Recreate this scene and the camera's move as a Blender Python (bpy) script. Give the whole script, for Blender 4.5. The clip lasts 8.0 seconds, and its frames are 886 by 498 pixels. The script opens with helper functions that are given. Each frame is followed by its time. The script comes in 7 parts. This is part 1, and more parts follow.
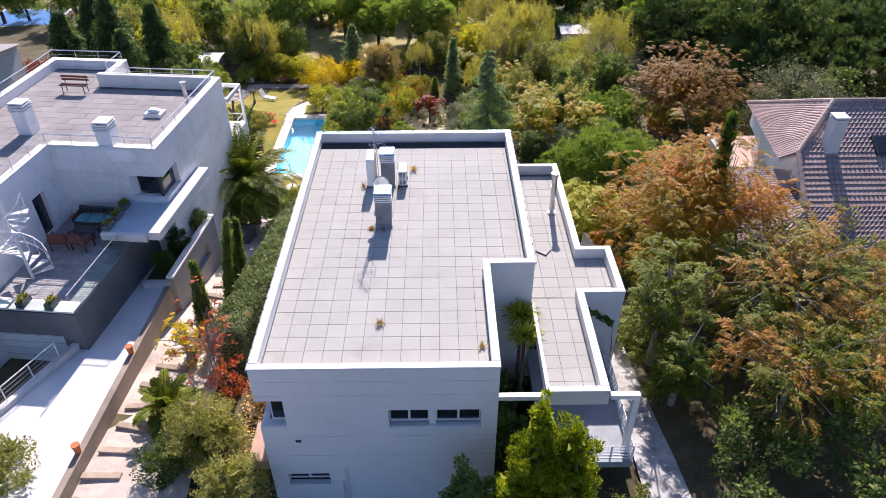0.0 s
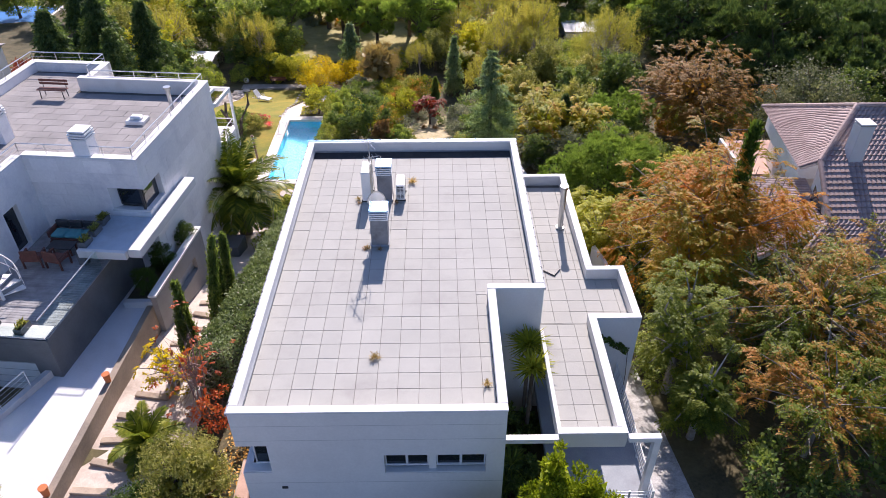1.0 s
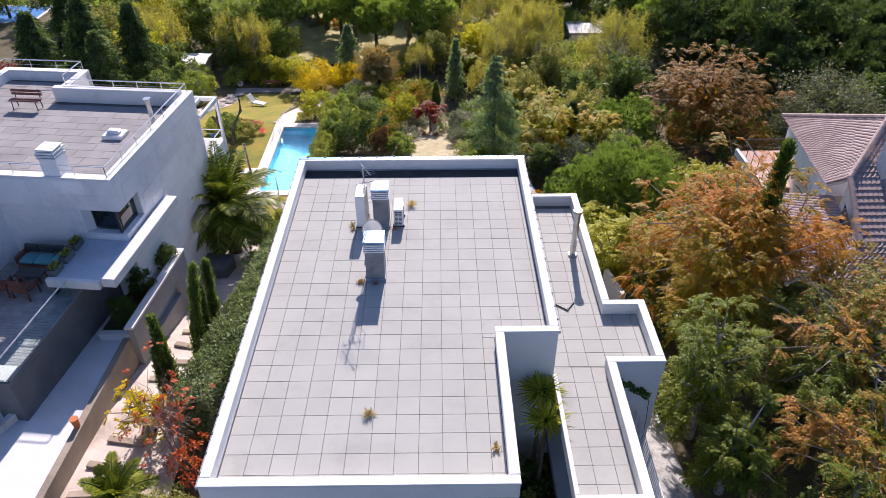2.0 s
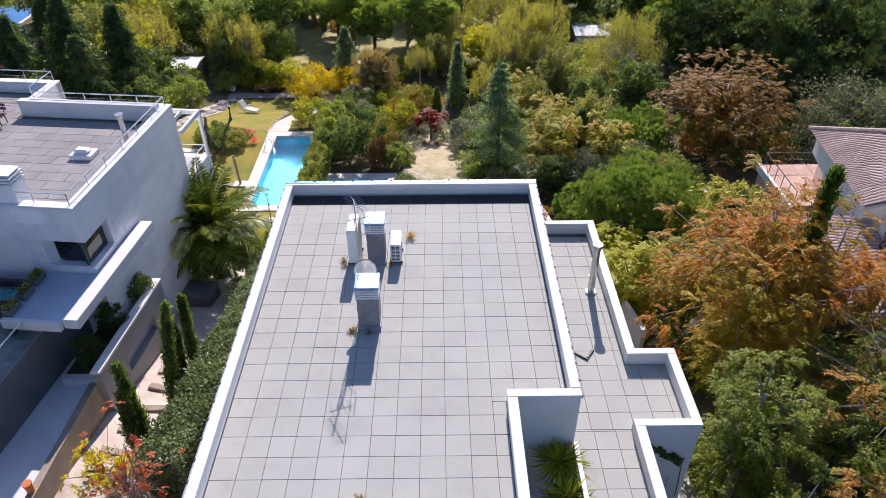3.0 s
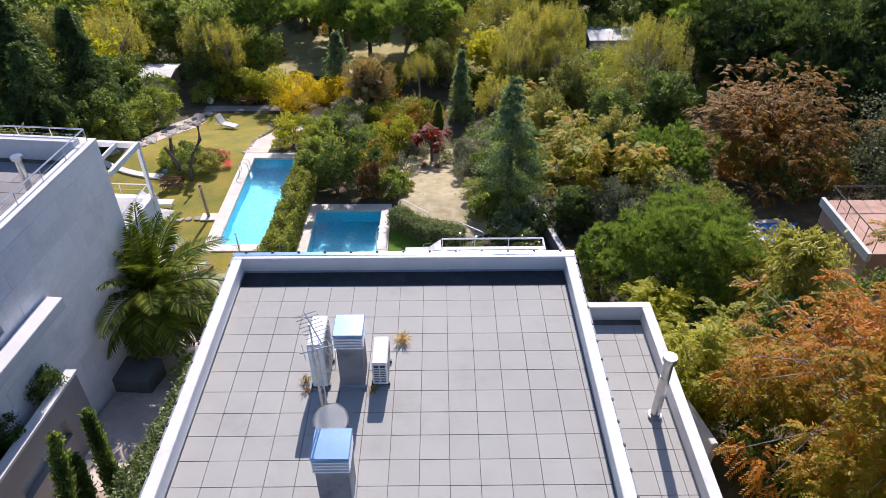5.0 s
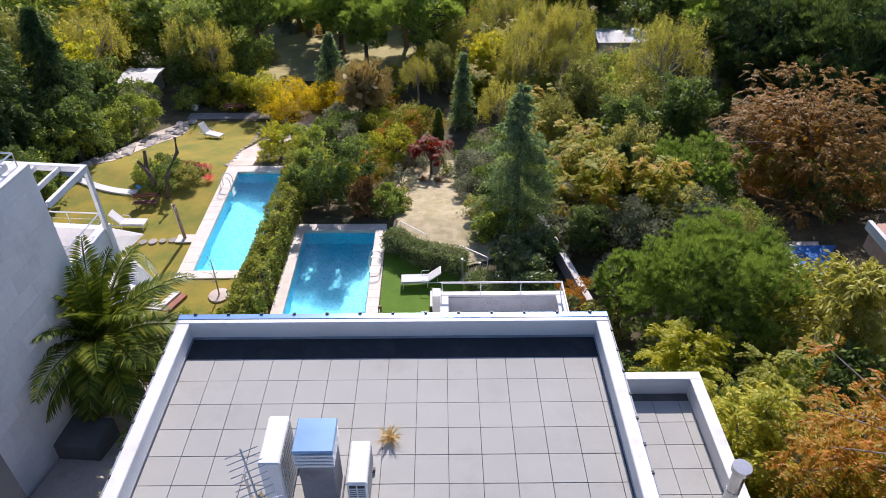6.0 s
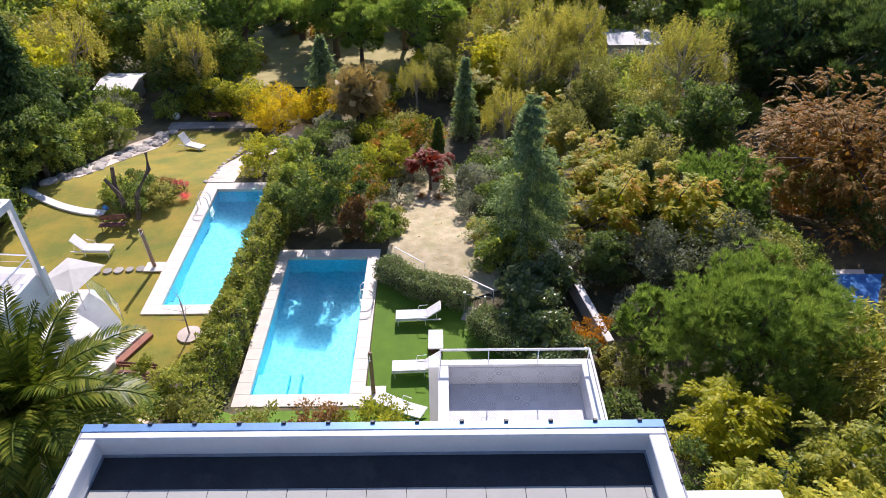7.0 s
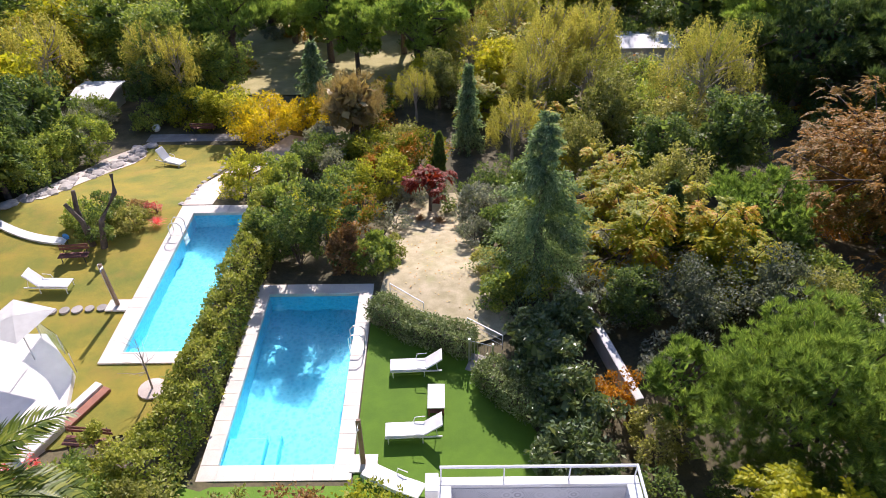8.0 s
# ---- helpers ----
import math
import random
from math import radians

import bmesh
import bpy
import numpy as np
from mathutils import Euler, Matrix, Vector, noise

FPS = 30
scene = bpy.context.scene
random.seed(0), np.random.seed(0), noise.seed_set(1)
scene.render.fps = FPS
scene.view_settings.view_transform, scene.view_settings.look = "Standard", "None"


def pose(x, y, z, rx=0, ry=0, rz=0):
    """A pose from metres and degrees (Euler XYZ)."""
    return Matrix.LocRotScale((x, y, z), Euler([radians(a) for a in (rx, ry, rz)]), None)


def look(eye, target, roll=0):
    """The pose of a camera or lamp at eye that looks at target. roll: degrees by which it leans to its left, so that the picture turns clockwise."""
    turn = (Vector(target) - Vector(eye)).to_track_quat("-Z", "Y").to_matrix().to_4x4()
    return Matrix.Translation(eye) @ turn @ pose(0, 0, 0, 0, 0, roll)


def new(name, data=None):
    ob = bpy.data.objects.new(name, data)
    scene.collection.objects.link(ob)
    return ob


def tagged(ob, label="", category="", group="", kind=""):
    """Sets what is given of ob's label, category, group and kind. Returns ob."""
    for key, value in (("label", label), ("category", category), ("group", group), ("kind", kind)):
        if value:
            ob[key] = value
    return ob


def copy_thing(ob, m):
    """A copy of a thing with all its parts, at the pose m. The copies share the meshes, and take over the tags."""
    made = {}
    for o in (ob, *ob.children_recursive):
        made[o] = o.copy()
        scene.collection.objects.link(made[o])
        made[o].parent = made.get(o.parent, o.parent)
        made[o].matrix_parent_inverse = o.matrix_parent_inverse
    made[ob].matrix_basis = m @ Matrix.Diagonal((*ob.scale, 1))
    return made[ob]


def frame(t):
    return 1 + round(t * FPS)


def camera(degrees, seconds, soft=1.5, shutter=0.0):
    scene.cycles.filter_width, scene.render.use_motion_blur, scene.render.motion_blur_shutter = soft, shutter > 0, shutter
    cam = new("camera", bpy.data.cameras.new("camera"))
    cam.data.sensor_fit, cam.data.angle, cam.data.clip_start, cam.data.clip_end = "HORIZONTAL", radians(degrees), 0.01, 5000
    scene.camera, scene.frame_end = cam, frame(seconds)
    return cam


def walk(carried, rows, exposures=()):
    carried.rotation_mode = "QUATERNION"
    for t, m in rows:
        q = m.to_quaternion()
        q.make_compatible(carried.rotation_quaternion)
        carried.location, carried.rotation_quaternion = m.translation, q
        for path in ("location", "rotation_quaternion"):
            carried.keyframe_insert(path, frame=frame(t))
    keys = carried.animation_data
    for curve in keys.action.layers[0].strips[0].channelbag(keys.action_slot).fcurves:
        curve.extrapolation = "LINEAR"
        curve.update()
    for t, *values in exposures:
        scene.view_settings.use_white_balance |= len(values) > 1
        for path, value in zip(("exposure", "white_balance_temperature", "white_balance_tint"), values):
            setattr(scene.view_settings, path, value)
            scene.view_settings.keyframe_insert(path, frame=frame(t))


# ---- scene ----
cam = camera(65.4, 8.0, soft=0.75)
# seconds, eye in metres, yaw, pitch and roll in degrees
ROWS = [
    (0.0, 5.444, -14.810, 26.125, -0.40, -36.27, -0.32),
    (0.5, 5.451, -13.785, 25.877, -0.37, -36.46, -0.34),
    (1.0, 5.445, -12.648, 25.666, -0.36, -36.61, -0.35),
    (1.5, 5.426, -11.401, 25.454, -0.34, -36.73, -0.34),
    (2.0, 5.398, -10.046, 25.212, -0.34, -36.82, -0.32),
    (2.5, 5.365, -8.589, 24.921, -0.33, -36.88, -0.30),
    (3.0, 5.332, -7.037, 24.570, -0.33, -36.92, -0.28),
    (3.5, 5.301, -5.401, 24.155, -0.32, -36.94, -0.26),
    (4.0, 5.280, -3.690, 23.679, -0.31, -36.94, -0.24),
    (4.5, 5.269, -1.914, 23.148, -0.29, -36.94, -0.23),
    (5.0, 5.273, -0.085, 22.573, -0.27, -36.92, -0.24),
    (5.5, 5.292, 1.788, 21.967, -0.23, -36.90, -0.26),
    (6.0, 5.323, 3.695, 21.345, -0.19, -36.87, -0.30),
    (6.5, 5.364, 5.629, 20.722, -0.13, -36.85, -0.37),
    (7.0, 5.406, 7.584, 20.112, -0.05, -36.83, -0.46),
    (7.5, 5.439, 9.556, 19.529, 0.04, -36.82, -0.58),
    (8.0, 5.448, 11.546, 18.982, 0.16, -36.82, -0.73),
]
# seconds, stops, kelvin, tint
EXPOSURES = [(0.0, 0.73, 6080, 23), (1.5, 0.61, 6040, 23), (3.0, 0.46, 5930, 20), (4.5, 0.40, 5930, 20), (6.0, 0.37, 5900, 20), (7.0, 0.54, 5900, 21), (8.0, 0.67, 5930, 22)]
walk(cam, [(t, pose(x, y, z, 0, 0, yaw) @ pose(0, 0, 0, 90 + pitch, 0, 0) @ pose(0, 0, 0, 0, 0, roll)) for t, x, y, z, yaw, pitch, roll in ROWS], EXPOSURES)

# ---- world and sun ----
SUN_EL, SUN_AZ = radians(36.4), radians(4.0)          # azimuth east of +y
world = bpy.data.worlds.new("sky")
scene.world = world
world.use_nodes = True
wn = world.node_tree
sky = wn.nodes.new("ShaderNodeTexSky")
sky.sky_type, sky.sun_disc = "NISHITA", False
sky.sun_elevation, sky.sun_rotation, sky.ozone_density = SUN_EL, SUN_AZ, 5.0
wn.links.new(sky.outputs["Color"], wn.nodes["Background"].inputs["Color"])
wn.nodes["Background"].inputs["Strength"].default_value = 0.096
sun = new("sun", bpy.data.lights.new("sun", "SUN"))
sun.data.energy, sun.data.angle, sun.data.color = 5.0, radians(0.53), (1.0, 0.89, 0.75)
sun.matrix_world = look((0, 0, 60), Vector((0, 0, 60)) - Vector((math.sin(SUN_AZ) * math.cos(SUN_EL), math.cos(SUN_AZ) * math.cos(SUN_EL), math.sin(SUN_EL))))


# ---- materials ----
def nodes_of(name):
    m = bpy.data.materials.new(name)
    m.use_nodes = True
    t = m.node_tree
    return m, t, t.nodes["Principled BSDF"]


def link(t, a, b):
    t.links.new(a, b)


def mixc(t, fac, a, b, blend="MIX"):
    n = t.nodes.new("ShaderNodeMix")
    n.data_type, n.blend_type = "RGBA", blend
    for sock, v in ((n.inputs[0], fac), (n.inputs[6], a), (n.inputs[7], b)):
        if hasattr(v, "links"):
            link(t, v, sock)
        else:
            sock.default_value = v if isinstance(v, (int, float)) else (*v, 1)
    return n.outputs[2]


def noise_of(t, pos, scale, detail=4.0, rough=0.6):
    n = t.nodes.new("ShaderNodeTexNoise")
    n.inputs["Scale"].default_value, n.inputs["Detail"].default_value, n.inputs["Roughness"].default_value = scale, detail, rough
    if pos is not None:
        link(t, pos, n.inputs["Vector"])
    return n.outputs["Fac"]


def ramp_of(t, fac, stops):
    n = t.nodes.new("ShaderNodeValToRGB")
    e = n.color_ramp.elements
    while len(e) < len(stops):
        e.new(0.5)
    for el, (p, c) in zip(e, stops):
        el.position, el.color = p, (*c, 1) if not isinstance(c, float) else (c, c, c, 1)
    link(t, fac, n.inputs[0])
    return n.outputs[0]


def surf(name, c1, c2, scale=0.8, fine=25.0, rough=0.75, bump=0.15, metal=0.0, piece=0.0, grain=0.18, stain=None, stain_scale=0.5):
    """A worn surface: broad patches between two colours, fine grain, relief, and a shift from piece to piece."""
    m, t, b = nodes_of(name)
    pos = t.nodes.new("ShaderNodeNewGeometry").outputs["Position"]
    broad = ramp_of(t, noise_of(t, pos, scale), ((0.35, 0.0), (0.65, 1.0)))
    col = mixc(t, broad, c1, c2)
    fn = noise_of(t, pos, fine, 6.0, 0.7)
    col = mixc(t, 1.0, col, ramp_of(t, fn, ((0.25, 1 - grain), (0.75, 1 + grain))), "MULTIPLY")
    if stain:
        col = mixc(t, ramp_of(t, noise_of(t, pos, stain_scale, 7.0, 0.7), ((0.52, 0.0), (0.72, 0.75))), col, stain)
    if piece:
        rnd = t.nodes.new("ShaderNodeObjectInfo").outputs["Random"]
        col = mixc(t, 1.0, col, ramp_of(t, rnd, ((0.0, 1 - piece), (1.0, 1 + piece))), "MULTIPLY")
    link(t, col, b.inputs["Base Color"])
    b.inputs["Roughness"].default_value, b.inputs["Metallic"].default_value = rough, metal
    if bump:
        n = t.nodes.new("ShaderNodeBump")
        n.inputs["Strength"].default_value, n.inputs["Distance"].default_value = bump, 0.02
        link(t, fn, n.inputs["Height"])
        link(t, n.outputs[0], b.inputs["Normal"])
    return m


def vivid(c, k=1.12, gain=1.02):
    """The same hue with more chroma."""
    y = 0.3 * c[0] + 0.6 * c[1] + 0.1 * c[2]
    return tuple(min(0.8, max(0.006, gain * (y + k * (q - y)))) for q in c)


def leaf(name, stops, trans=0.42, rough=0.5, patch=0.8, spread=0.55):
    """Foliage: colour varies leaf by leaf and branch by branch; light passes through the blades."""
    m, t, b = nodes_of(name)
    geo = t.nodes.new("ShaderNodeNewGeometry")
    stops = [(p, vivid(c)) for p, c in stops]
    rnd = geo.outputs["Random Per Island"]
    nz = noise_of(t, geo.outputs["Position"], patch, 3.0)
    mx = t.nodes.new("ShaderNodeMix")
    mx.inputs[0].default_value = spread
    link(t, ramp_of(t, nz, ((0.3, 0.0), (0.7, 1.0))), mx.inputs[2])
    link(t, rnd, mx.inputs[3])
    col = ramp_of(t, mx.outputs[0], stops)
    oi = t.nodes.new("ShaderNodeObjectInfo").outputs["Random"]
    col = mixc(t, 1.0, col, ramp_of(t, oi, ((0.0, (0.78, 0.82, 0.8)), (1.0, (1.2, 1.15, 1.05)))), "MULTIPLY")
    link(t, col, b.inputs["Base Color"])
    b.inputs["Roughness"].default_value = rough
    b.inputs["Specular IOR Level"].default_value = 0.2
    tr = t.nodes.new("ShaderNodeBsdfTranslucent")
    link(t, mixc(t, 1.0, col, (1.4, 1.4, 0.75), "MULTIPLY"), tr.inputs["Color"])
    ms = t.nodes.new("ShaderNodeMixShader")
    ms.inputs[0].default_value = trans
    link(t, b.outputs[0], ms.inputs[1])
    link(t, tr.outputs[0], ms.inputs[2])
    link(t, ms.outputs[0], t.nodes["Material Output"].inputs["Surface"])
    return m


WHITE = surf("white_render", (0.72, 0.715, 0.70), (0.66, 0.655, 0.64), 0.5, 18, 0.8, 0.1, grain=0.05, stain=(0.55, 0.53, 0.5), stain_scale=0.35)
CLAD = surf("pale_cladding", (0.80, 0.79, 0.78), (0.74, 0.73, 0.72), 0.6, 14, 0.7, 0.1, grain=0.06)
COPING = surf("parapet_paint", (0.74, 0.74, 0.73), (0.66, 0.66, 0.65), 1.2, 22, 0.7, 0.15, grain=0.06, stain=(0.5, 0.48, 0.45), stain_scale=1.4)
CHIMGREY = surf("grey_chimney_render", (0.27, 0.27, 0.28), (0.20, 0.20, 0.215), 1.5, 25, 0.85, 0.2, grain=0.12, stain=(0.12, 0.115, 0.115), stain_scale=1.6)
MEMBRANE = surf("grey_flashing", (0.33, 0.36, 0.40), (0.24, 0.26, 0.3), 1.5, 20, 0.55, 0.2)
PAVER = surf("grey_roof_paver", (0.415, 0.412, 0.382), (0.385, 0.383, 0.356), 0.7, 60, 0.9, 0.3, piece=0.03, grain=0.10, stain=(0.335, 0.325, 0.305), stain_scale=0.8)
DARKSTRIP = surf("dark_rear_strip", (0.05, 0.05, 0.052), (0.035, 0.034, 0.036), 1.5, 40, 0.9, 0.4, grain=0.3, stain=(0.09, 0.08, 0.07), stain_scale=2.0)
JOINT = surf("dark_joint", (0.11, 0.105, 0.095), (0.15, 0.14, 0.125), 2, 30, 0.95, 0.2)
MARBLE = surf("pale_stone_cladding", (0.88, 0.86, 0.85), (0.80, 0.785, 0.79), 0.35, 9, 0.4, 0.1, piece=0.07, grain=0.07, stain=(0.64, 0.63, 0.66), stain_scale=0.9)
SLABROOF = surf("grey_roof_slab", (0.30, 0.285, 0.28), (0.24, 0.23, 0.225), 0.7, 40, 0.9, 0.3, grain=0.15, piece=0.08)
CONCRETE = surf("pale_concrete", (0.72, 0.70, 0.68), (0.6, 0.585, 0.57), 0.5, 22, 0.85, 0.2, grain=0.1, stain=(0.4, 0.38, 0.36))
DARKWALL = surf("dark_grey_wall", (0.16, 0.165, 0.17), (0.11, 0.115, 0.12), 0.6, 20, 0.8, 0.15)
TRAVERT = surf("cream_coping_stone", (0.72, 0.66, 0.58), (0.64, 0.58, 0.51), 2.0, 30, 0.7, 0.1, piece=0.04)
WOOD = surf("weathered_wood", (0.30, 0.2, 0.13), (0.2, 0.13, 0.085), 3.0, 40, 0.7, 0.3, piece=0.15)
SLEEPER = surf("sleeper_wood", (0.46, 0.37, 0.28), (0.36, 0.28, 0.21), 3.0, 30, 0.85, 0.3, piece=0.15)
DRIVE = surf("driveway_concrete", (0.66, 0.67, 0.69), (0.58, 0.59, 0.61), 0.5, 22, 0.8, 0.2, grain=0.08, stain=(0.56, 0.56, 0.57))
TERRACE = surf("blue_grey_terrace_paint", (0.34, 0.37, 0.41), (0.27, 0.3, 0.34), 0.8, 22, 0.7, 0.15, grain=0.12, stain=(0.2, 0.21, 0.24))
LITTERPATH = surf("littered_concrete", (0.52, 0.51, 0.50), (0.36, 0.35, 0.33), 1.6, 14, 0.9, 0.3, grain=0.3, stain=(0.13, 0.11, 0.08), stain_scale=2.2)
DECK = surf("grey_deck_boards", (0.36, 0.36, 0.37), (0.24, 0.24, 0.25), 2.0, 40, 0.8, 0.2, piece=0.1)
BARK = surf("bark", (0.16, 0.12, 0.09), (0.09, 0.07, 0.055), 4.0, 30, 0.9, 0.6)
PALEBARK = surf("pale_bark", (0.42, 0.38, 0.34), (0.26, 0.22, 0.19), 4.0, 30, 0.9, 0.5)
PINKBARK = surf("pinkish_bark", (0.40, 0.27, 0.23), (0.28, 0.17, 0.14), 4.0, 30, 0.9, 0.4)
# sheet metal with the sky's blue reflection put into its base colour
BLUEMETAL = surf("sky_tinted_sheet_metal", (0.30, 0.48, 0.70), (0.26, 0.42, 0.62), 3, 40, 0.25, 0.03, metal=0.5, grain=0.04)
METAL = surf("galvanised_metal", (0.62, 0.62, 0.62), (0.5, 0.5, 0.5), 3, 40, 0.3, 0.05, metal=1.0, grain=0.06)
STEEL = surf("brushed_rail_steel", (0.68, 0.68, 0.68), (0.56, 0.56, 0.57), 3, 40, 0.35, 0.03, metal=0.9, grain=0.05)
RAILWHITE = surf("white_painted_metal", (0.78, 0.78, 0.78), (0.7, 0.7, 0.7), 3, 40, 0.45, 0.03, grain=0.05)
DARK = surf("dark_metal", (0.05, 0.05, 0.055), (0.035, 0.035, 0.04), 3, 40, 0.5, 0.05)
TERRACOTTA = surf("terracotta_pot", (0.62, 0.2, 0.07), (0.5, 0.15, 0.05), 3, 30, 0.8, 0.15)
FABRIC = surf("white_lounger_fabric", (0.78, 0.77, 0.75), (0.7, 0.69, 0.67), 3, 90, 0.9, 0.15, grain=0.06)
TEAL = surf("teal_cushion", (0.12, 0.38, 0.4), (0.1, 0.3, 0.33), 3, 60, 0.9, 0.1)
WICKER = surf("red_brown_wood", (0.2, 0.07, 0.05), (0.13, 0.05, 0.035), 4, 50, 0.6, 0.2)
ROOFTILE = surf("brown_roof_tile", (0.44, 0.335, 0.31), (0.32, 0.235, 0.215), 0.9, 18, 0.85, 0.3, grain=0.2, stain=(0.38, 0.33, 0.29), stain_scale=1.5)
PINKTILE = surf("pink_terrace_tile", (0.55, 0.36, 0.28), (0.46, 0.29, 0.22), 1.5, 30, 0.8, 0.1)
FRAME = surf("white_window_frame", (0.75, 0.75, 0.76), (0.7, 0.7, 0.71), 3, 40, 0.4, 0.0, grain=0.03)
SOIL = surf("soil_and_litter", (0.115, 0.095, 0.05), (0.06, 0.055, 0.025), 0.7, 9, 0.95, 0.7, grain=0.45, stain=(0.2, 0.16, 0.07), stain_scale=0.25)
LAWN = surf("sunburnt_lawn", (0.31, 0.24, 0.025), (0.16, 0.175, 0.02), 0.5, 45, 0.95, 0.6, grain=0.4, stain=(0.30, 0.2, 0.035), stain_scale=0.6)
TURF = surf("artificial_turf", (0.10, 0.2, 0.005), (0.08, 0.165, 0.004), 1.2, 90, 0.9, 0.5, grain=0.25)
SAND = surf("pale_sand", (0.5, 0.42, 0.27), (0.34, 0.29, 0.16), 1.6, 22, 0.95, 0.4, grain=0.2, stain=(0.33, 0.32, 0.14), stain_scale=0.7)
PATHM = surf("pale_path_gravel", (0.66, 0.57, 0.50), (0.5, 0.42, 0.36), 0.8, 30, 0.95, 0.5, grain=0.25, stain=(0.28, 0.23, 0.18))
ROCK = surf("pale_rock", (0.46, 0.42, 0.38), (0.33, 0.295, 0.265), 1.5, 12, 0.9, 0.6, grain=0.2, piece=0.15)
BASIN = surf("pool_basin_caustics", (0.015, 0.42, 0.63), (0.01, 0.37, 0.56), 1.2, 20, 0.4, 0.0, grain=0.08)
# a lighter web of caustic light, painted into the basin's colour
_t, _b = BASIN.node_tree, BASIN.node_tree.nodes["Principled BSDF"]
_caustic_web = _t.nodes.new("ShaderNodeTexVoronoi")
_caustic_web.inputs["Scale"].default_value = 5.5
link(_t, _t.nodes.new("ShaderNodeNewGeometry").outputs["Position"], _caustic_web.inputs["Vector"])
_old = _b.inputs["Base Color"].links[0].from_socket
link(_t, mixc(_t, ramp_of(_t, _caustic_web.outputs["Distance"], ((0.0, 0.25), (0.6, 0.95))), _old, (0.15, 0.64, 0.80)), _b.inputs["Base Color"])
PATIO = surf("white_patio_tile", (0.74, 0.71, 0.68), (0.64, 0.61, 0.58), 1.5, 25, 0.6, 0.1, piece=0.05)
ACWHITE = surf("white_sheet_metal", (0.80, 0.80, 0.79), (0.73, 0.73, 0.72), 2, 30, 0.5, 0.05, grain=0.05)
TARP = surf("blue_cover", (0.03, 0.2, 0.55), (0.02, 0.14, 0.42), 1.5, 15, 0.5, 0.3)


def glass_pane(name, tint, rough=0.02):
    m, t, b = nodes_of(name)
    b.inputs["Base Color"].default_value = (*tint, 1)
    b.inputs["Roughness"].default_value = rough
    b.inputs["Specular IOR Level"].default_value = 0.9
    return m


WINDOW = glass_pane("dark_window_glass", (0.015, 0.02, 0.026))
GLASS, _t, _b = nodes_of("clear_glass")
_b.inputs["Transmission Weight"].default_value, _b.inputs["Roughness"].default_value, _b.inputs["IOR"].default_value = 1.0, 0.02, 1.1
_b.inputs["Base Color"].default_value = (0.82, 0.95, 0.93, 1)

WATER, _t, _b = nodes_of("pool_water")
_b.inputs["Base Color"].default_value = (0.6, 0.94, 1.0, 1)
_b.inputs["Transmission Weight"].default_value, _b.inputs["Roughness"].default_value, _b.inputs["IOR"].default_value = 1.0, 0.0, 1.33
_pos = _t.nodes.new("ShaderNodeNewGeometry").outputs["Position"]
_bm = _t.nodes.new("ShaderNodeBump")
_bm.inputs["Strength"].default_value, _bm.inputs["Distance"].default_value = 0.7, 0.05
_add = _t.nodes.new("ShaderNodeMath")
_add.operation = "MULTIPLY_ADD"
link(_t, noise_of(_t, _pos, 3.0, 0.0), _add.inputs[0])
_add.inputs[1].default_value = 1.0
link(_t, noise_of(_t, _pos, 1.2, 0.0), _add.inputs[2])
link(_t, _add.outputs[0], _bm.inputs["Height"])
link(_t, _bm.outputs[0], _b.inputs["Normal"])

# patterned cement tiles: every 20 cm square has its own grey figure of diamonds or rings
def calc(tree, kind, p, q=None, op="ShaderNodeVectorMath"):
    nd = tree.nodes.new(op)
    nd.operation = kind
    for k, v in enumerate((p, q)):
        if v is None:
            continue
        if isinstance(v, (int, float, tuple)):
            nd.inputs[k].default_value = v
        else:
            link(tree, v, nd.inputs[k])
    return nd.outputs["Value"] if kind in ("LENGTH", "DOT_PRODUCT") else nd.outputs[0]


def scalar(tree, kind, p, q=None):
    return calc(tree, kind, p, q, "ShaderNodeMath")


PATTERN, _t, _b = nodes_of("patterned_cement_tile")
_pos = _t.nodes.new("ShaderNodeNewGeometry").outputs["Position"]
_grid = calc(_t, "MULTIPLY", _pos, (5.0, 5.0, 5.0))
_wn = _t.nodes.new("ShaderNodeTexWhiteNoise")
link(_t, calc(_t, "FLOOR", _grid), _wn.inputs["Vector"])
_pick = _wn.outputs["Value"]
_loc = calc(_t, "ABSOLUTE", calc(_t, "SUBTRACT", calc(_t, "FRACTION", _grid), (0.5, 0.5, 0.5)))
_dia = calc(_t, "DOT_PRODUCT", _loc, (1.0, 1.0, 1.0))
_ring = calc(_t, "LENGTH", _loc)
_odd = scalar(_t, "GREATER_THAN", _pick, 0.25)
_dist = scalar(_t, "ADD", scalar(_t, "MULTIPLY", _dia, _odd), scalar(_t, "MULTIPLY", _ring, scalar(_t, "SUBTRACT", 1.0, _odd)))
_wave = scalar(_t, "SINE", scalar(_t, "MULTIPLY", _dist, scalar(_t, "ADD", 20.0, scalar(_t, "MULTIPLY", _pick, 14.0))))
_fig = ramp_of(_t, _wave, ((0.15, 0.0), (0.45, 1.0)))
_depth = scalar(_t, "FRACT", scalar(_t, "MULTIPLY", _pick, 7.3))
_c = mixc(_t, scalar(_t, "MULTIPLY", _fig, scalar(_t, "ADD", 0.1, scalar(_t, "MULTIPLY", _depth, 0.6))), (0.56, 0.57, 0.60), (0.17, 0.175, 0.215))
_c = mixc(_t, noise_of(_t, _pos, 2.0, 0.5), _c, mixc(_t, 0.35, _c, (0.5, 0.5, 0.52)))
link(_t, _c, _b.inputs["Base Color"])
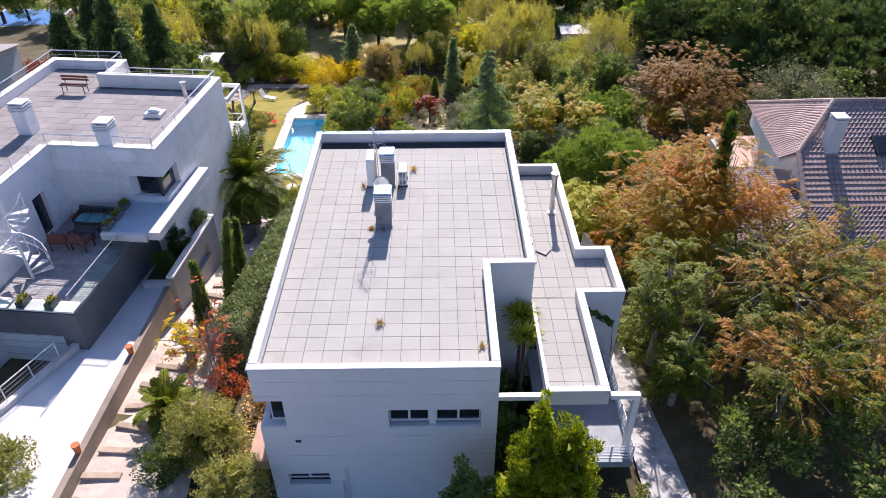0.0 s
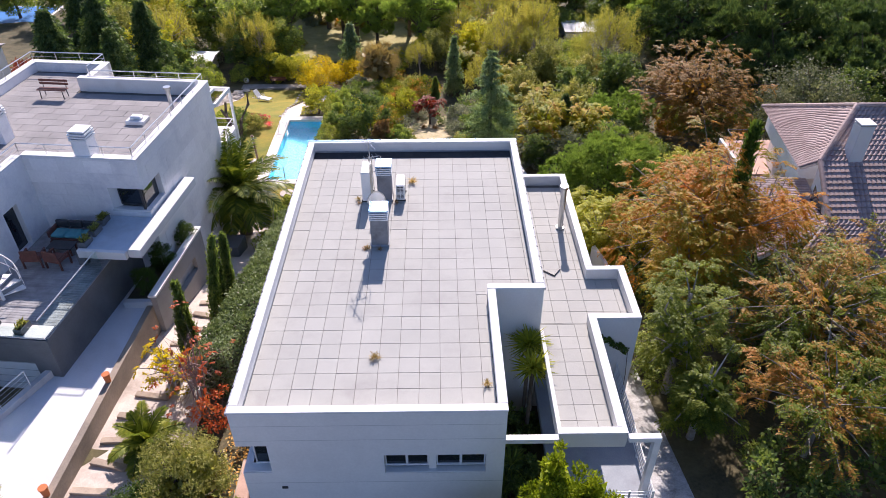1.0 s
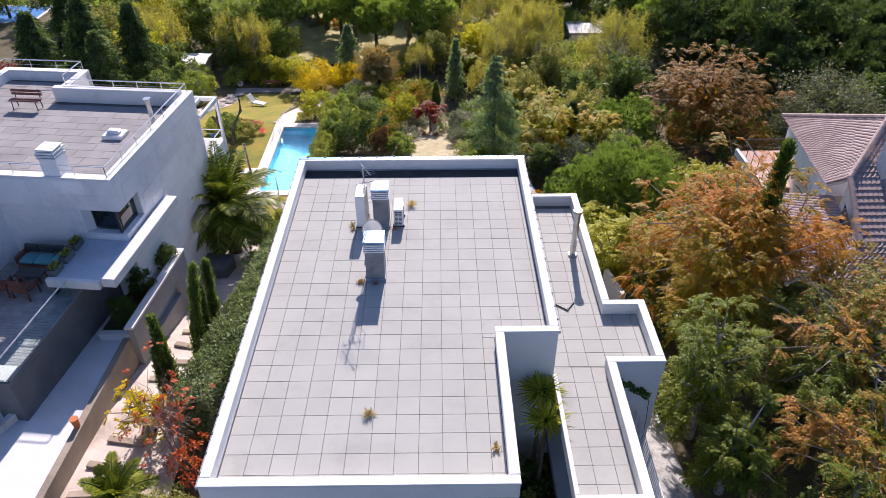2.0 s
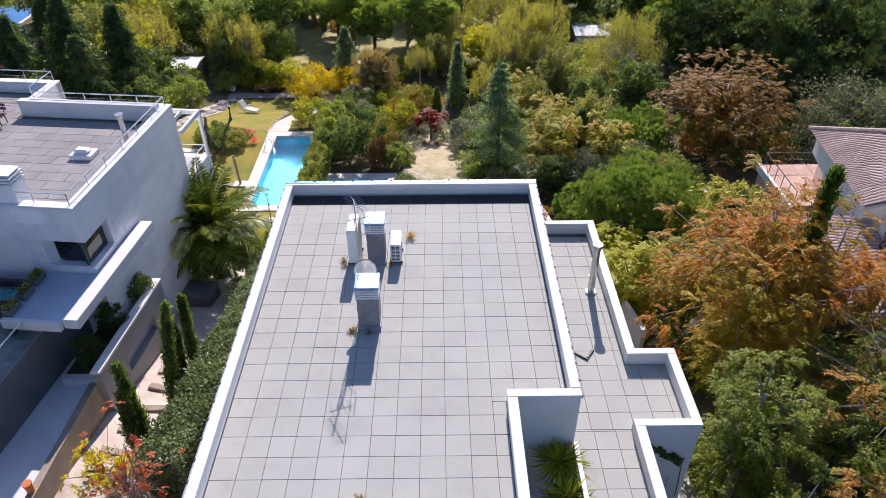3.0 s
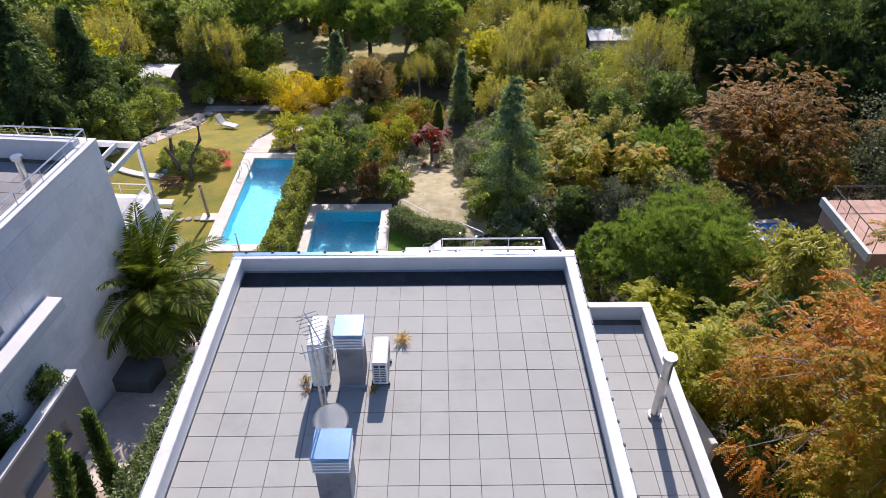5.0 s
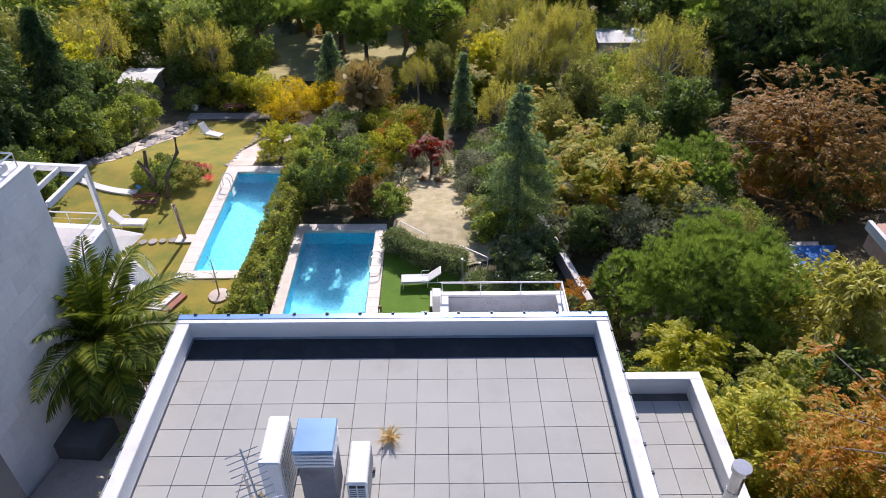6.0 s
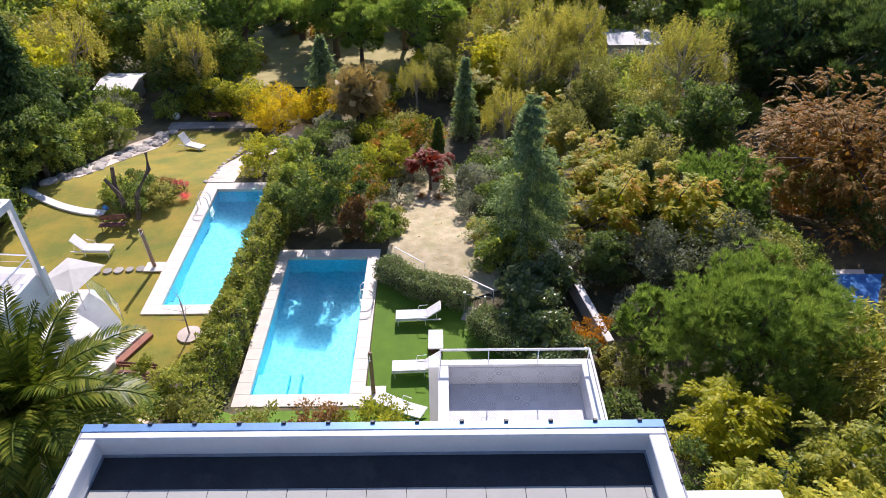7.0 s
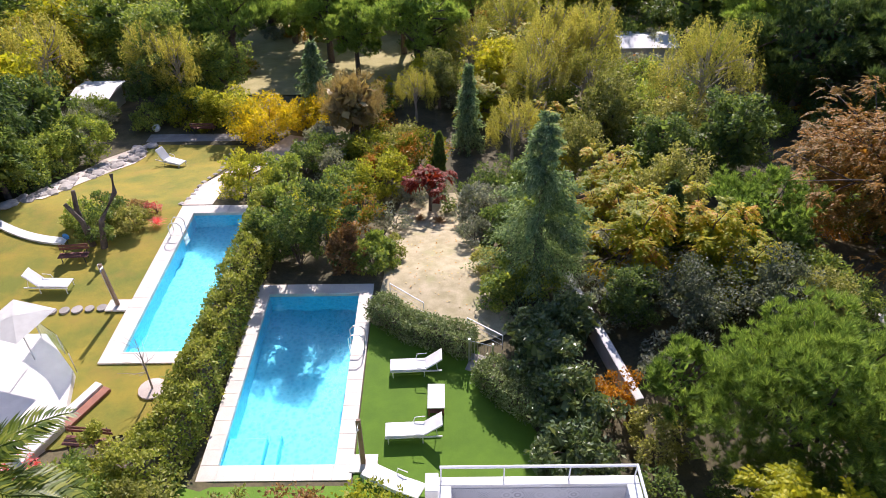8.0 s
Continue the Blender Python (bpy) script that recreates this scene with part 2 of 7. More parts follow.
_b.inputs["Roughness"].default_value = 0.6

G_DARK = leaf("dark_green_leaf", ((0.0, (0.045, 0.078, 0.036)), (0.5, (0.135, 0.19, 0.07)), (1.0, (0.33, 0.38, 0.13))))
G_MID = leaf("green_leaf", ((0.0, (0.074, 0.123, 0.048)), (0.5, (0.250, 0.315, 0.094)), (1.0, (0.532, 0.537, 0.151))))
G_LIME = leaf("lime_leaf", ((0.0, (0.108, 0.151, 0.031)), (0.5, (0.349, 0.365, 0.070)), (1.0, (0.618, 0.542, 0.109))), 0.45)
G_YELLOW = leaf("yellow_leaf", ((0.0, (0.224, 0.221, 0.026)), (0.5, (0.515, 0.410, 0.039)), (1.0, (0.620, 0.504, 0.052))), 0.45)
G_PINE = leaf("pine_needle", ((0.0, (0.07, 0.12, 0.038)), (0.5, (0.20, 0.29, 0.085)), (1.0, (0.43, 0.52, 0.16))), 0.4)
G_BLUE = leaf("blue_green_needle", ((0.0, (0.06, 0.105, 0.062)), (0.5, (0.20, 0.275, 0.16)), (1.0, (0.46, 0.54, 0.34))), 0.4)
G_CYP = leaf("cypress_green", ((0.0, (0.022, 0.056, 0.018)), (0.5, (0.066, 0.113, 0.029)), (1.0, (0.151, 0.189, 0.047))), 0.4)
G_ORANGE = leaf("rust_leaf", ((0.0, (0.09, 0.13, 0.02)), (0.3, (0.25, 0.215, 0.03)), (0.6, (0.44, 0.195, 0.042)), (1.0, (0.57, 0.25, 0.065))), 0.38, patch=0.5, spread=0.4)
G_GOLDRUST = leaf("golden_rust_leaf", ((0.0, (0.15, 0.19, 0.03)), (0.4, (0.36, 0.31, 0.045)), (0.75, (0.50, 0.29, 0.07)), (1.0, (0.58, 0.34, 0.11))), 0.42, patch=0.5)
G_HEDGE = leaf("hedge_leaf", ((0.0, (0.083, 0.117, 0.033)), (0.5, (0.303, 0.325, 0.081)), (1.0, (0.579, 0.546, 0.195))), 0.4)
G_FEATHER = leaf("feathery_green_leaf", ((0.0, (0.045, 0.075, 0.018)), (0.5, (0.155, 0.195, 0.04)), (1.0, (0.34, 0.35, 0.08))), 0.4)
G_GLOSS = leaf("glossy_leaf", ((0.0, (0.041, 0.072, 0.033)), (0.5, (0.138, 0.182, 0.073)), (1.0, (0.331, 0.351, 0.163))), 0.25, rough=0.28)
G_GLOSS.node_tree.nodes["Principled BSDF"].inputs["Specular IOR Level"].default_value = 0.6
G_AUTUMN = leaf("yellow_green_autumn_leaf", ((0.0, (0.156, 0.205, 0.034)), (0.5, (0.485, 0.468, 0.068)), (0.8, (0.620, 0.556, 0.084)), (1.0, (0.620, 0.395, 0.101))), 0.42)
G_LAUREL = leaf("laurel_leaf", ((0.0, (0.06, 0.10, 0.016)), (0.5, (0.23, 0.28, 0.035)), (1.0, (0.48, 0.49, 0.07))), 0.42)
G_RUSTY = leaf("brown_green_leaf", ((0.0, (0.06, 0.10, 0.02)), (0.45, (0.18, 0.22, 0.035)), (0.62, (0.40, 0.22, 0.065)), (1.0, (0.60, 0.29, 0.10))), 0.36, patch=0.55, spread=0.35)
G_BROWN = leaf("brown_leaf", ((0.0, (0.11, 0.075, 0.05)), (0.5, (0.27, 0.16, 0.085)), (1.0, (0.46, 0.28, 0.14))), 0.35, patch=0.4)
G_BRONZE = leaf("bronze_leaf", ((0.0, (0.09, 0.085, 0.03)), (0.4, (0.22, 0.145, 0.045)), (0.8, (0.42, 0.22, 0.065)), (1.0, (0.54, 0.31, 0.10))), 0.38, patch=0.45)
G_RED = leaf("red_leaf", ((0.0, (0.09, 0.016, 0.014)), (0.5, (0.24, 0.04, 0.025)), (1.0, (0.42, 0.10, 0.05))), 0.4)
G_PRIVET = leaf("silvery_privet_leaf", ((0.0, (0.07, 0.10, 0.04)), (0.5, (0.22, 0.27, 0.13)), (1.0, (0.50, 0.54, 0.36))), 0.3, rough=0.4)
G_CORAL = leaf("coral_leaf", ((0.0, (0.28, 0.05, 0.03)), (0.5, (0.52, 0.13, 0.06)), (1.0, (0.62, 0.3, 0.14))), 0.4)
G_BIRCH = leaf("weeping_leaf", ((0.0, (0.138, 0.164, 0.047)), (0.5, (0.362, 0.351, 0.108)), (1.0, (0.620, 0.538, 0.189))), 0.45)
G_OLIVE = leaf("grey_olive_leaf", ((0.0, (0.100, 0.123, 0.038)), (0.5, (0.283, 0.291, 0.104)), (1.0, (0.532, 0.491, 0.226))), 0.4)
G_GREY = leaf("grey_shrub_leaf", ((0.0, (0.102, 0.123, 0.101)), (0.5, (0.262, 0.273, 0.237)), (1.0, (0.495, 0.478, 0.439))), 0.4)
G_SMOKE = leaf("smoky_green_leaf", ((0.0, (0.05, 0.062, 0.045)), (0.5, (0.13, 0.15, 0.105)), (1.0, (0.30, 0.31, 0.22))), 0.35)
G_BEIGE = leaf("straw_twig", ((0.0, (0.24, 0.17, 0.085)), (0.5, (0.43, 0.32, 0.16)), (1.0, (0.57, 0.46, 0.25))), 0.3)
G_PALM = leaf("palm_leaflet", ((0.0, (0.04, 0.07, 0.018)), (0.5, (0.13, 0.17, 0.03)), (1.0, (0.38, 0.37, 0.085))), 0.28, rough=0.4, patch=0.5, spread=0.7)
G_GOLD = leaf("golden_conifer", ((0.0, (0.30, 0.29, 0.08)), (0.5, (0.54, 0.49, 0.15)), (1.0, (0.70, 0.65, 0.28))), 0.35)
G_BALL = leaf("clipped_bush_leaf", ((0.0, (0.025, 0.05, 0.016)), (0.5, (0.06, 0.10, 0.025)), (1.0, (0.15, 0.19, 0.05))), 0.3)
G_FALL = leaf("mixed_autumn_leaf", ((0.0, (0.09, 0.14, 0.025)), (0.4, (0.30, 0.33, 0.045)), (0.68, (0.50, 0.40, 0.055)), (0.85, (0.46, 0.24, 0.07)), (1.0, (0.40, 0.17, 0.07))), 0.42, patch=0.7, spread=0.35)
G_WOODPINE = leaf("woodland_pine_needle", ((0.0, (0.095, 0.15, 0.045)), (0.5, (0.28, 0.38, 0.11)), (1.0, (0.54, 0.60, 0.2))), 0.42)
G_LIMEY = leaf("lemon_green_leaf", ((0.0, (0.13, 0.17, 0.02)), (0.5, (0.38, 0.38, 0.04)), (1.0, (0.58, 0.52, 0.06))), 0.42)
G_DEEP = leaf("deep_green_needle", ((0.0, (0.034, 0.062, 0.03)), (0.5, (0.095, 0.145, 0.06)), (1.0, (0.24, 0.30, 0.115))), 0.32)
G_PINK = leaf("pink_flower", ((0.0, (0.660, 0.056, 0.075)), (0.5, (0.660, 0.189, 0.226)), (1.0, (0.660, 0.566, 0.566))), 0.4)
G_LITTER = leaf("fallen_leaf", ((0.0, (0.377, 0.133, 0.038)), (0.5, (0.660, 0.377, 0.113)), (1.0, (0.660, 0.660, 0.377))), 0.1)


# ---- building helpers ----
def mesh_of(name, bm):
    me = bpy.data.meshes.new(name)
    bm.normal_update()
    bm.to_mesh(me)
    bm.free()
    return me


def part(name, bm, material, parent=None, label=""):
    me = bm if isinstance(bm, bpy.types.Mesh) else mesh_of(name, bm)
    if material and not me.materials:
        me.materials.append(material)
    ob = new(name, me)
    ob.parent = parent
    if label:
        ob["label"] = label
    return ob


def thing(name, label, category, group="", kind="", at=None):
    ob = new(name)
    ob.empty_display_size = 0.3
    if at is not None:
        ob.matrix_world = at
    return tagged(ob, label, category, group, kind)


def add_box(bm, x0, x1, y0, y1, z0, z1, bevel=0.0, m=None):
    v = [bm.verts.new((x, y, z)) for z in (z0, z1) for y in (y0, y1) for x in (x0, x1)]
    fs = [bm.faces.new([v[i] for i in q]) for q in ((0, 2, 3, 1), (4, 5, 7, 6), (0, 1, 5, 4), (2, 6, 7, 3), (0, 4, 6, 2), (1, 3, 7, 5))]
    if bevel:
        es = list({e for f in fs for e in f.edges})
        r = bmesh.ops.bevel(bm, geom=es, offset=bevel, segments=1, affect="EDGES")
        v = list({w for f in r["faces"] for w in f.verts})
    if m is not None:
        bmesh.ops.transform(bm, matrix=m, verts=v)
    return bm


def box(x0, x1, y0, y1, z0, z1, bevel=0.0, m=None):
    return add_box(bmesh.new(), x0, x1, y0, y1, z0, z1, bevel, m)


def add_tube(bm, pts, radii, sides=6, cap=True):
    """A tapered tube along a line of points."""
    rings, pts = [], [Vector(p) for p in pts]
    if not hasattr(radii, "__len__"):
        radii = [radii] * len(pts)
    for i, p in enumerate(pts):
        d = (pts[min(i + 1, len(pts) - 1)] - pts[max(i - 1, 0)]).normalized()
        a = d.cross(Vector((0.31, 0.95, 0.02)) if abs(d.z) > 0.8 else Vector((0, 0, 1))).normalized()
        b = d.cross(a)
        rings.append([bm.verts.new(p + radii[i] * (math.cos(k * math.tau / sides) * a + math.sin(k * math.tau / sides) * b)) for k in range(sides)])
    for r, s in zip(rings, rings[1:]):
        for k in range(sides):
            bm.faces.new((r[k], r[(k + 1) % sides], s[(k + 1) % sides], s[k]))
    if cap:
        bm.faces.new(rings[0][::-1])
        bm.faces.new(rings[-1])
    return bm


def tube(pts, radii, sides=6):
    return add_tube(bmesh.new(), pts, radii, sides)


def prism(poly, z0, z1, bevel=0.0):
    """An upright solid on a plan outline."""
    bm = bmesh.new()
    lo = [bm.verts.new((x, y, z0)) for x, y in poly]
    hi = [bm.verts.new((x, y, z1)) for x, y in poly]
    n = len(poly)
    bm.faces.new(lo[::-1])
    top = bm.faces.new(hi)
    for i in range(n):
        bm.faces.new((lo[i], lo[(i + 1) % n], hi[(i + 1) % n], hi[i]))
    bmesh.ops.recalc_face_normals(bm, faces=bm.faces)
    if bevel:
        bmesh.ops.bevel(bm, geom=list(top.edges), offset=bevel, segments=2, affect="EDGES")
    return bm


def wall(a, b, z0, z1, thick, holes=()):
    """An upright wall from a to b, thick to its left, with openings (u0, u1, z0, z1) cut through."""
    a, b = Vector((*a, 0)), Vector((*b, 0))
    d = (b - a).normalized()
    n = Vector((-d.y, d.x, 0))
    L = (b - a).length
    us = sorted({0.0, L, *[min(max(u, 0.0), L) for h in holes for u in h[:2]]})
    zs = sorted({z0, z1, *[min(max(z, z0), z1) for h in holes for z in h[2:]]})
    bm = bmesh.new()
    g = {}
    for i, u in enumerate(us):
        for k, z in enumerate(zs):
            g[i, k] = bm.verts.new(a + d * u + Vector((0, 0, z)))
    for i in range(len(us) - 1):
        for k in range(len(zs) - 1):
            uc, zc = (us[i] + us[i + 1]) / 2, (zs[k] + zs[k + 1]) / 2
            if not any(h[0] < uc < h[1] and h[2] < zc < h[3] for h in holes):
                bm.faces.new((g[i, k], g[i + 1, k], g[i + 1, k + 1], g[i, k + 1]))
    r = bmesh.ops.extrude_face_region(bm, geom=list(bm.faces))
    bmesh.ops.translate(bm, vec=n * thick, verts=[v for v in r["geom"] if isinstance(v, bmesh.types.BMVert)])
    bmesh.ops.delete(bm, geom=[v for v in bm.verts if not v.link_faces], context="VERTS")
    bmesh.ops.recalc_face_normals(bm, faces=bm.faces)
    return bm


def smooth01(v, a, b):
    s = min(max((v - a) / (b - a), 0.0), 1.0)
    return s * s * (3 - 2 * s)


def lerp_table(v, table):
    for (a, p), (b, q) in zip(table, table[1:]):
        if v <= b:
            return p + (q - p) * max(v - a, 0) / (b - a)
    return table[-1][1]


SLOPE = ((-200, 9.0), (-30, 6.8), (0, 5.85), (6, 5.25), (12, 4.2), (20, 2.7), (24.3, 0.0), (35, 0.0), (43, -1.9), (49, -2.4), (56, -2.7), (90, -6.0), (140, -9.0), (400, -12.0))
SLOPE_LAWN = ((-200, 9.0), (-30, 6.8), (0, 5.85), (6, 5.25), (12, 4.2), (20, 2.7), (25.5, 0.0), (41, -0.1), (44, -0.9), (49, -2.2), (56, -2.6), (90, -6.0), (140, -9.0), (400, -12.0))


def ground_z(x, y):
    w = smooth01(x, -4.2, -2.6)
    court = 1.3 * smooth01(x, -1.6, 0.2) * (1 - smooth01(x, 8.4, 9.6)) * (1 - smooth01(y, 0.0, 1.2)) * smooth01(y, -14, -8)
    return lerp_table(y, SLOPE_LAWN) * (1 - w) + lerp_table(y, SLOPE) * w - court


# ---- ground ----
P1, P2 = (-7.0, -4.0, 30.45, 40.1), (-2.0, 1.85, 25.25, 33.85)      # the water of both pools


def build_ground():
    xs = {-1500, -700, -300, -120, 120, 300, 700, 1500, *range(-60, 82, 3), *range(-18, 14, 1), P1[0], P1[1], P2[0], P2[1]}
    ys = {-900, -300, -120, -60, 180, 300, 600, 1200, 2500, *range(-40, 141, 3), *range(-10, 60, 1), P1[2], P1[3], P2[2], P2[3]}
    xs, ys = sorted(xs), sorted(ys)
    bm = bmesh.new()
    g = [[bm.verts.new((x, y, ground_z(x, y) - 0.06 + (0.25 * noise.noise((x * 0.15, y * 0.15, 0)) if not (-18 < x < 13 and 20 < y < 56) else 0))) for y in ys] for x in xs]
    for i in range(len(xs) - 1):
        for k in range(len(ys) - 1):
            xc, yc = (xs[i] + xs[i + 1]) / 2, (ys[k] + ys[k + 1]) / 2
            if any(p[0] < xc < p[1] and p[2] < yc < p[3] for p in (P1, P2)):
                continue
            bm.faces.new((g[i][k], g[i + 1][k], g[i + 1][k + 1], g[i][k + 1]))
    for f in bm.faces:
        f.smooth = True
    tagged(part("ground", bm, SOIL), "sloping ground of brown soil and leaf litter", "ground", kind="structure")


def sheet(name, poly, lift, material, label, category="ground", step=0.7, wobble=0.0):
    """A patch of ground cover that follows the slope inside a plan outline."""
    x0, x1 = min(p[0] for p in poly), max(p[0] for p in poly)
    y0, y1 = min(p[1] for p in poly), max(p[1] for p in poly)
    bm = bmesh.new()
    f = bm.faces.new([bm.verts.new((x, y, 0)) for x, y in poly])
    for k in range(1, int((x1 - x0) / step) + 1):
        bmesh.ops.bisect_plane(bm, geom=[*bm.verts, *bm.edges, *bm.faces], plane_co=(x0 + k * step, 0, 0), plane_no=(1, 0, 0))
    for k in range(1, int((y1 - y0) / step) + 1):
        bmesh.ops.bisect_plane(bm, geom=[*bm.verts, *bm.edges, *bm.faces], plane_co=(0, y0 + k * step, 0), plane_no=(0, 1, 0))
    for v in bm.verts:
        v.co.z = ground_z(v.co.x, v.co.y) + lift
        if wobble:
            v.co.z += wobble * noise.noise(v.co * 0.9)
    for f in bm.faces:
        f.smooth = True
        if f.normal.z < 0:
            f.normal_flip()
    return tagged(part(name, bm, material), label, category, kind="structure")


build_ground()
sheet("lawn", [(-17, 33), (-14.5, 26), (-7.6, 26), (-4.2, 27.0), (-4.0, 29.9), (-7.72, 29.9), (-7.72, 40.8), (-8.1, 44), (-7.2, 51.5), (-14.2, 51.8), (-16.5, 45), (-17.3, 39)], 0.0, LAWN, "sunburnt yellow-green lawn beside the pool", "lawn")
sheet("turf", [(-3.0, 21.2), (8.6, 21.2), (8.5, 26.5), (7.2, 29.0), (6.6, 30.6), (2.45, 32.0), (2.45, 24.6), (-3.0, 24.6)], 0.0, TURF, "bright green artificial turf beside the pool", "lawn")
sheet("sand_patch", [(2.5, 31.9), (6.6, 30.7), (8.4, 31.5), (7.6, 34), (7.2, 38), (6.6, 45), (3.2, 45), (2.4, 39), (2.8, 35)], 0.02, SAND, "pale dry sandy ground with tufts", "ground", wobble=0.06)
sheet("garden_path", [(-7.9, 41.0), (-6.3, 41.0), (-6.6, 44.5), (-5.4, 47.5), (-3.2, 52.5), (-4.8, 53), (-7.0, 48.5), (-8.0, 44.5)], 0.02, PATHM, "pale gravel garden path", "path")
sheet("alley_path", [(-6.9, -12), (-2.2, -12), (-3.6, 6), (-3.0, 22), (-6.2, 24), (-6.9, 12)], 0.02, PATHM, "pale gravel path between the houses", "path", wobble=0.05)
sheet("side_path", [(12.4, 9.0), (13.2, 9.0), (13.45, 3.0), (13.7, -1.0), (14.3, -9.0), (12.2, -9.0), (12.2, 0)], 0.05, LITTERPATH, "pale concrete side path with leaf litter", "path")
sheet("far_path", [(-16.9, 42), (-15.6, 42.2), (-14.9, 45.2), (-14.2, 47.5), (-13.3, 50), (-13.9, 51.8), (-15.9, 49.5)], 0.03, PATHM, "pale stony bed edge beside the lawn", "path")
sheet("clearing", [(-13, 61), (8, 60.5), (15, 76), (14, 104), (-20, 104), (-16, 76)], 0.04, surf("dry_grass", (0.40, 0.34, 0.15), (0.28, 0.25, 0.09), 0.5, 30, 0.95, 0.5, grain=0.35), "dry grass clearing among the pines", "ground", step=3)


# ---- pools ----
def pool(p, outer, label, depth=1.5, step_corner=False):
    x0, x1, y0, y1 = p
    th = thing("swimming_pool", label, "pool")
    bm = bmesh.new()
    v = {}
    for k, z in (("b", -depth), ("t", 0.02)):
        v[k] = [bm.verts.new(c) for c in ((x0, y0, z), (x1, y0, z), (x1, y1, z), (x0, y1, z))]
    bm.faces.new(v["b"])
    for i in range(4):
        j = (i + 1) % 4
        bm.faces.new((v["t"][i], v["t"][j], v["b"][j], v["b"][i]))
    bmesh.ops.recalc_face_normals(bm, faces=bm.faces)
    bmesh.ops.reverse_faces(bm, faces=bm.faces)
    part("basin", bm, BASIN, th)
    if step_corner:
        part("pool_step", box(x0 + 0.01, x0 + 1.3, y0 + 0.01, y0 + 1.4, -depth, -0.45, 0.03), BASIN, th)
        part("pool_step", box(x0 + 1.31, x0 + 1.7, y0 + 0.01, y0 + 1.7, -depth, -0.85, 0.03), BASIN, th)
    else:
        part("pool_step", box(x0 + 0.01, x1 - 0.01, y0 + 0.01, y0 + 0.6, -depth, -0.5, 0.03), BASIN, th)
    bm = bmesh.new()
    n = 24
    g = [[bm.verts.new((x0 + 0.005 + (x1 - x0 - 0.01) * i / n, y0 + 0.005 + (y1 - y0 - 0.01) * k / (2 * n), -0.12)) for k in range(2 * n + 1)] for i in range(n + 1)]
    for i in range(n):
        for k in range(2 * n):
            bm.faces.new((g[i][k], g[i + 1][k], g[i + 1][k + 1], g[i][k + 1])).smooth = True
    w = part("water", bm, WATER, th, "clear turquoise water")
    w.visible_shadow = False
    X0, X1, Y0, Y1 = outer

    def run(a, b, c, d, along):
        L = (b - a) if along == "x" else (d - c)
        n = max(1, round(L / 0.62))
        for k in range(n):
            if along == "x":
                q = (a + L * k / n + 0.0015, a + L * (k + 1) / n - 0.0015, c, d)
            else:
                q = (a, b, c + L * k / n + 0.0015, c + L * (k + 1) / n - 0.0015)
            part("coping_stone", box(*q, -0.15, 0.035 + 0.002 * random.random(), 0.006), TRAVERT, th)
    run(X0, X1, Y0, y0 + 0.03, "x")
    run(X0, X1, y1 - 0.03, Y1, "x")
    run(X0, x0 + 0.03, y0 + 0.03, y1 - 0.03, "y")
    run(x1 - 0.03, X1, y0 + 0.03, y1 - 0.03, "y")
    return th


pool(P1, (-7.72, -3.45, 29.88, 40.75), "long turquoise swimming pool with cream stone coping")
pool(P2, (-2.55, 2.4, 24.68, 34.43), "turquoise swimming pool with steps and cream stone coping", step_corner=True)


def ladder(x, y, rz):
    th = thing("pool_ladder", "stainless steel pool ladder at the pool edge", "ladder", at=pose(x, y, 0.03, 0, 0, rz))
    for s in (-0.25, 0.25):
        part("rail", tube([(-0.45, s, 0), (-0.45, s, 0.6), (-0.3, s, 0.78), (0.0, s, 0.78), (0.14, s, 0.6), (0.14, s, -0.9)], 0.022, 6), STEEL, th)
    for z in (-0.2, -0.5, -0.8):
        part("tread", box(0.09, 0.19, -0.25, 0.25, z, z + 0.03), STEEL, th)


ladder(-7.02, 38.3, 0)
ladder(1.9, 30.7, 180)


# ---- the white house ----
RT = 10.95                                       # roof pavers' level
house = thing("house", "modern white flat-roofed house with grey roof pavers", "house")
HX0, HX1, HX2, HY0, HY1, HY2 = -0.215, 7.21, 8.81, -0.61, 4.40, 14.62
TH, TOP = 0.22, 11.35
w_holes = [(3.83 - HX0, 6.70 - HX0, 8.74, 9.57), (-0.1, 0.84, 8.84, 10.03), (0.32 - HX0, 1.71 - HX0, 5.85, 6.45)]
part("front_wall", wall((HX0, HY0), (HX1, HY0), 0.5, TOP, TH, w_holes), CLAD, house)
part("side_wall", wall((HX0, HY2 - TH), (HX0, HY0 + TH), -0.5, TOP, TH, [(HY2 - TH - 0.55, HY2 - TH - (HY0 + TH) + 1, 8.84, 10.03)]), CLAD, house)
part("side_wall", wall((HX1, HY0 + TH), (HX1, HY1), 0.5, TOP, TH), WHITE, house)
part("inner_wall", wall((HX1 - TH, HY1), (HX2, HY1), 0.5, TOP, TH), WHITE, house)
part("side_wall", wall((HX2, HY1 + TH), (HX2, HY2 - TH), -0.5, TOP, TH), WHITE, house)
part("back_wall", wall((HX2, HY2 - TH), (HX0, HY2 - TH), -0.5, TOP, -TH), WHITE, house)
# coping on the parapets
def coping(x0, x1, y0, y1, z=TOP, mat=COPING):
    part("coping", box(x0, x1, y0, y1, z, z + 0.07, 0.015), mat, house)


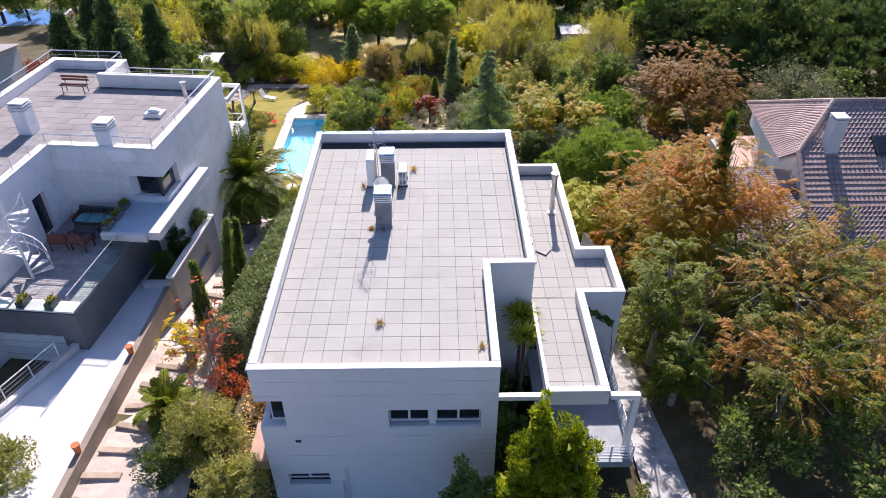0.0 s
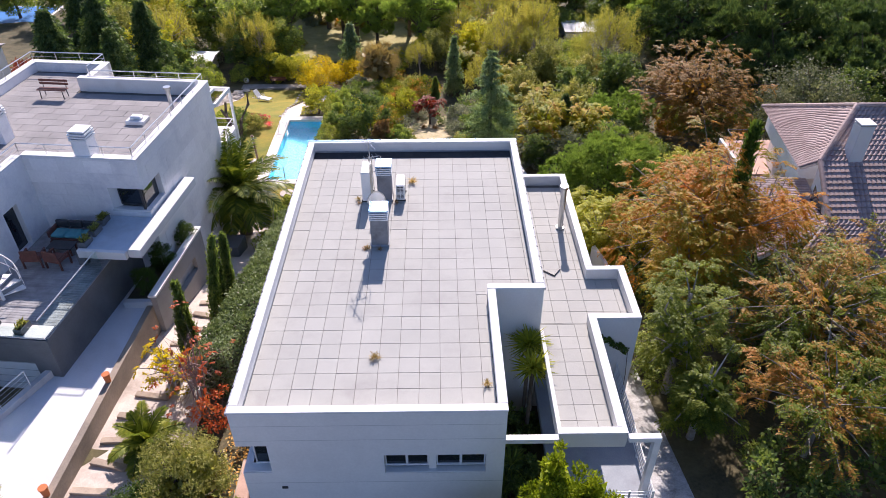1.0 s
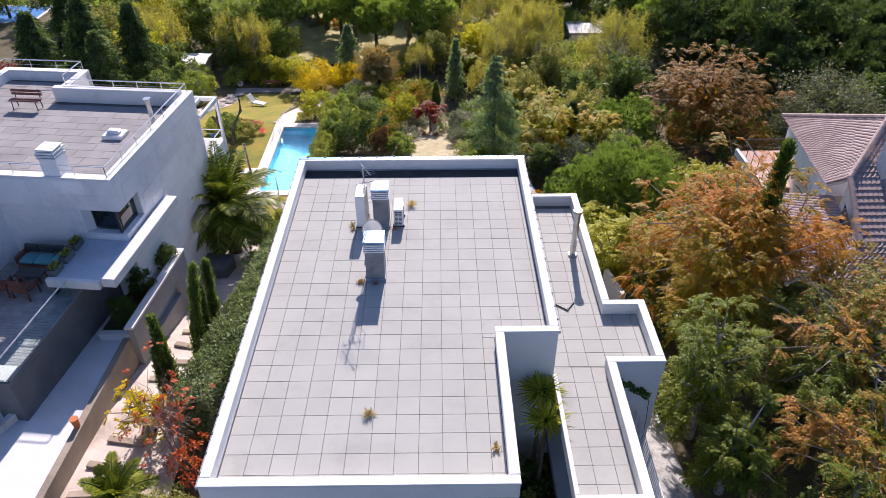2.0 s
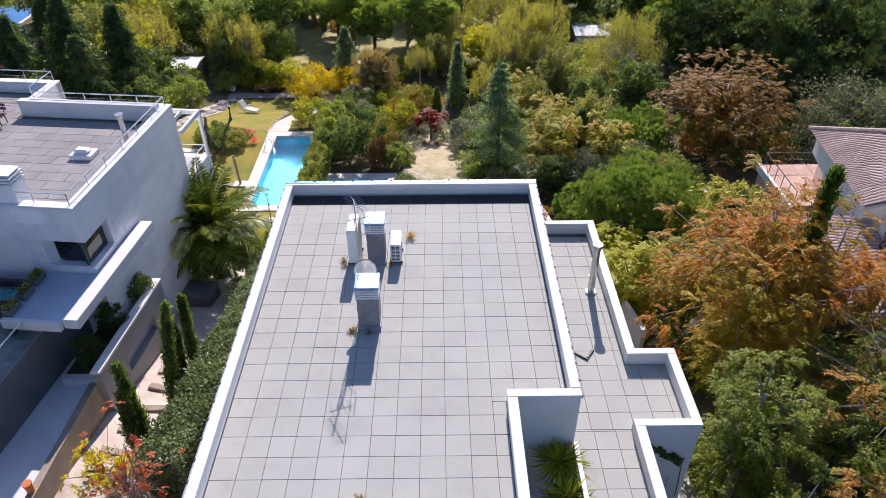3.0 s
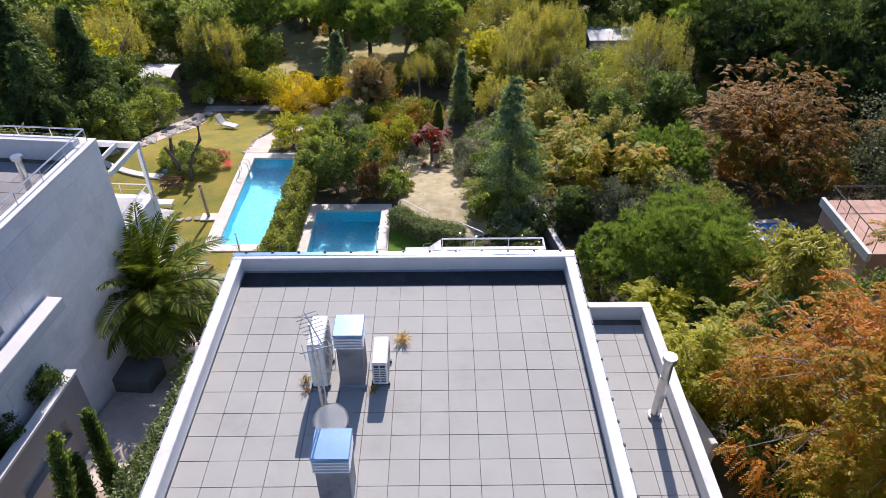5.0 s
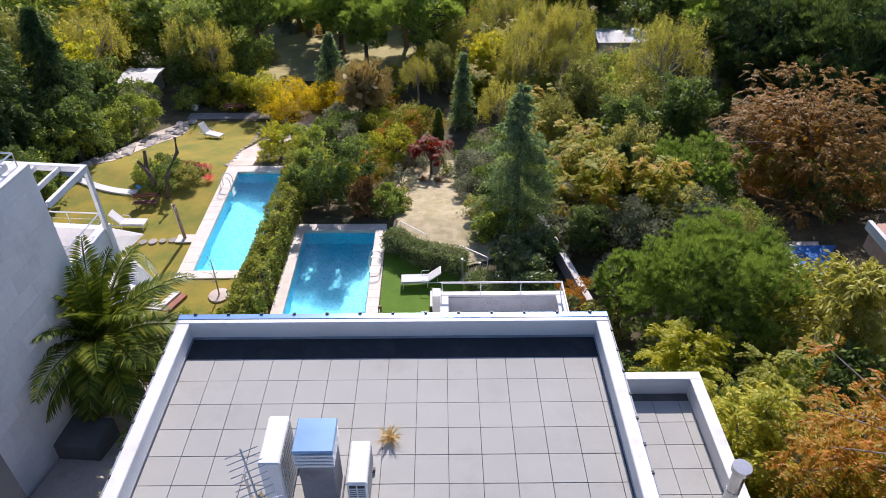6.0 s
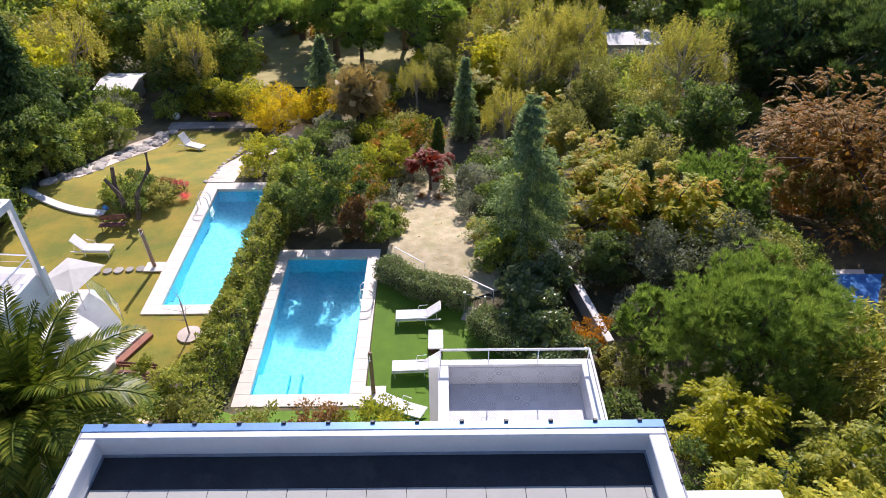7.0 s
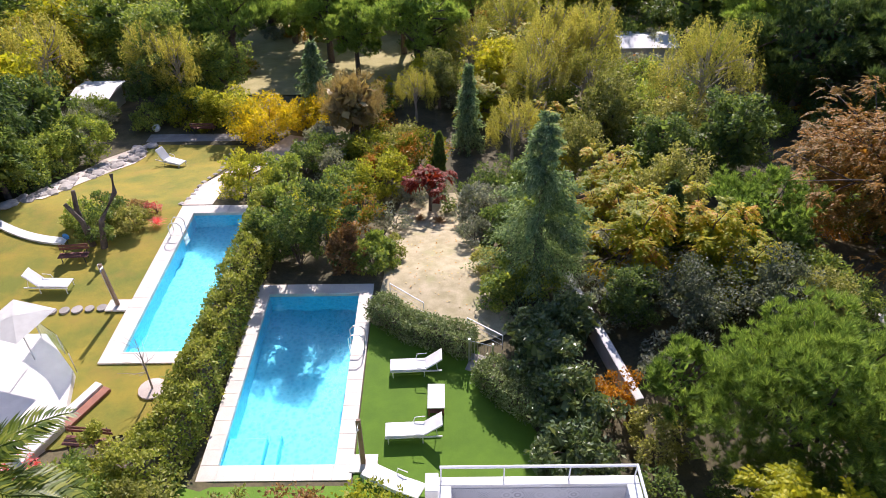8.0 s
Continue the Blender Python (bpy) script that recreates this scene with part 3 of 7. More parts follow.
c = 0.02
coping(HX0 - c, HX1 + c, HY0 - c, HY0 + TH + c)
coping(HX0 - c, HX0 + TH + c, HY0 + TH + c + 0.003, HY2 - TH - c - 0.003)
coping(HX1 - TH - c, HX1 + c, HY0 + TH + c + 0.003, HY1 - c - 0.003)
coping(HX1 - TH - c, HX2 + c, HY1 - c, HY1 + TH + c)
coping(HX2 - TH - c, HX2 + c, HY1 + TH + c + 0.003, HY2 - TH - c - 0.003)
coping(HX0 - c, HX2 + c, HY2 - TH - c, HY2 - 0.113)
part("flashing", box(HX0 - 0.05, HX2 + 0.05, HY2 - 0.11, HY2 + 0.05, TOP - 0.05, TOP + 0.072, 0.01), BLUEMETAL, house, "bright metal edge flashing")
part("flashing", box(HX0 - 0.05, HX0 - 0.023, HY0 - 0.02, HY2 - 0.08, TOP - 0.06, TOP + 0.06, 0.005), MEMBRANE, house)
part("flashing", box(HX2 + 0.023, HX2 + 0.05, HY1, HY2 - 0.08, TOP - 0.06, TOP + 0.06, 0.005), MEMBRANE, house)
clip = mesh_of("clip", box(-0.025, 0.025, -0.035, 0.035, -0.03, 0.02, 0.008))
clip.materials.append(DARK)
for k in range(26):
    y = HY0 + 0.35 + k * 0.575
    for x in (HX0 - 0.03, HX2 + 0.03):
        if x < 0 or y > HY1:
            part("clip", clip, None, house).location = (x, y, TOP + 0.06)
for k in range(13):
    o = part("clip", clip, None, house)
    o.location, o.rotation_euler = (HX0 + 0.3 + k * 0.7, HY2 + 0.03, TOP + 0.085), (0, 0, math.pi / 2)
roof = part("roof", prism([(HX0 + TH, HY0 + TH), (HX1 - TH, HY0 + TH), (HX1 - TH, HY1 + TH), (HX2 - TH, HY1 + TH), (HX2 - TH, HY2 - TH), (HX0 + TH, HY2 - TH)], 10.5, RT - 0.035), JOINT, house)
for f in ((HX0 + TH, HX0 + TH + 0.012, HY0 + TH, HY2 - TH), (HX2 - TH - 0.012, HX2 - TH, HY1 + TH, HY2 - TH), (HX0 + TH + 0.015, HX2 - TH - 0.015, HY2 - TH - 0.012, HY2 - TH)):
    part("upstand", box(*f, RT - 0.03, RT + 0.05), MEMBRANE, house)
# near-black strip from the last paver row to the rear parapet
part("gutter", box(HX0 + TH + 0.015, HX2 - TH - 0.015, 13.81, HY2 - TH - 0.014, RT - 0.034, RT - 0.012), DARKSTRIP, house, "dark strip along the rear parapet")
# windows of the front
def window_set(x0, x1, z0, z1, y, panes, parent, fm=FRAME):
    w = part("window", box(x0, x1, y - 0.02, y + 0.05, z0, z1), WINDOW, parent, "dark window in a white frame")
    b = 0.055
    for q in ((x0, x1, z0, z0 + b), (x0, x1, z1 - b, z1)):
        part("frame", box(q[0], q[1], y - 0.07, y - 0.021, q[2], q[3], 0.006), fm, w)
    for k in range(panes + 1):
        xc = x0 + (x1 - x0) * k / panes
        part("frame", box(max(x0, xc - b / 2 - 0.01), min(x1, xc + b / 2 + 0.01), y - 0.075, y - 0.02, z0 + b, z1 - b, 0.006), fm, w)
    return w


window_set(3.84, 5.08, 8.9, 9.56, HY0 + 0.22, 2, house)
window_set(5.3, 6.69, 8.9, 9.56, HY0 + 0.22, 2, house)
part("mullion", box(5.085, 5.295, HY0 + 0.12, HY0 + 0.27, 8.745, 9.565), CLAD, house)
part("sill", box(3.84, 6.69, HY0 + 0.01, HY0 + 0.29, 8.745, 8.79, 0.01), WHITE, house)
window_set(0.13, 0.64, 8.9, 10.02, HY0 + 0.34, 1, house)
part("recess_wall", box(HX0 + 0.3, 0.7, HY0 + 0.42, HY0 + 0.5, 8.85, 10.02), CLAD, house)
part("sill", box(HX0 + 0.01, 0.64, HY0 + 0.01, HY0 + 0.32, 8.845, 8.89, 0.01), WHITE, house)
window_set(0.33, 1.7, 6.05, 6.44, HY0 + 0.2, 2, house)
part("wall_vent", box(0.8, 0.98, HY0 - 0.03, HY0 - 0.002, 8.1, 8.2, 0.01), DARK, house)
part("downpipe", tube([(2.28, HY0 - 0.06, 6.72), (2.28, HY0 - 0.06, 4.9)], 0.045, 8), RAILWHITE, house)
part("meter_box", box(1.8, 2.15, HY0 - 0.12, HY0 - 0.002, 5.2, 6.1, 0.02), CLAD, house)
# faint panel joints of the cladding
for z in (7.4, 8.35, 10.25, 10.85):
    part("joint", box(HX0 + 0.01, HX1 - 0.01, HY0 - 0.0025, HY0 + 0.002, z, z + 0.012), surf("joint_grey", (0.5, 0.5, 0.5), (0.45, 0.45, 0.45)) if z == 7.4 else bpy.data.materials["joint_grey"], house)

# the lower wing
AZ, AT = 9.2, 9.59
annex = part("wing_wall", prism([(8.83, 7.72), (12.34, 7.72), (12.34, 4.86), (8.83, 4.86)], 2.0, AZ - 0.04), WHITE, house)
part("wing_wall", box(8.83, 11.15, 7.723, 14.56, 2.0, AZ - 0.04), WHITE, house)
part("wing_wall", box(8.83, 10.79, 0.0, 4.857, 9.03, AZ - 0.04), WHITE, house)
par = 0.28
for q in ((8.85, 11.17, 14.34, 14.57), (10.92, 11.17, 7.77, 14.337), (10.923, 12.36, 7.53, 7.767), (12.12, 12.36, 5.103, 7.527), (10.55, 12.36, 4.86, 5.10), (10.55, 10.80, 0.243, 4.857), (8.80, 10.80, 0.0, 0.24), (8.80, 8.9, 0.243, 4.37)):
    part("parapet", box(*q, AZ - 0.039, AT, 0.0), WHITE, house)
    part("coping", box(q[0] - 0.012, q[1] + 0.012, q[2] - 0.0014, q[3] + 0.0014, AT, AT + 0.06, 0.01), COPING, house)
# terrace frame and rail beside the wing
part("beam", box(HX1 + 0.005, 8.79, -0.2, 0.0, 9.47, 9.64, 0.01), RAILWHITE, house)
part("beam", box(10.79, 11.72, -0.2, 0.0, 9.47, 9.64, 0.01), RAILWHITE, house)
part("post", box(11.52, 11.72, -0.2, 0.0, 6.8, 9.467, 0.01), RAILWHITE, house)
part("terrace_slab", box(8.85, 11.85, -0.55, 4.77, 6.5, 6.78, 0.02), TERRACE, house)
part("courtyard_soil", box(7.2, 8.847, -0.4, 4.35, 5.0, 5.5), SOIL, house)
for k in range(5):
    part("rail_bar", tube([(10.35, -0.48, 6.92 + 0.15 * k), (11.78, -0.48, 6.92 + 0.15 * k)], 0.02, 6), RAILWHITE, house)
    part("rail_bar", tube([(11.78, -0.46, 6.92 + 0.15 * k), (11.78, 4.7, 6.92 + 0.15 * k)], 0.02, 6), RAILWHITE, house)
for x, y in ((10.35, -0.48), (11.06, -0.48), (11.78, -0.48), (11.78, 1.3), (11.78, 3.0), (11.78, 4.7)):
    part("rail_post", box(x - 0.025, x + 0.025, y - 0.025, y + 0.025, 6.78, 7.56), RAILWHITE, house)
part("wing_door", box(9.0, 10.2, 4.79, 4.855, 6.78, 8.95), WINDOW, house, "dark glazed door under the wing")

# back terrace with patterned tiles
bt = thing("balcony", "white rear balcony with patterned grey tiles and rail", "balcony")
part("balcony_floor", box(5.3, 8.82, HY2 + 0.06, 18.95, 6.95, 7.75), PATTERN, bt)
for q in ((5.3, 8.82, 18.77, 18.95), (5.3, 5.5, HY2 + 0.065, 18.767), (8.63, 8.82, HY2 + 0.065, 18.767)):
    part("parapet", box(*q, 7.753, 8.3), WHITE, bt)
    part("coping", box(q[0] - 0.02, q[1] + 0.02, q[2] - 0.002, q[3] + 0.002, 8.3, 8.37, 0.012), COPING, bt)
part("tiled_lining", box(5.52, 8.61, 18.75, 18.767, 7.753, 8.295), PATTERN, bt)
part("tiled_lining", box(5.503, 5.518, 14.75, 18.747, 7.753, 8.295), PATTERN, bt)
part("tiled_lining", box(8.612, 8.627, 14.75, 18.747, 7.753, 8.295), PATTERN, bt)
part("pier", box(5.06, 5.297, 18.57, 18.95, 0.0, 8.5, 0.01), WHITE, bt)
part("pier", box(8.58, 8.80, 18.57, 18.93, 0.0, 6.948, 0.01), WHITE, bt)
part("handrail", tube([(5.32, 18.87, 8.76), (8.78, 18.87, 8.76)], 0.028, 8), RAILWHITE, bt)
part("handrail", tube([(8.76, 18.87, 8.76), (8.76, 14.75, 8.76)], 0.028, 8), RAILWHITE, bt)
for x in (5.34, 6.45, 7.6, 8.76):
    part("rail_post", tube([(x, 18.87, 8.36), (x, 18.87, 8.75)], 0.013, 6), RAILWHITE, bt)


# ---- things on the roof ----
def chimney(x0, x1, y0, y1, h, slats=4):
    th = thing("chimney", "white rendered chimney with louvred metal cap", "chimney", "roof chimneys")
    part("shaft", box(x0, x1, y0, y1, RT, RT + h - 0.42, 0.01), CHIMGREY, th)
    for k in range(slats):
        z = RT + h - 0.41 + k * 0.085
        part("louvre", box(x0 - 0.03, x1 + 0.03, y0 - 0.03, y1 + 0.03, z, z + 0.045, 0.008), ACWHITE, th)
    part("core", box(x0 + 0.05, x1 - 0.05, y0 + 0.05, y1 - 0.05, RT + h - 0.42, RT + h - 0.05), DARK, th)
    part("cap", box(x0 - 0.04, x1 + 0.04, y0 - 0.04, y1 + 0.04, RT + h - 0.06, RT + h, 0.012), BLUEMETAL, th)
    part("skirt", box(x0 - 0.03, x1 + 0.03, y0 - 0.03, y1 + 0.03, RT, RT + 0.1, 0.01), MEMBRANE, th)


chimney(3.02, 3.62, 7.32, 7.92, 1.55)
chimney(3.05, 3.6, 10.32, 10.9, 1.6)


PALEMAST = surf("beige_painted_mast", (0.62, 0.56, 0.44), (0.5, 0.44, 0.34), 3, 40, 0.6, 0.1)


def ac_unit(x, y, w, d, h, label, grille=True):
    th = thing("air_conditioner", label, "air conditioner", "roof units", at=pose(x, y, RT))
    part("casing", box(0, w, 0, d, 0.08, h, 0.025), ACWHITE, th)
    for s in (0.06, d - 0.12):
        part("foot", box(-0.04, w + 0.04, s, s + 0.06, 0, 0.078), DARK, th)
    if grille:
        part("grille_recess", box(0.04, w - 0.04, -0.004, 0.02, 0.14, h - 0.06), DARK, th)
    for k in range(9 if grille else 0):
        z = 0.16 + k * (h - 0.25) / 9
        part("grille_slat", box(0.03, w - 0.03, -0.014, 0.0, z, z + 0.02), ACWHITE, th)
    if grille:
        part("grille_bar", box(w / 2 - 0.012, w / 2 + 0.012, -0.018, -0.0145, 0.12, h - 0.05), ACWHITE, th)
    for k in range(11):
        part("fan_guard_bar", box(w + 0.002, w + 0.012, 0.06 + k * (d - 0.12) / 10, 0.07 + k * (d - 0.12) / 10, 0.15, h - 0.08), METAL, th)


ac_unit(3.77, 10.3, 0.33, 0.85, 0.75, "white air conditioning unit with dark grille")
ac_unit(2.45, 10.25, 0.34, 0.95, 1.35, "tall white air conditioning unit with bare guard", False)


def antenna():
    th = thing("antenna", "lattice television mast with aerials and a satellite dish", "antenna", at=pose(3.1, 8.5, RT))
    legs = [Vector((0.07 * math.cos(a), 0.07 * math.sin(a), 0)) for a in (0.5, 2.6, 4.7)]
    for q in legs:
        part("mast_leg", tube([q, q * 0.8 + Vector((-0.05, 0, 3.0))], 0.014, 6), PALEMAST, th)
    for k in range(22):
        z = 0.15 + 0.13 * k
        f = Vector((-0.05 * z / 3, 0, 0))
        part("mast_brace", tube([legs[k % 3] * 0.9 + f + Vector((0, 0, z)), legs[(k + 1) % 3] * 0.9 + f + Vector((0, 0, z + 0.13))], 0.007, 4), PALEMAST, th)
    part("mast_top", tube([(-0.05, 0, 2.95), (-0.06, 0, 3.6)], 0.018, 6), METAL, th)
    part("mast_foot", box(-0.14, 0.14, -0.14, 0.14, 0, 0.05, 0.01), METAL, th)
    bm = bmesh.new()
    rings = []
    for k in range(6):
        r = 0.34 * k / 5
        rings.append([bm.verts.new((r * math.cos(a * math.tau / 20), r * math.sin(a * math.tau / 20) * 1.05, 0.28 * r * r)) for a in range(20)] if k else [bm.verts.new((0, 0, 0))])
    for a in range(20):
        bm.faces.new((rings[0][0], rings[1][a], rings[1][(a + 1) % 20]))
        for k in range(1, 5):
            bm.faces.new((rings[k][a], rings[k + 1][a], rings[k + 1][(a + 1) % 20], rings[k][(a + 1) % 20]))
    r = bmesh.ops.solidify(bm, geom=list(bm.faces), thickness=0.012)
    for f in bm.faces:
        f.smooth = True
    dish = part("dish", bm, ACWHITE, th, "grey-white satellite dish")
    dish.matrix_basis = pose(0.1, -0.16, 1.3, 62, 0, 14)
    part("lnb_arm", tube([(0.1, -0.14, 1.1), (0.14, -0.58, 1.25)], 0.012, 5), METAL, th)
    part("lnb", tube([(0.14, -0.56, 1.23), (0.13, -0.62, 1.33)], 0.03, 8), RAILWHITE, th)
    for z, L, n, rz in ((3.5, 0.9, 9, 118), (3.0, 0.6, 4, 20)):
        d = Vector((math.cos(radians(rz)), math.sin(radians(rz)), 0.0))
        e = Vector((-d.y, d.x, 0))
        part("aerial_boom", tube([d * -L / 2 + Vector((0, 0, z)), d * L / 2 + Vector((0, 0, z))], 0.012, 5), METAL, th)
        for k in range(n):
            p = d * (-L / 2 + L * (k + 0.5) / n) + Vector((0, 0, z))
            part("aerial_element", tube([p - e * 0.2, p + e * 0.2], 0.007, 4), METAL, th)
    part("reflector", tube([(0, 0, 2.4), (0.3, -0.1, 2.6), (0.35, -0.1, 3.1)], 0.01, 4), METAL, th)


antenna()
fl = thing("flue_pipe", "shiny stainless steel flue on the lower roof", "flue", at=pose(10.46, 10.88, AZ))
part("pipe", tube([(0, 0, 0), (0, 0, 1.9)], 0.115, 16), METAL, fl)
part("collar", tube([(0, 0, 0), (0, 0, 0.08)], 0.17, 16), METAL, fl)
for z in (0.7, 1.35):
    part("band", tube([(0, 0, z), (0, 0, z + 0.05)], 0.122, 16), METAL, fl)
part("cowl", tube([(0, 0, 1.88), (0, 0, 1.93), (0, 0, 2.05)], [0.125, 0.165, 0.165], 16), METAL, fl)

# a bent lead strip on the lower roof
ch = thing("roof_channel", "dark bent metal strip lying on the roof pavers", "drain")
part("strip", box(-0.26, 0.26, -0.03, 0.03, 0, 0.06, 0.01, pose(9.62, 7.87, AZ, 0, 0, -40)), DARK, ch)
part("strip", box(-0.22, 0.22, -0.03, 0.03, 0, 0.06, 0.01, pose(9.93, 7.95, AZ, 0, 0, 55)), DARK, ch)


# ---- the neighbour's stone-clad house ----
LHM = pose(-7.1, 12.55, 0, 0, 0, -6)
lh = thing("house", "modern pale stone-clad house with roof terrace railings", "house", at=LHM)
LT = 11.62
plan = [(0, 0), (0, 8.2), (-6.2, 8.2), (-6.2, 10.2), (-10.6, 10.2), (-10.6, -8.5), (-5.0, -8.5), (-5.0, 0)]
def lwall(a, b, z0, z1, holes=(), th=0.35, mat=MARBLE):
    """A wall of the neighbour's house; its outside lies on the line from a to b."""
    return part("wall", wall(a, b, z0, z1, th, holes), mat, lh)


lwall((-5.0, 0), (0, 0), 4.0, LT, [(3.35, 5.1, 9.15, 10.25)])
lwall((0, 0.35), (0, 8.2), -0.5, LT, [(-0.4, 1.15, 9.15, 10.25)])
lwall((-0.35, 8.2), (-6.2, 8.2), -0.5, LT)
lwall((-6.2, 8.2), (-6.2, 10.2), -0.5, LT)
lwall((-6.2, 10.2), (-10.6, 10.2), -0.5, LT)
lwall((-10.6, 9.85), (-10.6, -8.5), -0.5, LT)
lwall((-5.0, -8.5), (-5.0, -0.003), 4.0, LT, [(6.3, 7.2, 8.08, 10.1), (2.9, 3.6, 9.2, 9.9)])
part("roof", prism([(-0.35, 0.35), (-0.35, 7.85), (-6.55, 7.85), (-6.55, 9.85), (-10.25, 9.85), (-10.25, -8.5), (-5.35, -8.5), (-5.35, 0.35)], 10.9, 11.16), JOINT, lh)
for q in ((-5.02, 0.02, -0.02, 0.37), (-0.37, 0.02, 0.373, 8.2), (-10.62, -10.23, -8.5, 10.22), (-10.227, -6.2, 9.83, 10.22), (-6.57, -6.18, 8.2, 9.827), (-6.18, -0.373, 7.6, 8.22), (-5.37, -4.98, -8.5, -0.023)):
    part("coping", box(*q, LT, LT + 0.08, 0.012), COPING, lh)
# stair-head block at the roof's back
part("roof_upstand", box(-6.56, -0.36, 7.5, 7.84, 11.17, 11.9, 0.01), WHITE, lh)
window_set(-1.36, -0.22, 9.3, 10.24, 0.28, 1, lh, DARK)
w2 = part("window", box(-0.3, -0.24, 0.12, 1.45, 9.16, 10.24), WINDOW, lh)
part("frame", box(-0.3, -0.2, 0.05, 0.12, 9.16, 10.24), DARK, w2)
part("reveal", prism([(-1.65, 0.02), (-1.36, 0.3), (-1.65, 0.34)], 9.2, 10.24), WHITE, lh)
part("sill", box(-1.7, 0.02, -0.03, 0.3, 9.08, 9.19, 0.01), WHITE, lh)
part("door", box(-5.3, -5.24, -2.2, -1.3, 8.08, 10.1), WINDOW, lh, "dark glazed terrace door")
# cladding slabs on the long side wall and the front
slab = mesh_of("stone_slab", box(0, 0.012, 0.0015, 1.1785, 0.0015, 0.5785, 0.002))
slab.materials.append(MARBLE)
for k in range(7):
    for j in range(15):
        z, y = 3.0 + 0.58 * j, k * 1.18 + (0.59 if j % 2 else 0)
        if y + 1.18 > 8.2 or z + 0.58 > LT or (y < 1.6 and 8.5 < z < 10.3):
            continue
        if 10.7 > z > 3:
            part("stone_slab", slab, None, lh).matrix_basis = pose(0.003, y, z)
fs = mesh_of("stone_slab", box(0.0015, 1.1785, -0.012, 0, 0.0015, 0.5785, 0.002))
fs.materials.append(MARBLE)
for k in range(4):
    for j in range(6):
        z, x = 8.06 + 0.58 * j, -5.0 + k * 1.18 + (0.3 if j % 2 else 0)
        if x + 1.18 > 0.02 or (x + 1.18 > -2.1 and 8.5 < z < 10.25):
            continue
        part("stone_slab", fs, None, lh).matrix_basis = pose(x, -0.003, z)
# roof slabs
slab_sizes = {}
for j in range(31):
    y = -8.4 + 0.6 * j
    right = -5.4 if y < 0.4 else (-0.38 if y + 0.6 < 7.5 else -6.6)
    x = -10.22
    while y > -4 and y + 0.6 < 9.86 and x < right - 0.15:
        step = min(0.6 if j % 2 and x < -10.2 else 1.2, right - x)
        k = round(step, 2)
        if k not in slab_sizes:
            slab_sizes[k] = mesh_of("roof_slab", box(0.006, step - 0.006, 0.006, 0.594, -0.03, 0.03, 0.006))
            slab_sizes[k].materials.append(SLABROOF)
        part("roof_slab", slab_sizes[k], None, lh).matrix_basis = pose(x, y, 11.18)
        x += step


def railing(parent, pts, h, wires=3, r=0.018, mat=STEEL, gap=1.3):
    for a, b in zip(pts, pts[1:]):
        a, b = Vector(a), Vector(b)
        up = Vector((0, 0, h))
        part("handrail", tube([a + up, b + up], r * 1.3, 6), mat, parent)
        for k in range(wires):
            u = Vector((0, 0, h * (k + 1) / (wires + 1)))
            part("rail_wire", tube([a + u, b + u], r * 0.45, 4), mat, parent)
        n = max(1, round((b - a).length / gap))
        for k in range(n + 1):
            p = a + (b - a) * k / n
            part("rail_post", tube([p, p + up], r, 6), mat, parent)


z = LT + 0.08
railing(lh, [(-5.2, -6, z), (-5.2, 0.2, z), (-0.2, 0.2, z), (-0.2, 8.0, z), (-6.1, 8.0, z)], 0.42, 1)
railing(lh, [(-6.35, 8.3, z), (-6.35, 10.0, z), (-10.4, 10.0, z), (-10.4, -5, z)], 0.5, 1)


def lchimney(u, v):
    th = thing("chimney", "white stone chimney with a slatted cap", "chimney", "neighbour's chimneys", at=LHM @ pose(u, v, 11.2))
    part("shaft", box(-0.34, 0.34, -0.34, 0.34, 0, 1.15, 0.01), MARBLE, th)
    for k in range(3):
        part("cap_slat", box(-0.38, 0.38, -0.38, 0.38, 1.17 + 0.12 * k, 1.25 + 0.12 * k, 0.01), ACWHITE, th)
    part("core", box(-0.28, 0.28, -0.28, 0.28, 1.15, 1.5), DARK, th)
    part("cap", box(-0.36, 0.36, -0.36, 0.36, 1.53, 1.6, 0.02), ACWHITE, th)


lchimney(-7.2, 2.0)
lchimney(-2.3, 0.45)
sk = thing("skylight", "white domed roof skylight", "skylight", at=LHM @ pose(-2.0, 4.3, 11.2))
part("kerb", box(-0.45, 0.45, -0.35, 0.35, 0, 0.2, 0.03), ACWHITE, sk)
part("dome", box(-0.3, 0.3, -0.22, 0.22, 0.2, 0.36, 0.09), ACWHITE, sk)
f2 = thing("flue_pipe", "short steel flue on the neighbour's roof", "flue", at=LHM @ pose(-0.75, 5.4, 11.2))
part("pipe", tube([(0, 0, 0), (0, 0, 1.2)], 0.1, 12), METAL, f2)
part("cowl", tube([(0, 0, 1.2), (0, 0, 1.24), (0, 0, 1.34)], [0.1, 0.17, 0.17], 12), METAL, f2)


def bench(m, label, h=0.45, L=1.6):
    th = thing("bench", label, "bench", at=m)
    for k in range(3):
        part("seat_slat", box(-L / 2, L / 2, -0.2 + k * 0.14, -0.08 + k * 0.14, h - 0.03, h, 0.005), WICKER, th)
    for k in range(2):
        part("back_slat", box(-L / 2, L / 2, 0.24, 0.27, h + 0.12 + k * 0.16, h + 0.24 + k * 0.16, 0.005), WICKER, th)
    for x in (-L / 2 + 0.15, L / 2 - 0.15):
        for y in (-0.18, 0.22):
            part("leg", tube([(x, y, 0), (x * 0.96, y * 0.9, h - 0.03)], 0.022, 6), DARK, th)
        part("back_support", tube([(x, 0.255, h - 0.03), (x, 0.29, h + 0.42)], 0.018, 6), DARK, th)


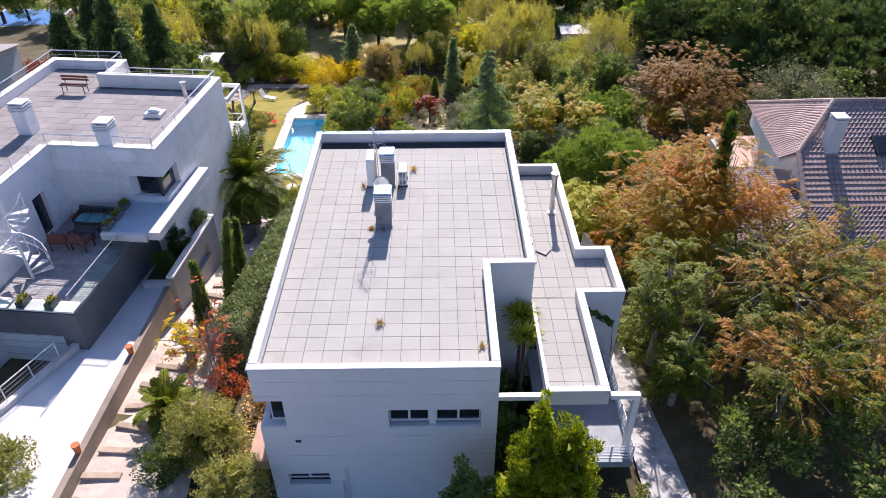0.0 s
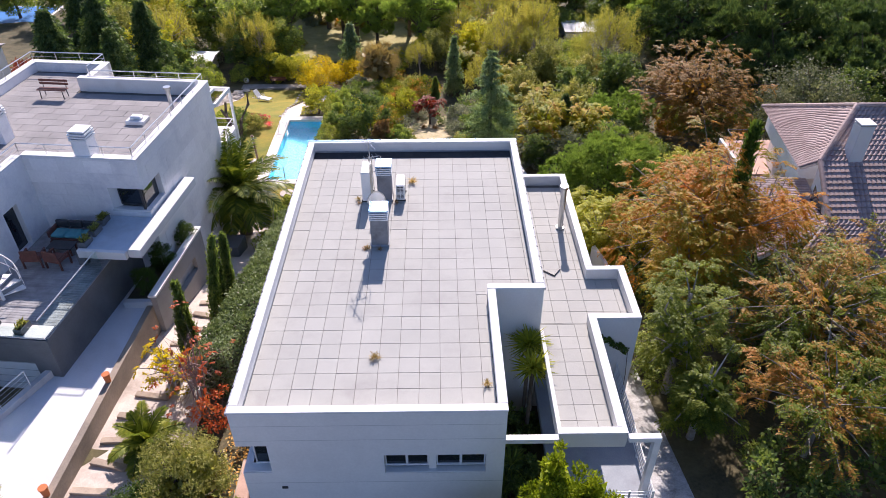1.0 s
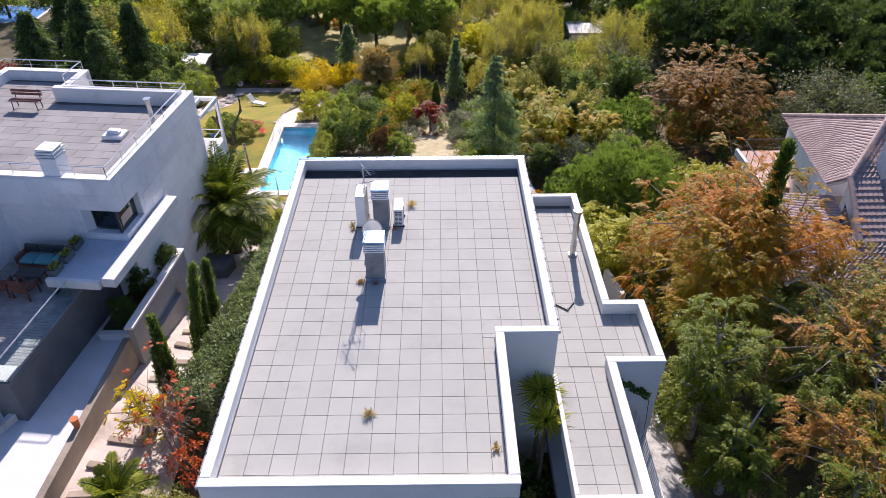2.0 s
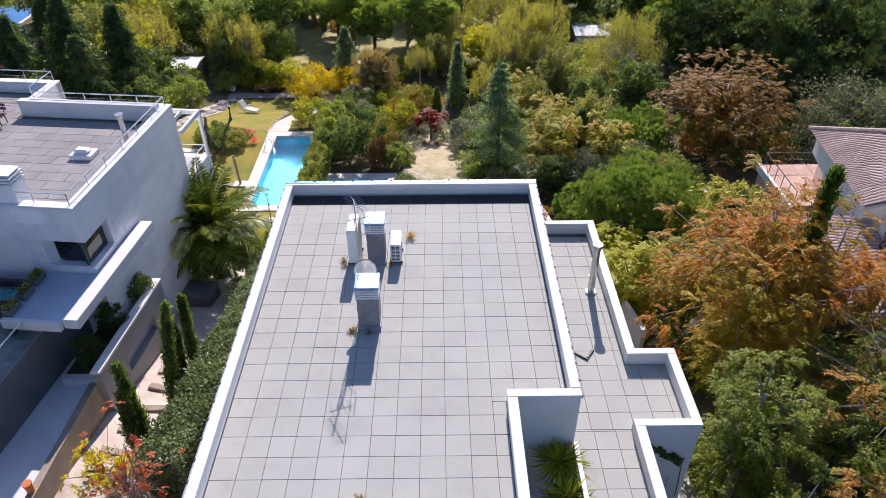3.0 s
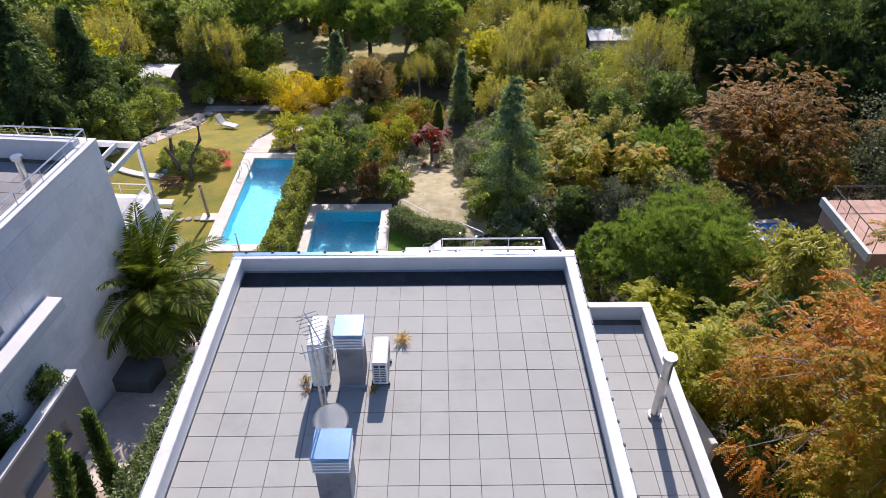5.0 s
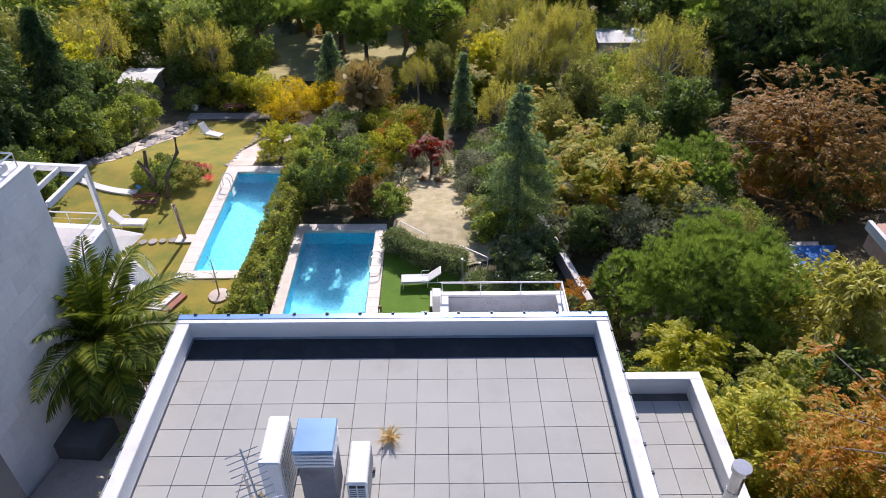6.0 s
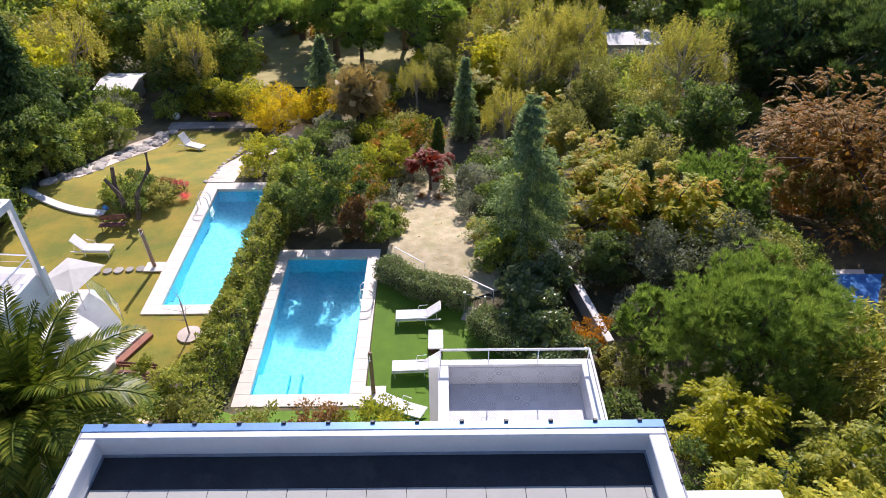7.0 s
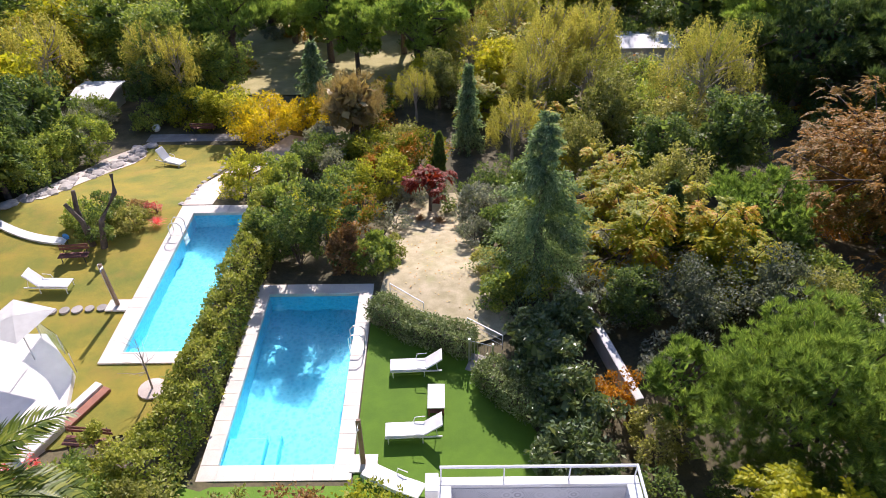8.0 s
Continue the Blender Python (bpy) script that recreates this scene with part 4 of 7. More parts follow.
bench(LHM @ pose(-7.4, 6.6, 11.22), "dark metal and wood bench on the roof", L=1.5)
# rear pergola and balcony of that house
part("pergola_beam", box(0.0, 0.12, 8.22, 10.4, 10.2, 10.4), RAILWHITE, lh)
part("pergola_beam", box(-5.0, 0.0, 10.25, 10.4, 10.2, 10.4), RAILWHITE, lh)
for x in (-0.8, -1.6, -2.4):
    part("pergola_beam", box(x, x + 0.08, 8.22, 10.247, 10.22, 10.38), RAILWHITE, lh)
part("pergola_post", box(0.0, 0.12, 10.25, 10.4, 7.2, 10.197), RAILWHITE, lh)
part("balcony_slab", box(-5.0, 0.05, 8.21, 10.6, 6.6, 7.1), WHITE, lh)
part("balcony_wall", box(-0.25, 0.05, 8.21, 10.6, 7.103, 8.0), MARBLE, lh)
part("balcony_wall", box(-5.0, -0.253, 10.35, 10.6, 7.103, 7.9), MARBLE, lh)
railing(lh, [(-0.1, 8.3, 8.0), (-0.1, 10.45, 8.0), (-4.8, 10.45, 7.9)], 0.5, 1)
for v in (8.6, 10.3):
    part("column", box(-0.22, 0.02, v, v + 0.22, 0.2, 6.597, 0.01), WHITE, lh)
part("low_wall", box(-0.2, 0.0, 8.83, 10.297, 0.2, 0.95, 0.01), WHITE, lh)

# terrace, canopy and retaining walls of that house
part("terrace_slab", box(-5.0, -1.1, -7.0, -0.003, 7.75, 8.0), DARKWALL, lh)
board = mesh_of("deck_board", box(0.003, 3.9, 0.003, 0.137, 0, 0.04, 0.004))
board.materials.append(DECK)
for k in range(49):
    part("deck_board", board, None, lh).matrix_basis = pose(-5.0, -6.9 + 0.14 * k, 8.003)
part("terrace_wall", box(-1.4, -1.1, -7.0, -0.003, 4.0, 7.745), DARKWALL, lh)
part("terrace_front", wall((-10, -7.0), (-1.4, -7.0), 4.0, 7.745, 0.3, [(4.6, 8.0, 4.0, 6.8)]), DARKWALL, lh)
gd = part("garage_door", box(-5.35, -2.05, -6.85, -6.78, 4.3, 6.78), ACWHITE, lh, "white garage door")
for k in range(6):
    part("door_groove", box(-5.35, -2.05, -6.853, -6.849, 4.7 + 0.38 * k, 4.71 + 0.38 * k), DARK, gd)
# pale canopy; the blue of its skylit shade is mixed into the colour
part("canopy", box(-2.0, 0.08, -2.55, -0.032, 8.62, 8.86, 0.02), surf("sky_tinted_canopy", (0.50, 0.57, 0.64), (0.42, 0.49, 0.56), 0.9, 24, 0.6, 0.1, grain=0.1, stain=(0.33, 0.37, 0.41)), lh)
part("canopy_edge", box(0.083, 0.62, -2.55, 3.3, 8.55, 8.95, 0.02), WHITE, lh)
part("canopy_fin", box(-2.0, 0.08, -2.75, -2.553, 8.55, 8.92, 0.02), WHITE, lh)
part("canopy_post", box(-2.2, -1.9, -2.6, -2.3, 5.8, 8.615), DARKWALL, lh)
gl = part("glass_balustrade", box(-1.17, -1.155, -6.95, -2.7, 8.05, 8.95), GLASS, lh, "clear glass balustrade panels")
part("glass_balustrade", box(-5.0, -1.2, -6.96, -6.945, 8.05, 8.6), GLASS, lh)
part("glass_rail", box(-1.19, -1.135, -6.95, -2.7, 8.95, 8.98), STEEL, gl)
part("terrace_edge", box(-5.0, -1.15, -6.98, -6.3, 8.05, 8.1), CONCRETE, lh)

# driveway with its boundary wall
dw = thing("driveway", "pale concrete driveway ramp with a low wall", "driveway", kind="structure")
bm = bmesh.new()
prof = [(-30, 7.4), (-10, 6.7), (0, 6.33), (6, 6.12), (14.5, 5.8)]
rows_d = [[bm.verts.new((xl, y, z)), bm.verts.new((-7.15, y, z))] for (y, z), xl in zip(prof, (-15.0, -12.9, -11.6, -9.3, -9.0))]
for a, b in zip(rows_d, rows_d[1:]):
    bm.faces.new((a[0], a[1], b[1], b[0]))
r = bmesh.ops.extrude_face_region(bm, geom=list(bm.faces))
bmesh.ops.translate(bm, vec=(0, 0, -1.5), verts=[v for v in r["geom"] if isinstance(v, bmesh.types.BMVert)])
bmesh.ops.recalc_face_normals(bm, faces=bm.faces)
part("slab", bm, DRIVE, dw)
for (y, z), (y2, z2) in zip(prof, prof[1:]):
    if y2 > 10:
        y2, z2 = 9.8, 5.98
    bm = bmesh.new()
    for x0 in (-7.15, -6.9):
        for yy, zz in ((y, z), (y2, z2)):
            for dz in (-3.6, 0.14):
                bm.verts.new((x0 + 0.02 * (yy > 5), yy, zz + dz))
    bmesh.ops.convex_hull(bm, input=bm.verts)
    part("boundary_wall", bm, surf("stained_wall", (0.34, 0.28, 0.22), (0.24, 0.2, 0.16), 0.8, 15, 0.9, 0.3, grain=0.2) if y == -30 else bpy.data.materials["stained_wall"], dw)
kerb = prism([(-9.5, 5.9), (-9.25, 5.9), (-11.5, 0.2), (-14.9, -12), (-15.2, -12), (-11.8, 0.2)], 4.0, 6.45)
part("kerb_wall", kerb, CONCRETE, dw)
railing(dw, [(-9.75, 5.0, 6.44), (-11.6, 0.4, 6.44), (-13.6, -7, 6.44)], 0.75, 3, 0.02, RAILWHITE, 1.2)
pl = thing("planter", "grey planter wall with white edge beside the driveway", "planter")
PLANTGREY = surf("grey_wall_paint", (0.30, 0.295, 0.29), (0.24, 0.235, 0.23), 0.6, 20, 0.8, 0.15, grain=0.1)
part("planter_wall", wall((-6.65, 9.8), (-6.15, 14.9), 3.2, 6.58, 0.25, [(1.6, 4.0, 5.0, 5.75)]), PLANTGREY, pl)
well = part("light_well", prism([(-6.62, 11.2), (-6.60, 11.2), (-6.28, 13.95), (-6.30, 13.95)], 4.95, 5.8), TERRACE, pl, "recessed blue-grey window strip")
well.location.x = -0.17
part("planter_edge", prism([(-6.95, 9.75), (-6.6, 9.75), (-6.1, 14.95), (-6.45, 14.95)], 6.583, 6.68), WHITE, pl)
part("planter_wall", prism([(-8.1, 9.8), (-6.903, 9.8), (-6.883, 10.05), (-8.1, 10.05)], 5.5, 6.3), CONCRETE, pl)
part("planter_soil", prism([(-8.1, 10.053), (-6.88, 10.053), (-6.42, 14.9), (-7.6, 14.9)], 5.5, 6.2), SOIL, pl)
for x, y, zz in ((-7.03, 5.3, 6.29), (-7.05, 0.35, 6.46)):
    th = thing("pot", "orange terracotta pot on the driveway wall", "pot", "driveway pots", at=pose(x, y, zz))
    part("body", tube([(0, 0, 0), (0, 0, 0.36)], [0.1, 0.13], 14), TERRACOTTA, th)
    part("rim", tube([(0, 0, 0.363), (0, 0, 0.41)], 0.145, 14), TERRACOTTA, th)

# wooden sleepers stepping down the alley
for k in range(15):
    y = -3.6 + 1.12 * k
    x = -6.1 + 0.1 * math.sin(k * 1.7) + 0.1 * max(0, k - 4)
    zz = ground_z(x, y)
    th = tagged(part("sleeper", box(-0.68, 0.68, -0.13, 0.13, -0.2, 0.14, 0.015), SLEEPER), "weathered wooden sleeper step on the gravel path", "step", "sleeper steps")
    th.matrix_world = pose(x, y, zz, 0, 0, -6 + 9 * math.sin(k * 2.3))


# ---- the tiled house beyond the trees ----
rh = thing("house", "pinkish house with brown tiled hip roof", "house")
P, Q = Vector((27.1, 20.2, 10.2)), Vector((46, 20.2, 10.2))
K, K2 = Vector((24.4, 17.3, 8.6)), Vector((46, 17.3, 8.6))
V, V2 = Vector((24.0, 14.44, 7.03)), Vector((46, 14.44, 7.03))
E1, E2 = Vector((22.0, 12.7, 6.08)), Vector((46, 12.7, 6.08))
B1, M = Vector((25.7, 27.0, 7.0)), Vector((23.83, 17.92, 7.91))


def tiled_slope(corners, parent, row=0.34, wave=0.24, rise=1.0):
    """Courses of barrel tiles laid over a four-cornered slope: eave left, eave right, ridge right, ridge left."""
    el, er, rr, rl = [Vector(c) for c in corners]
    n = (er - el).cross(rl - el).normalized()
    if n.z < 0:
        n = -n
    H = ((rl + rr) / 2 - (el + er) / 2).length
    nr = max(2, round(H / row))
    verts, faces = [], []
    for j in range(nr):
        a0, b0 = el.lerp(rl, j / nr), er.lerp(rr, j / nr)
        a1, b1 = el.lerp(rl, (j + 1.12) / nr), er.lerp(rr, (j + 1.12) / nr)
        m = max(2, round((b0 - a0).length / wave))
        for i in range(m):
            base = len(verts)
            prof = [(0.0, 0.0), (0.2, 0.05 * rise), (0.5, 0.075 * rise), (0.8, 0.05 * rise), (1.0, 0.0)]
            for f, h in prof:
                u = (i + f) / m
                verts.append(a0.lerp(b0, u) + n * (h + 0.05))
            for f, h in prof:
                u = (i + f) / m
                verts.append(a1.lerp(b1, u) + n * (h * 0.8 + 0.005))
            for k in range(4):
                faces.append((base + k, base + k + 1, base + 6 + k, base + 5 + k))
            faces.append((base, base + 1, base + 2, base + 3, base + 4))
    me = bpy.data.meshes.new("roof_tiles")
    me.from_pydata([tuple(v) for v in verts], [], faces)
    ob = part("roof_tiles", me, ROOFTILE, parent)
    ob["kind"] = "stuff"
    bm = bmesh.new()
    lo = [bm.verts.new(c - n * 0.02) for c in (el, er, rr, rl)]
    hi = [bm.verts.new(c - n * 0.16) for c in (el, er, rr, rl)]
    bm.faces.new(lo)
    bm.faces.new(hi[::-1])
    for i in range(4):
        bm.faces.new((lo[i], hi[i], hi[(i + 1) % 4], lo[(i + 1) % 4]))
    bmesh.ops.recalc_face_normals(bm, faces=bm.faces)
    part("roof_deck", bm, WHITE, parent)


for q in ((K, K2, Q, P), (V, V2, K2, K), (E1, E2, V2, V)):
    tiled_slope(q, rh, rise=0.8)
tiled_slope((B1, M, K, P), rh, rise=0.75)
tiled_slope((Vector((22.7, 20.4, 5.9)), Vector((20.4, 13.0, 5.9)), Vector((23.9, 14.2, 6.85)), Vector((24.5, 18.2, 7.1))), rh, rise=0.8)
bm = bmesh.new()
for q in (V, K):
    for dx in (0.02, 0.3):
        bm.verts.new((q.x + dx, q.y, 6.0))
        bm.verts.new((q.x + dx, q.y, q.z - 0.14))
bmesh.ops.convex_hull(bm, input=bm.verts)
part("wall", bm, WHITE, rh)
for a, b in ((P, K), (K, V), (P, Q), (P, B1)):
    n = int((b - a).length / 0.4)
    for k in range(n):
        p, q = a.lerp(b, k / n), a.lerp(b, (k + 1.1) / n)
        part("ridge_tile", tube([p + Vector((0, 0, 0.06)), q + Vector((0, 0, 0.09))], [0.14, 0.12], 8), ROOFTILE, rh)
part("wall", prism([(23.0, 13.2), (45.5, 13.2), (45.5, 26.6), (26.6, 26.6)], 0.0, 5.9), surf("pink_render", (0.62, 0.52, 0.46), (0.55, 0.46, 0.41), 0.6, 16, 0.85, 0.1), rh)
part("wall", prism([(24.4, 18.4), (27, 18.4), (27, 26.4), (25.9, 26.4)], 5.903, 6.95), WHITE, rh)
tri_win = bmesh.new()
for x in (24.0, 24.02):
    for y, zz in ((15.0, 6.95), (16.3, 6.95), (16.3, 7.85)):
        tri_win.verts.new((x - 0.03, y, zz))
bmesh.ops.convex_hull(tri_win, input=tri_win.verts)
part("gable_window", tri_win, WINDOW, rh, "dark triangular gable window")
rc = part("chimney_shaft", box(25.75, 26.45, 17.2, 17.9, 8.2, 10.5, 0.02), WHITE, rh)
part("chimney_cap", box(25.72, 26.48, 17.17, 17.93, 10.56, 10.64, 0.02), WHITE, rc)
part("chimney_cap", box(25.8, 26.4, 17.25, 17.85, 10.5, 10.557), DARK, rc)
rw = part("roof_window", box(-0.45, 0.45, -0.6, 0.6, 0.0, 0.14, 0.02), DARK, rh)
rw.matrix_basis = pose(28.9, 17.6, 8.83, 28.8, 0, 0)
part("roof_window_glass", box(-0.36, 0.36, -0.5, 0.5, 0.145, 0.15), WINDOW, rw)
# its terrace
rt = thing("terrace", "pink tiled terrace with dark metal railings", "terrace")
part("terrace_slab", box(24.6, 31, 24.4, 28.9, 2.4, 3.7, 0.02), PINKTILE, rt)
part("terrace_edge", box(24.4, 24.597, 24.3, 29.0, 3.35, 3.8, 0.01), WHITE, rt)
railing(rt, [(30.8, 28.8, 3.7), (24.7, 28.8, 3.7), (24.7, 24.5, 3.7)], 0.85, 1, 0.02, DARK, 0.9)
for k in range(26):
    part("baluster", tube([(24.7 + 0.235 * k, 28.8, 3.7), (24.7 + 0.235 * k, 28.8, 4.53)], 0.008, 4), DARK, rt)
tp = thing("swimming_pool", "blue pool with cream edge beside the tiled house", "pool")
part("coping", box(22.9, 29.0, 29.4, 32.7, -0.45, -0.08, 0.02), TRAVERT, tp)
part("water", box(23.3, 28.6, 29.8, 32.3, -0.076, -0.05), TARP, tp, "blue rippled pool surface")

up = thing("swimming_pool", "far blue pool behind autumn trees", "pool", at=pose(-53, 84.5, ground_z(-53, 84.5)))
part("coping", box(-5, 5, -4, 4, -0.6, 0.3, 0.03), TRAVERT, up)
part("water", box(-4.6, 4.6, -3.6, 3.6, 0.303, 0.33), TARP, up, "blue rippled pool surface")

# white boundary walls at the right
bw = tagged(part("boundary_wall", prism([(10.45, 34.2), (10.75, 34.3), (12.2, 27.3), (11.9, 27.2)], -0.9, 0.75, 0.02), CONCRETE), "pale boundary wall between the gardens", "wall")
tagged(part("boundary_wall", prism([(12.9, 14.5), (13.1, 14.56), (13.5, 12.8), (13.3, 12.74)], 1.5, 5.6, 0.02), WHITE), "weathered white boundary wall beside the wing", "wall")
tagged(part("boundary_wall", prism([(16.6, 1.9), (16.9, 1.9), (17.6, -2.2), (17.3, -2.2)], 3, 5.3, 0.02), WHITE), "white wall end among the shrubs", "wall")

# far roofs among the trees
for x, y, zz, w, d, lab in ((-19.6, 58.6, -1.5, 2.4, 2.6, "white shed roof among the trees"), (23.4, 71.6, -3.0, 4.6, 3.6, "white house far among the trees"), (14.6, 70, -2.6, 2.6, 2, "white garden house among the trees"), (-34.3, 38.2, 5.9, 9, 8, "house with grey roof at the garden edge")):
    th = thing("house", lab, "house", at=pose(x, y, 0))
    gz = ground_z(x, y) - 0.3
    part("wall", box(-w / 2, w / 2, -d / 2, d / 2, gz, zz), WHITE, th)
    bm = bmesh.new()
    for sx in (-1, 1):
        for sy, hz in ((-1, 0), (0, 0.08 * d), (1, 0)):
            bm.verts.new((sx * (w / 2 + 0.3), sy * (d / 2 + 0.3), zz + 0.003 + hz))
    bmesh.ops.convex_hull(bm, input=bm.verts)
    part("roof", bm, ACWHITE if -20 < x < -18 else (WHITE if x > 0 else SLABROOF), th)


# ---- plants ----
RNG = np.random.default_rng(7)


def unit(v):
    return v / np.maximum(np.linalg.norm(v, axis=1, keepdims=True), 1e-9)


def blades(name, base, along, normal, length, width, material, parent, bend=0.15, tip=0.0):
    """One mesh of many pointed blades: base, two shoulders and tip, folded a little along the middle."""
    n = len(base)
    along = unit(along)
    side = unit(np.cross(along, normal))
    nrm = np.cross(side, along)
    L, W = np.broadcast_to(length, n)[:, None], np.broadcast_to(width, n)[:, None]
    mid = base + along * L * 0.45 + nrm * L * bend * 0.5
    v = np.empty((n, 4, 3))
    v[:, 0], v[:, 1], v[:, 3] = base, mid + side * W * 0.5, mid - side * W * 0.5
    v[:, 2] = base + along * L - nrm * L * bend * 0.3 - np.array([0, 0, 1]) * L * tip
    me = bpy.data.meshes.new(name)
    me.vertices.add(4 * n)
    me.vertices.foreach_set("co", v.reshape(-1).astype(np.float32))
    me.loops.add(4 * n)
    me.loops.foreach_set("vertex_index", np.arange(4 * n, dtype=np.int32))
    me.polygons.add(n)
    me.polygons.foreach_set("loop_start", np.arange(0, 4 * n, 4, dtype=np.int32))
    me.update(calc_edges=True)
    return part(name, me, material, parent)


def rnd_dirs(n):
    return unit(RNG.normal(size=(n, 3)))


def clump_points(n_clumps, n, rx, ry, rz, cz, rc, hollow=0.55, low=-0.5, wild=0.36):
    """Leaf places in clumps round an uneven crown; returns places, outward directions and the clumps' centres."""
    d = rnd_dirs(n_clumps * 4)
    d = d[d[:, 2] > low][:n_clumps]
    r = hollow + (1 - hollow) * RNG.random(len(d)) ** 0.6
    r *= 1 - wild / 2 + wild * RNG.random(len(d))
    cen = d * r[:, None] * np.array([rx, ry, rz]) + np.array([0, 0, cz])
    k = RNG.integers(0, len(cen), n)
    o = rnd_dirs(n)
    o[:, 2] = o[:, 2] * 0.75 + 0.15
    rad = rc * (0.6 + 0.8 * RNG.random(len(cen)))[k] * (0.45 + 0.55 * RNG.random(n))
    return cen[k] + o * rad[:, None], unit(o * 0.7 + d[k] * 0.6), cen


def heart(n, rx, ry, rz, cz, reach=0.72, low=-0.6):
    """Places of the broad shaded leaves that fill a crown's middle."""
    d = rnd_dirs(n)
    d[:, 2] = np.where(d[:, 2] < low, -d[:, 2], d[:, 2])
    return d * (reach * RNG.random(n) ** 0.45)[:, None] * np.array([rx, ry, rz]) + np.array([0, 0, cz])


def woody(name, parent, h, r0, cens, n_limbs, material=BARK, fork=0.35, lean=0.0, stems=1):
    bm = bmesh.new()
    for s in range(stems):
        a = random.random() * math.tau
        off = Vector((math.cos(a), math.sin(a), 0)) * (0.25 if stems > 1 else 0)
        add_tube(bm, [off * 0.4 + Vector((0, 0, -0.3)), off + Vector((0, 0, h * 0.25)), off * 1.6 + Vector((lean * 0.4, 0.05 * h * random.uniform(-1, 1), h * 0.55)), off * 2 + Vector((lean, 0, h * 0.82))], [r0 * 1.15, r0 * 0.85, r0 * 0.6, r0 * 0.25], 7)
    for c in list(cens)[:n_limbs]:
        z0 = h * (fork + 0.3 * random.random())
        p0, p1 = Vector((lean * 0.4 * z0 / h, 0, z0)), Vector(c)
        m = p0.lerp(p1, 0.5) + Vector((random.uniform(-1, 1), random.uniform(-1, 1), random.uniform(-0.2, 0.8))) * 0.12 * (p1 - p0).length
        add_tube(bm, [p0, m, p1], [r0 * 0.42, r0 * 0.24, r0 * 0.06], 5)
    return part(name, bm, material, parent)


def broad_tree(x, y, h, r, mat, label, n=9000, size=0.2, clumps=70, bark=BARK, rz=None, low=-0.4, aspect=0.55, category="tree", z=None, droop=0.15, rc=None, limbs=14, r0=None, hollow=0.55, stems=1, name="tree", group=""):
    z = ground_z(x, y) if z is None else z
    th = thing(name, label, category, group, at=pose(x, y, z))
    rz = rz or min(h * 0.42, r * 1.1)
    cz = h - rz * 1.02
    pts, out, cen = clump_points(clumps, n, r, r, rz, cz, rc or r * 0.24, hollow, low)
    pts = pts[pts[:, 2] > 0.08]
    out = out[: len(pts)]
    along = unit(rnd_dirs(len(pts)) + out * 0.5 - np.array([0, 0, droop]))
    nrm = unit(rnd_dirs(len(pts)) * 0.9 + np.array([0, 0, 0.8]) + out * 0.3)
    s = size * (0.6 + 0.8 * RNG.random(len(pts)))
    w = s * aspect
    q = heart(n // 15, r, r, rz, cz, 0.7, low)
    q = q[q[:, 2] > 0.3]
    pts, along, nrm = np.concatenate([pts, q]), np.concatenate([along, rnd_dirs(len(q))]), np.concatenate([nrm, rnd_dirs(len(q))])
    big = size * (2.2 + 1.6 * RNG.random(len(q)))
    blades("crown", pts, along, nrm, np.concatenate([s, big]), np.concatenate([w, big * 0.6]), mat, th)
    woody("trunk", th, h, r0 or 0.045 * h ** 0.8, cen[RNG.permutation(len(cen))], limbs, bark, stems=stems)
    return th


def compound_tree(x, y, h, r, mat, label, fronds=900, bark=PALEBARK, leaflets=11, flen=0.62, lw=0.065, low=-0.35, rz=None, limbs=26, clumps=70, category="tree", z=None, llen=0.16, hollow=0.5, r0=None, stems=1, group=""):
    """A tree with feathered leaves: leaflets in two rows along drooping stalks."""
    z = ground_z(x, y) if z is None else z
    th = thing("tree", label, category, group, at=pose(x, y, z))
    rz = rz or r * 0.8
    cz = h - rz
    pts, out, cen = clump_points(clumps, fronds, r, r, rz, cz, r * 0.13, hollow, low, 0.75)
    d = unit(out * np.array([1, 1, 0.5]) + rnd_dirs(fronds) * 0.7)
    B, A, N = [], [], []
    for j in range(leaflets):
        f = (j + 1) / leaflets
        c = pts + d * flen * f - np.array([0, 0, 1]) * (flen * 0.45 * f * f)
        side = unit(np.cross(d, np.array([0, 0, 1.0]) + rnd_dirs(fronds) * 0.2))
        for sg in (-1, 1):
            B.append(c)
            A.append(side * sg + d * 0.5 - np.array([0, 0, 0.35]))
            N.append(np.tile([0, 0, 1.0], (fronds, 1)) + rnd_dirs(fronds) * 0.4)
    B, A, N = np.concatenate(B), np.concatenate(A), np.concatenate(N)
    s = llen * (0.7 + 0.6 * RNG.random(len(B)))
    w = lw * (0.7 + 0.6 * RNG.random(len(B)))
    q = heart(fronds // 3, r, r, rz, cz, 0.5, low)
    big = llen * (2.0 + 1.6 * RNG.random(len(q)))
    blades("crown", np.concatenate([B, q]), np.concatenate([A, rnd_dirs(len(q))]), np.concatenate([N, rnd_dirs(len(q))]), np.concatenate([s, big]), np.concatenate([w, big * 0.55]), mat, th)
    woody("trunk", th, h, r0 or 0.02 * h + 0.05, cen[RNG.permutation(len(cen))] * np.array([1.12, 1.12, 1.04]), limbs, bark, stems=stems)
    return th


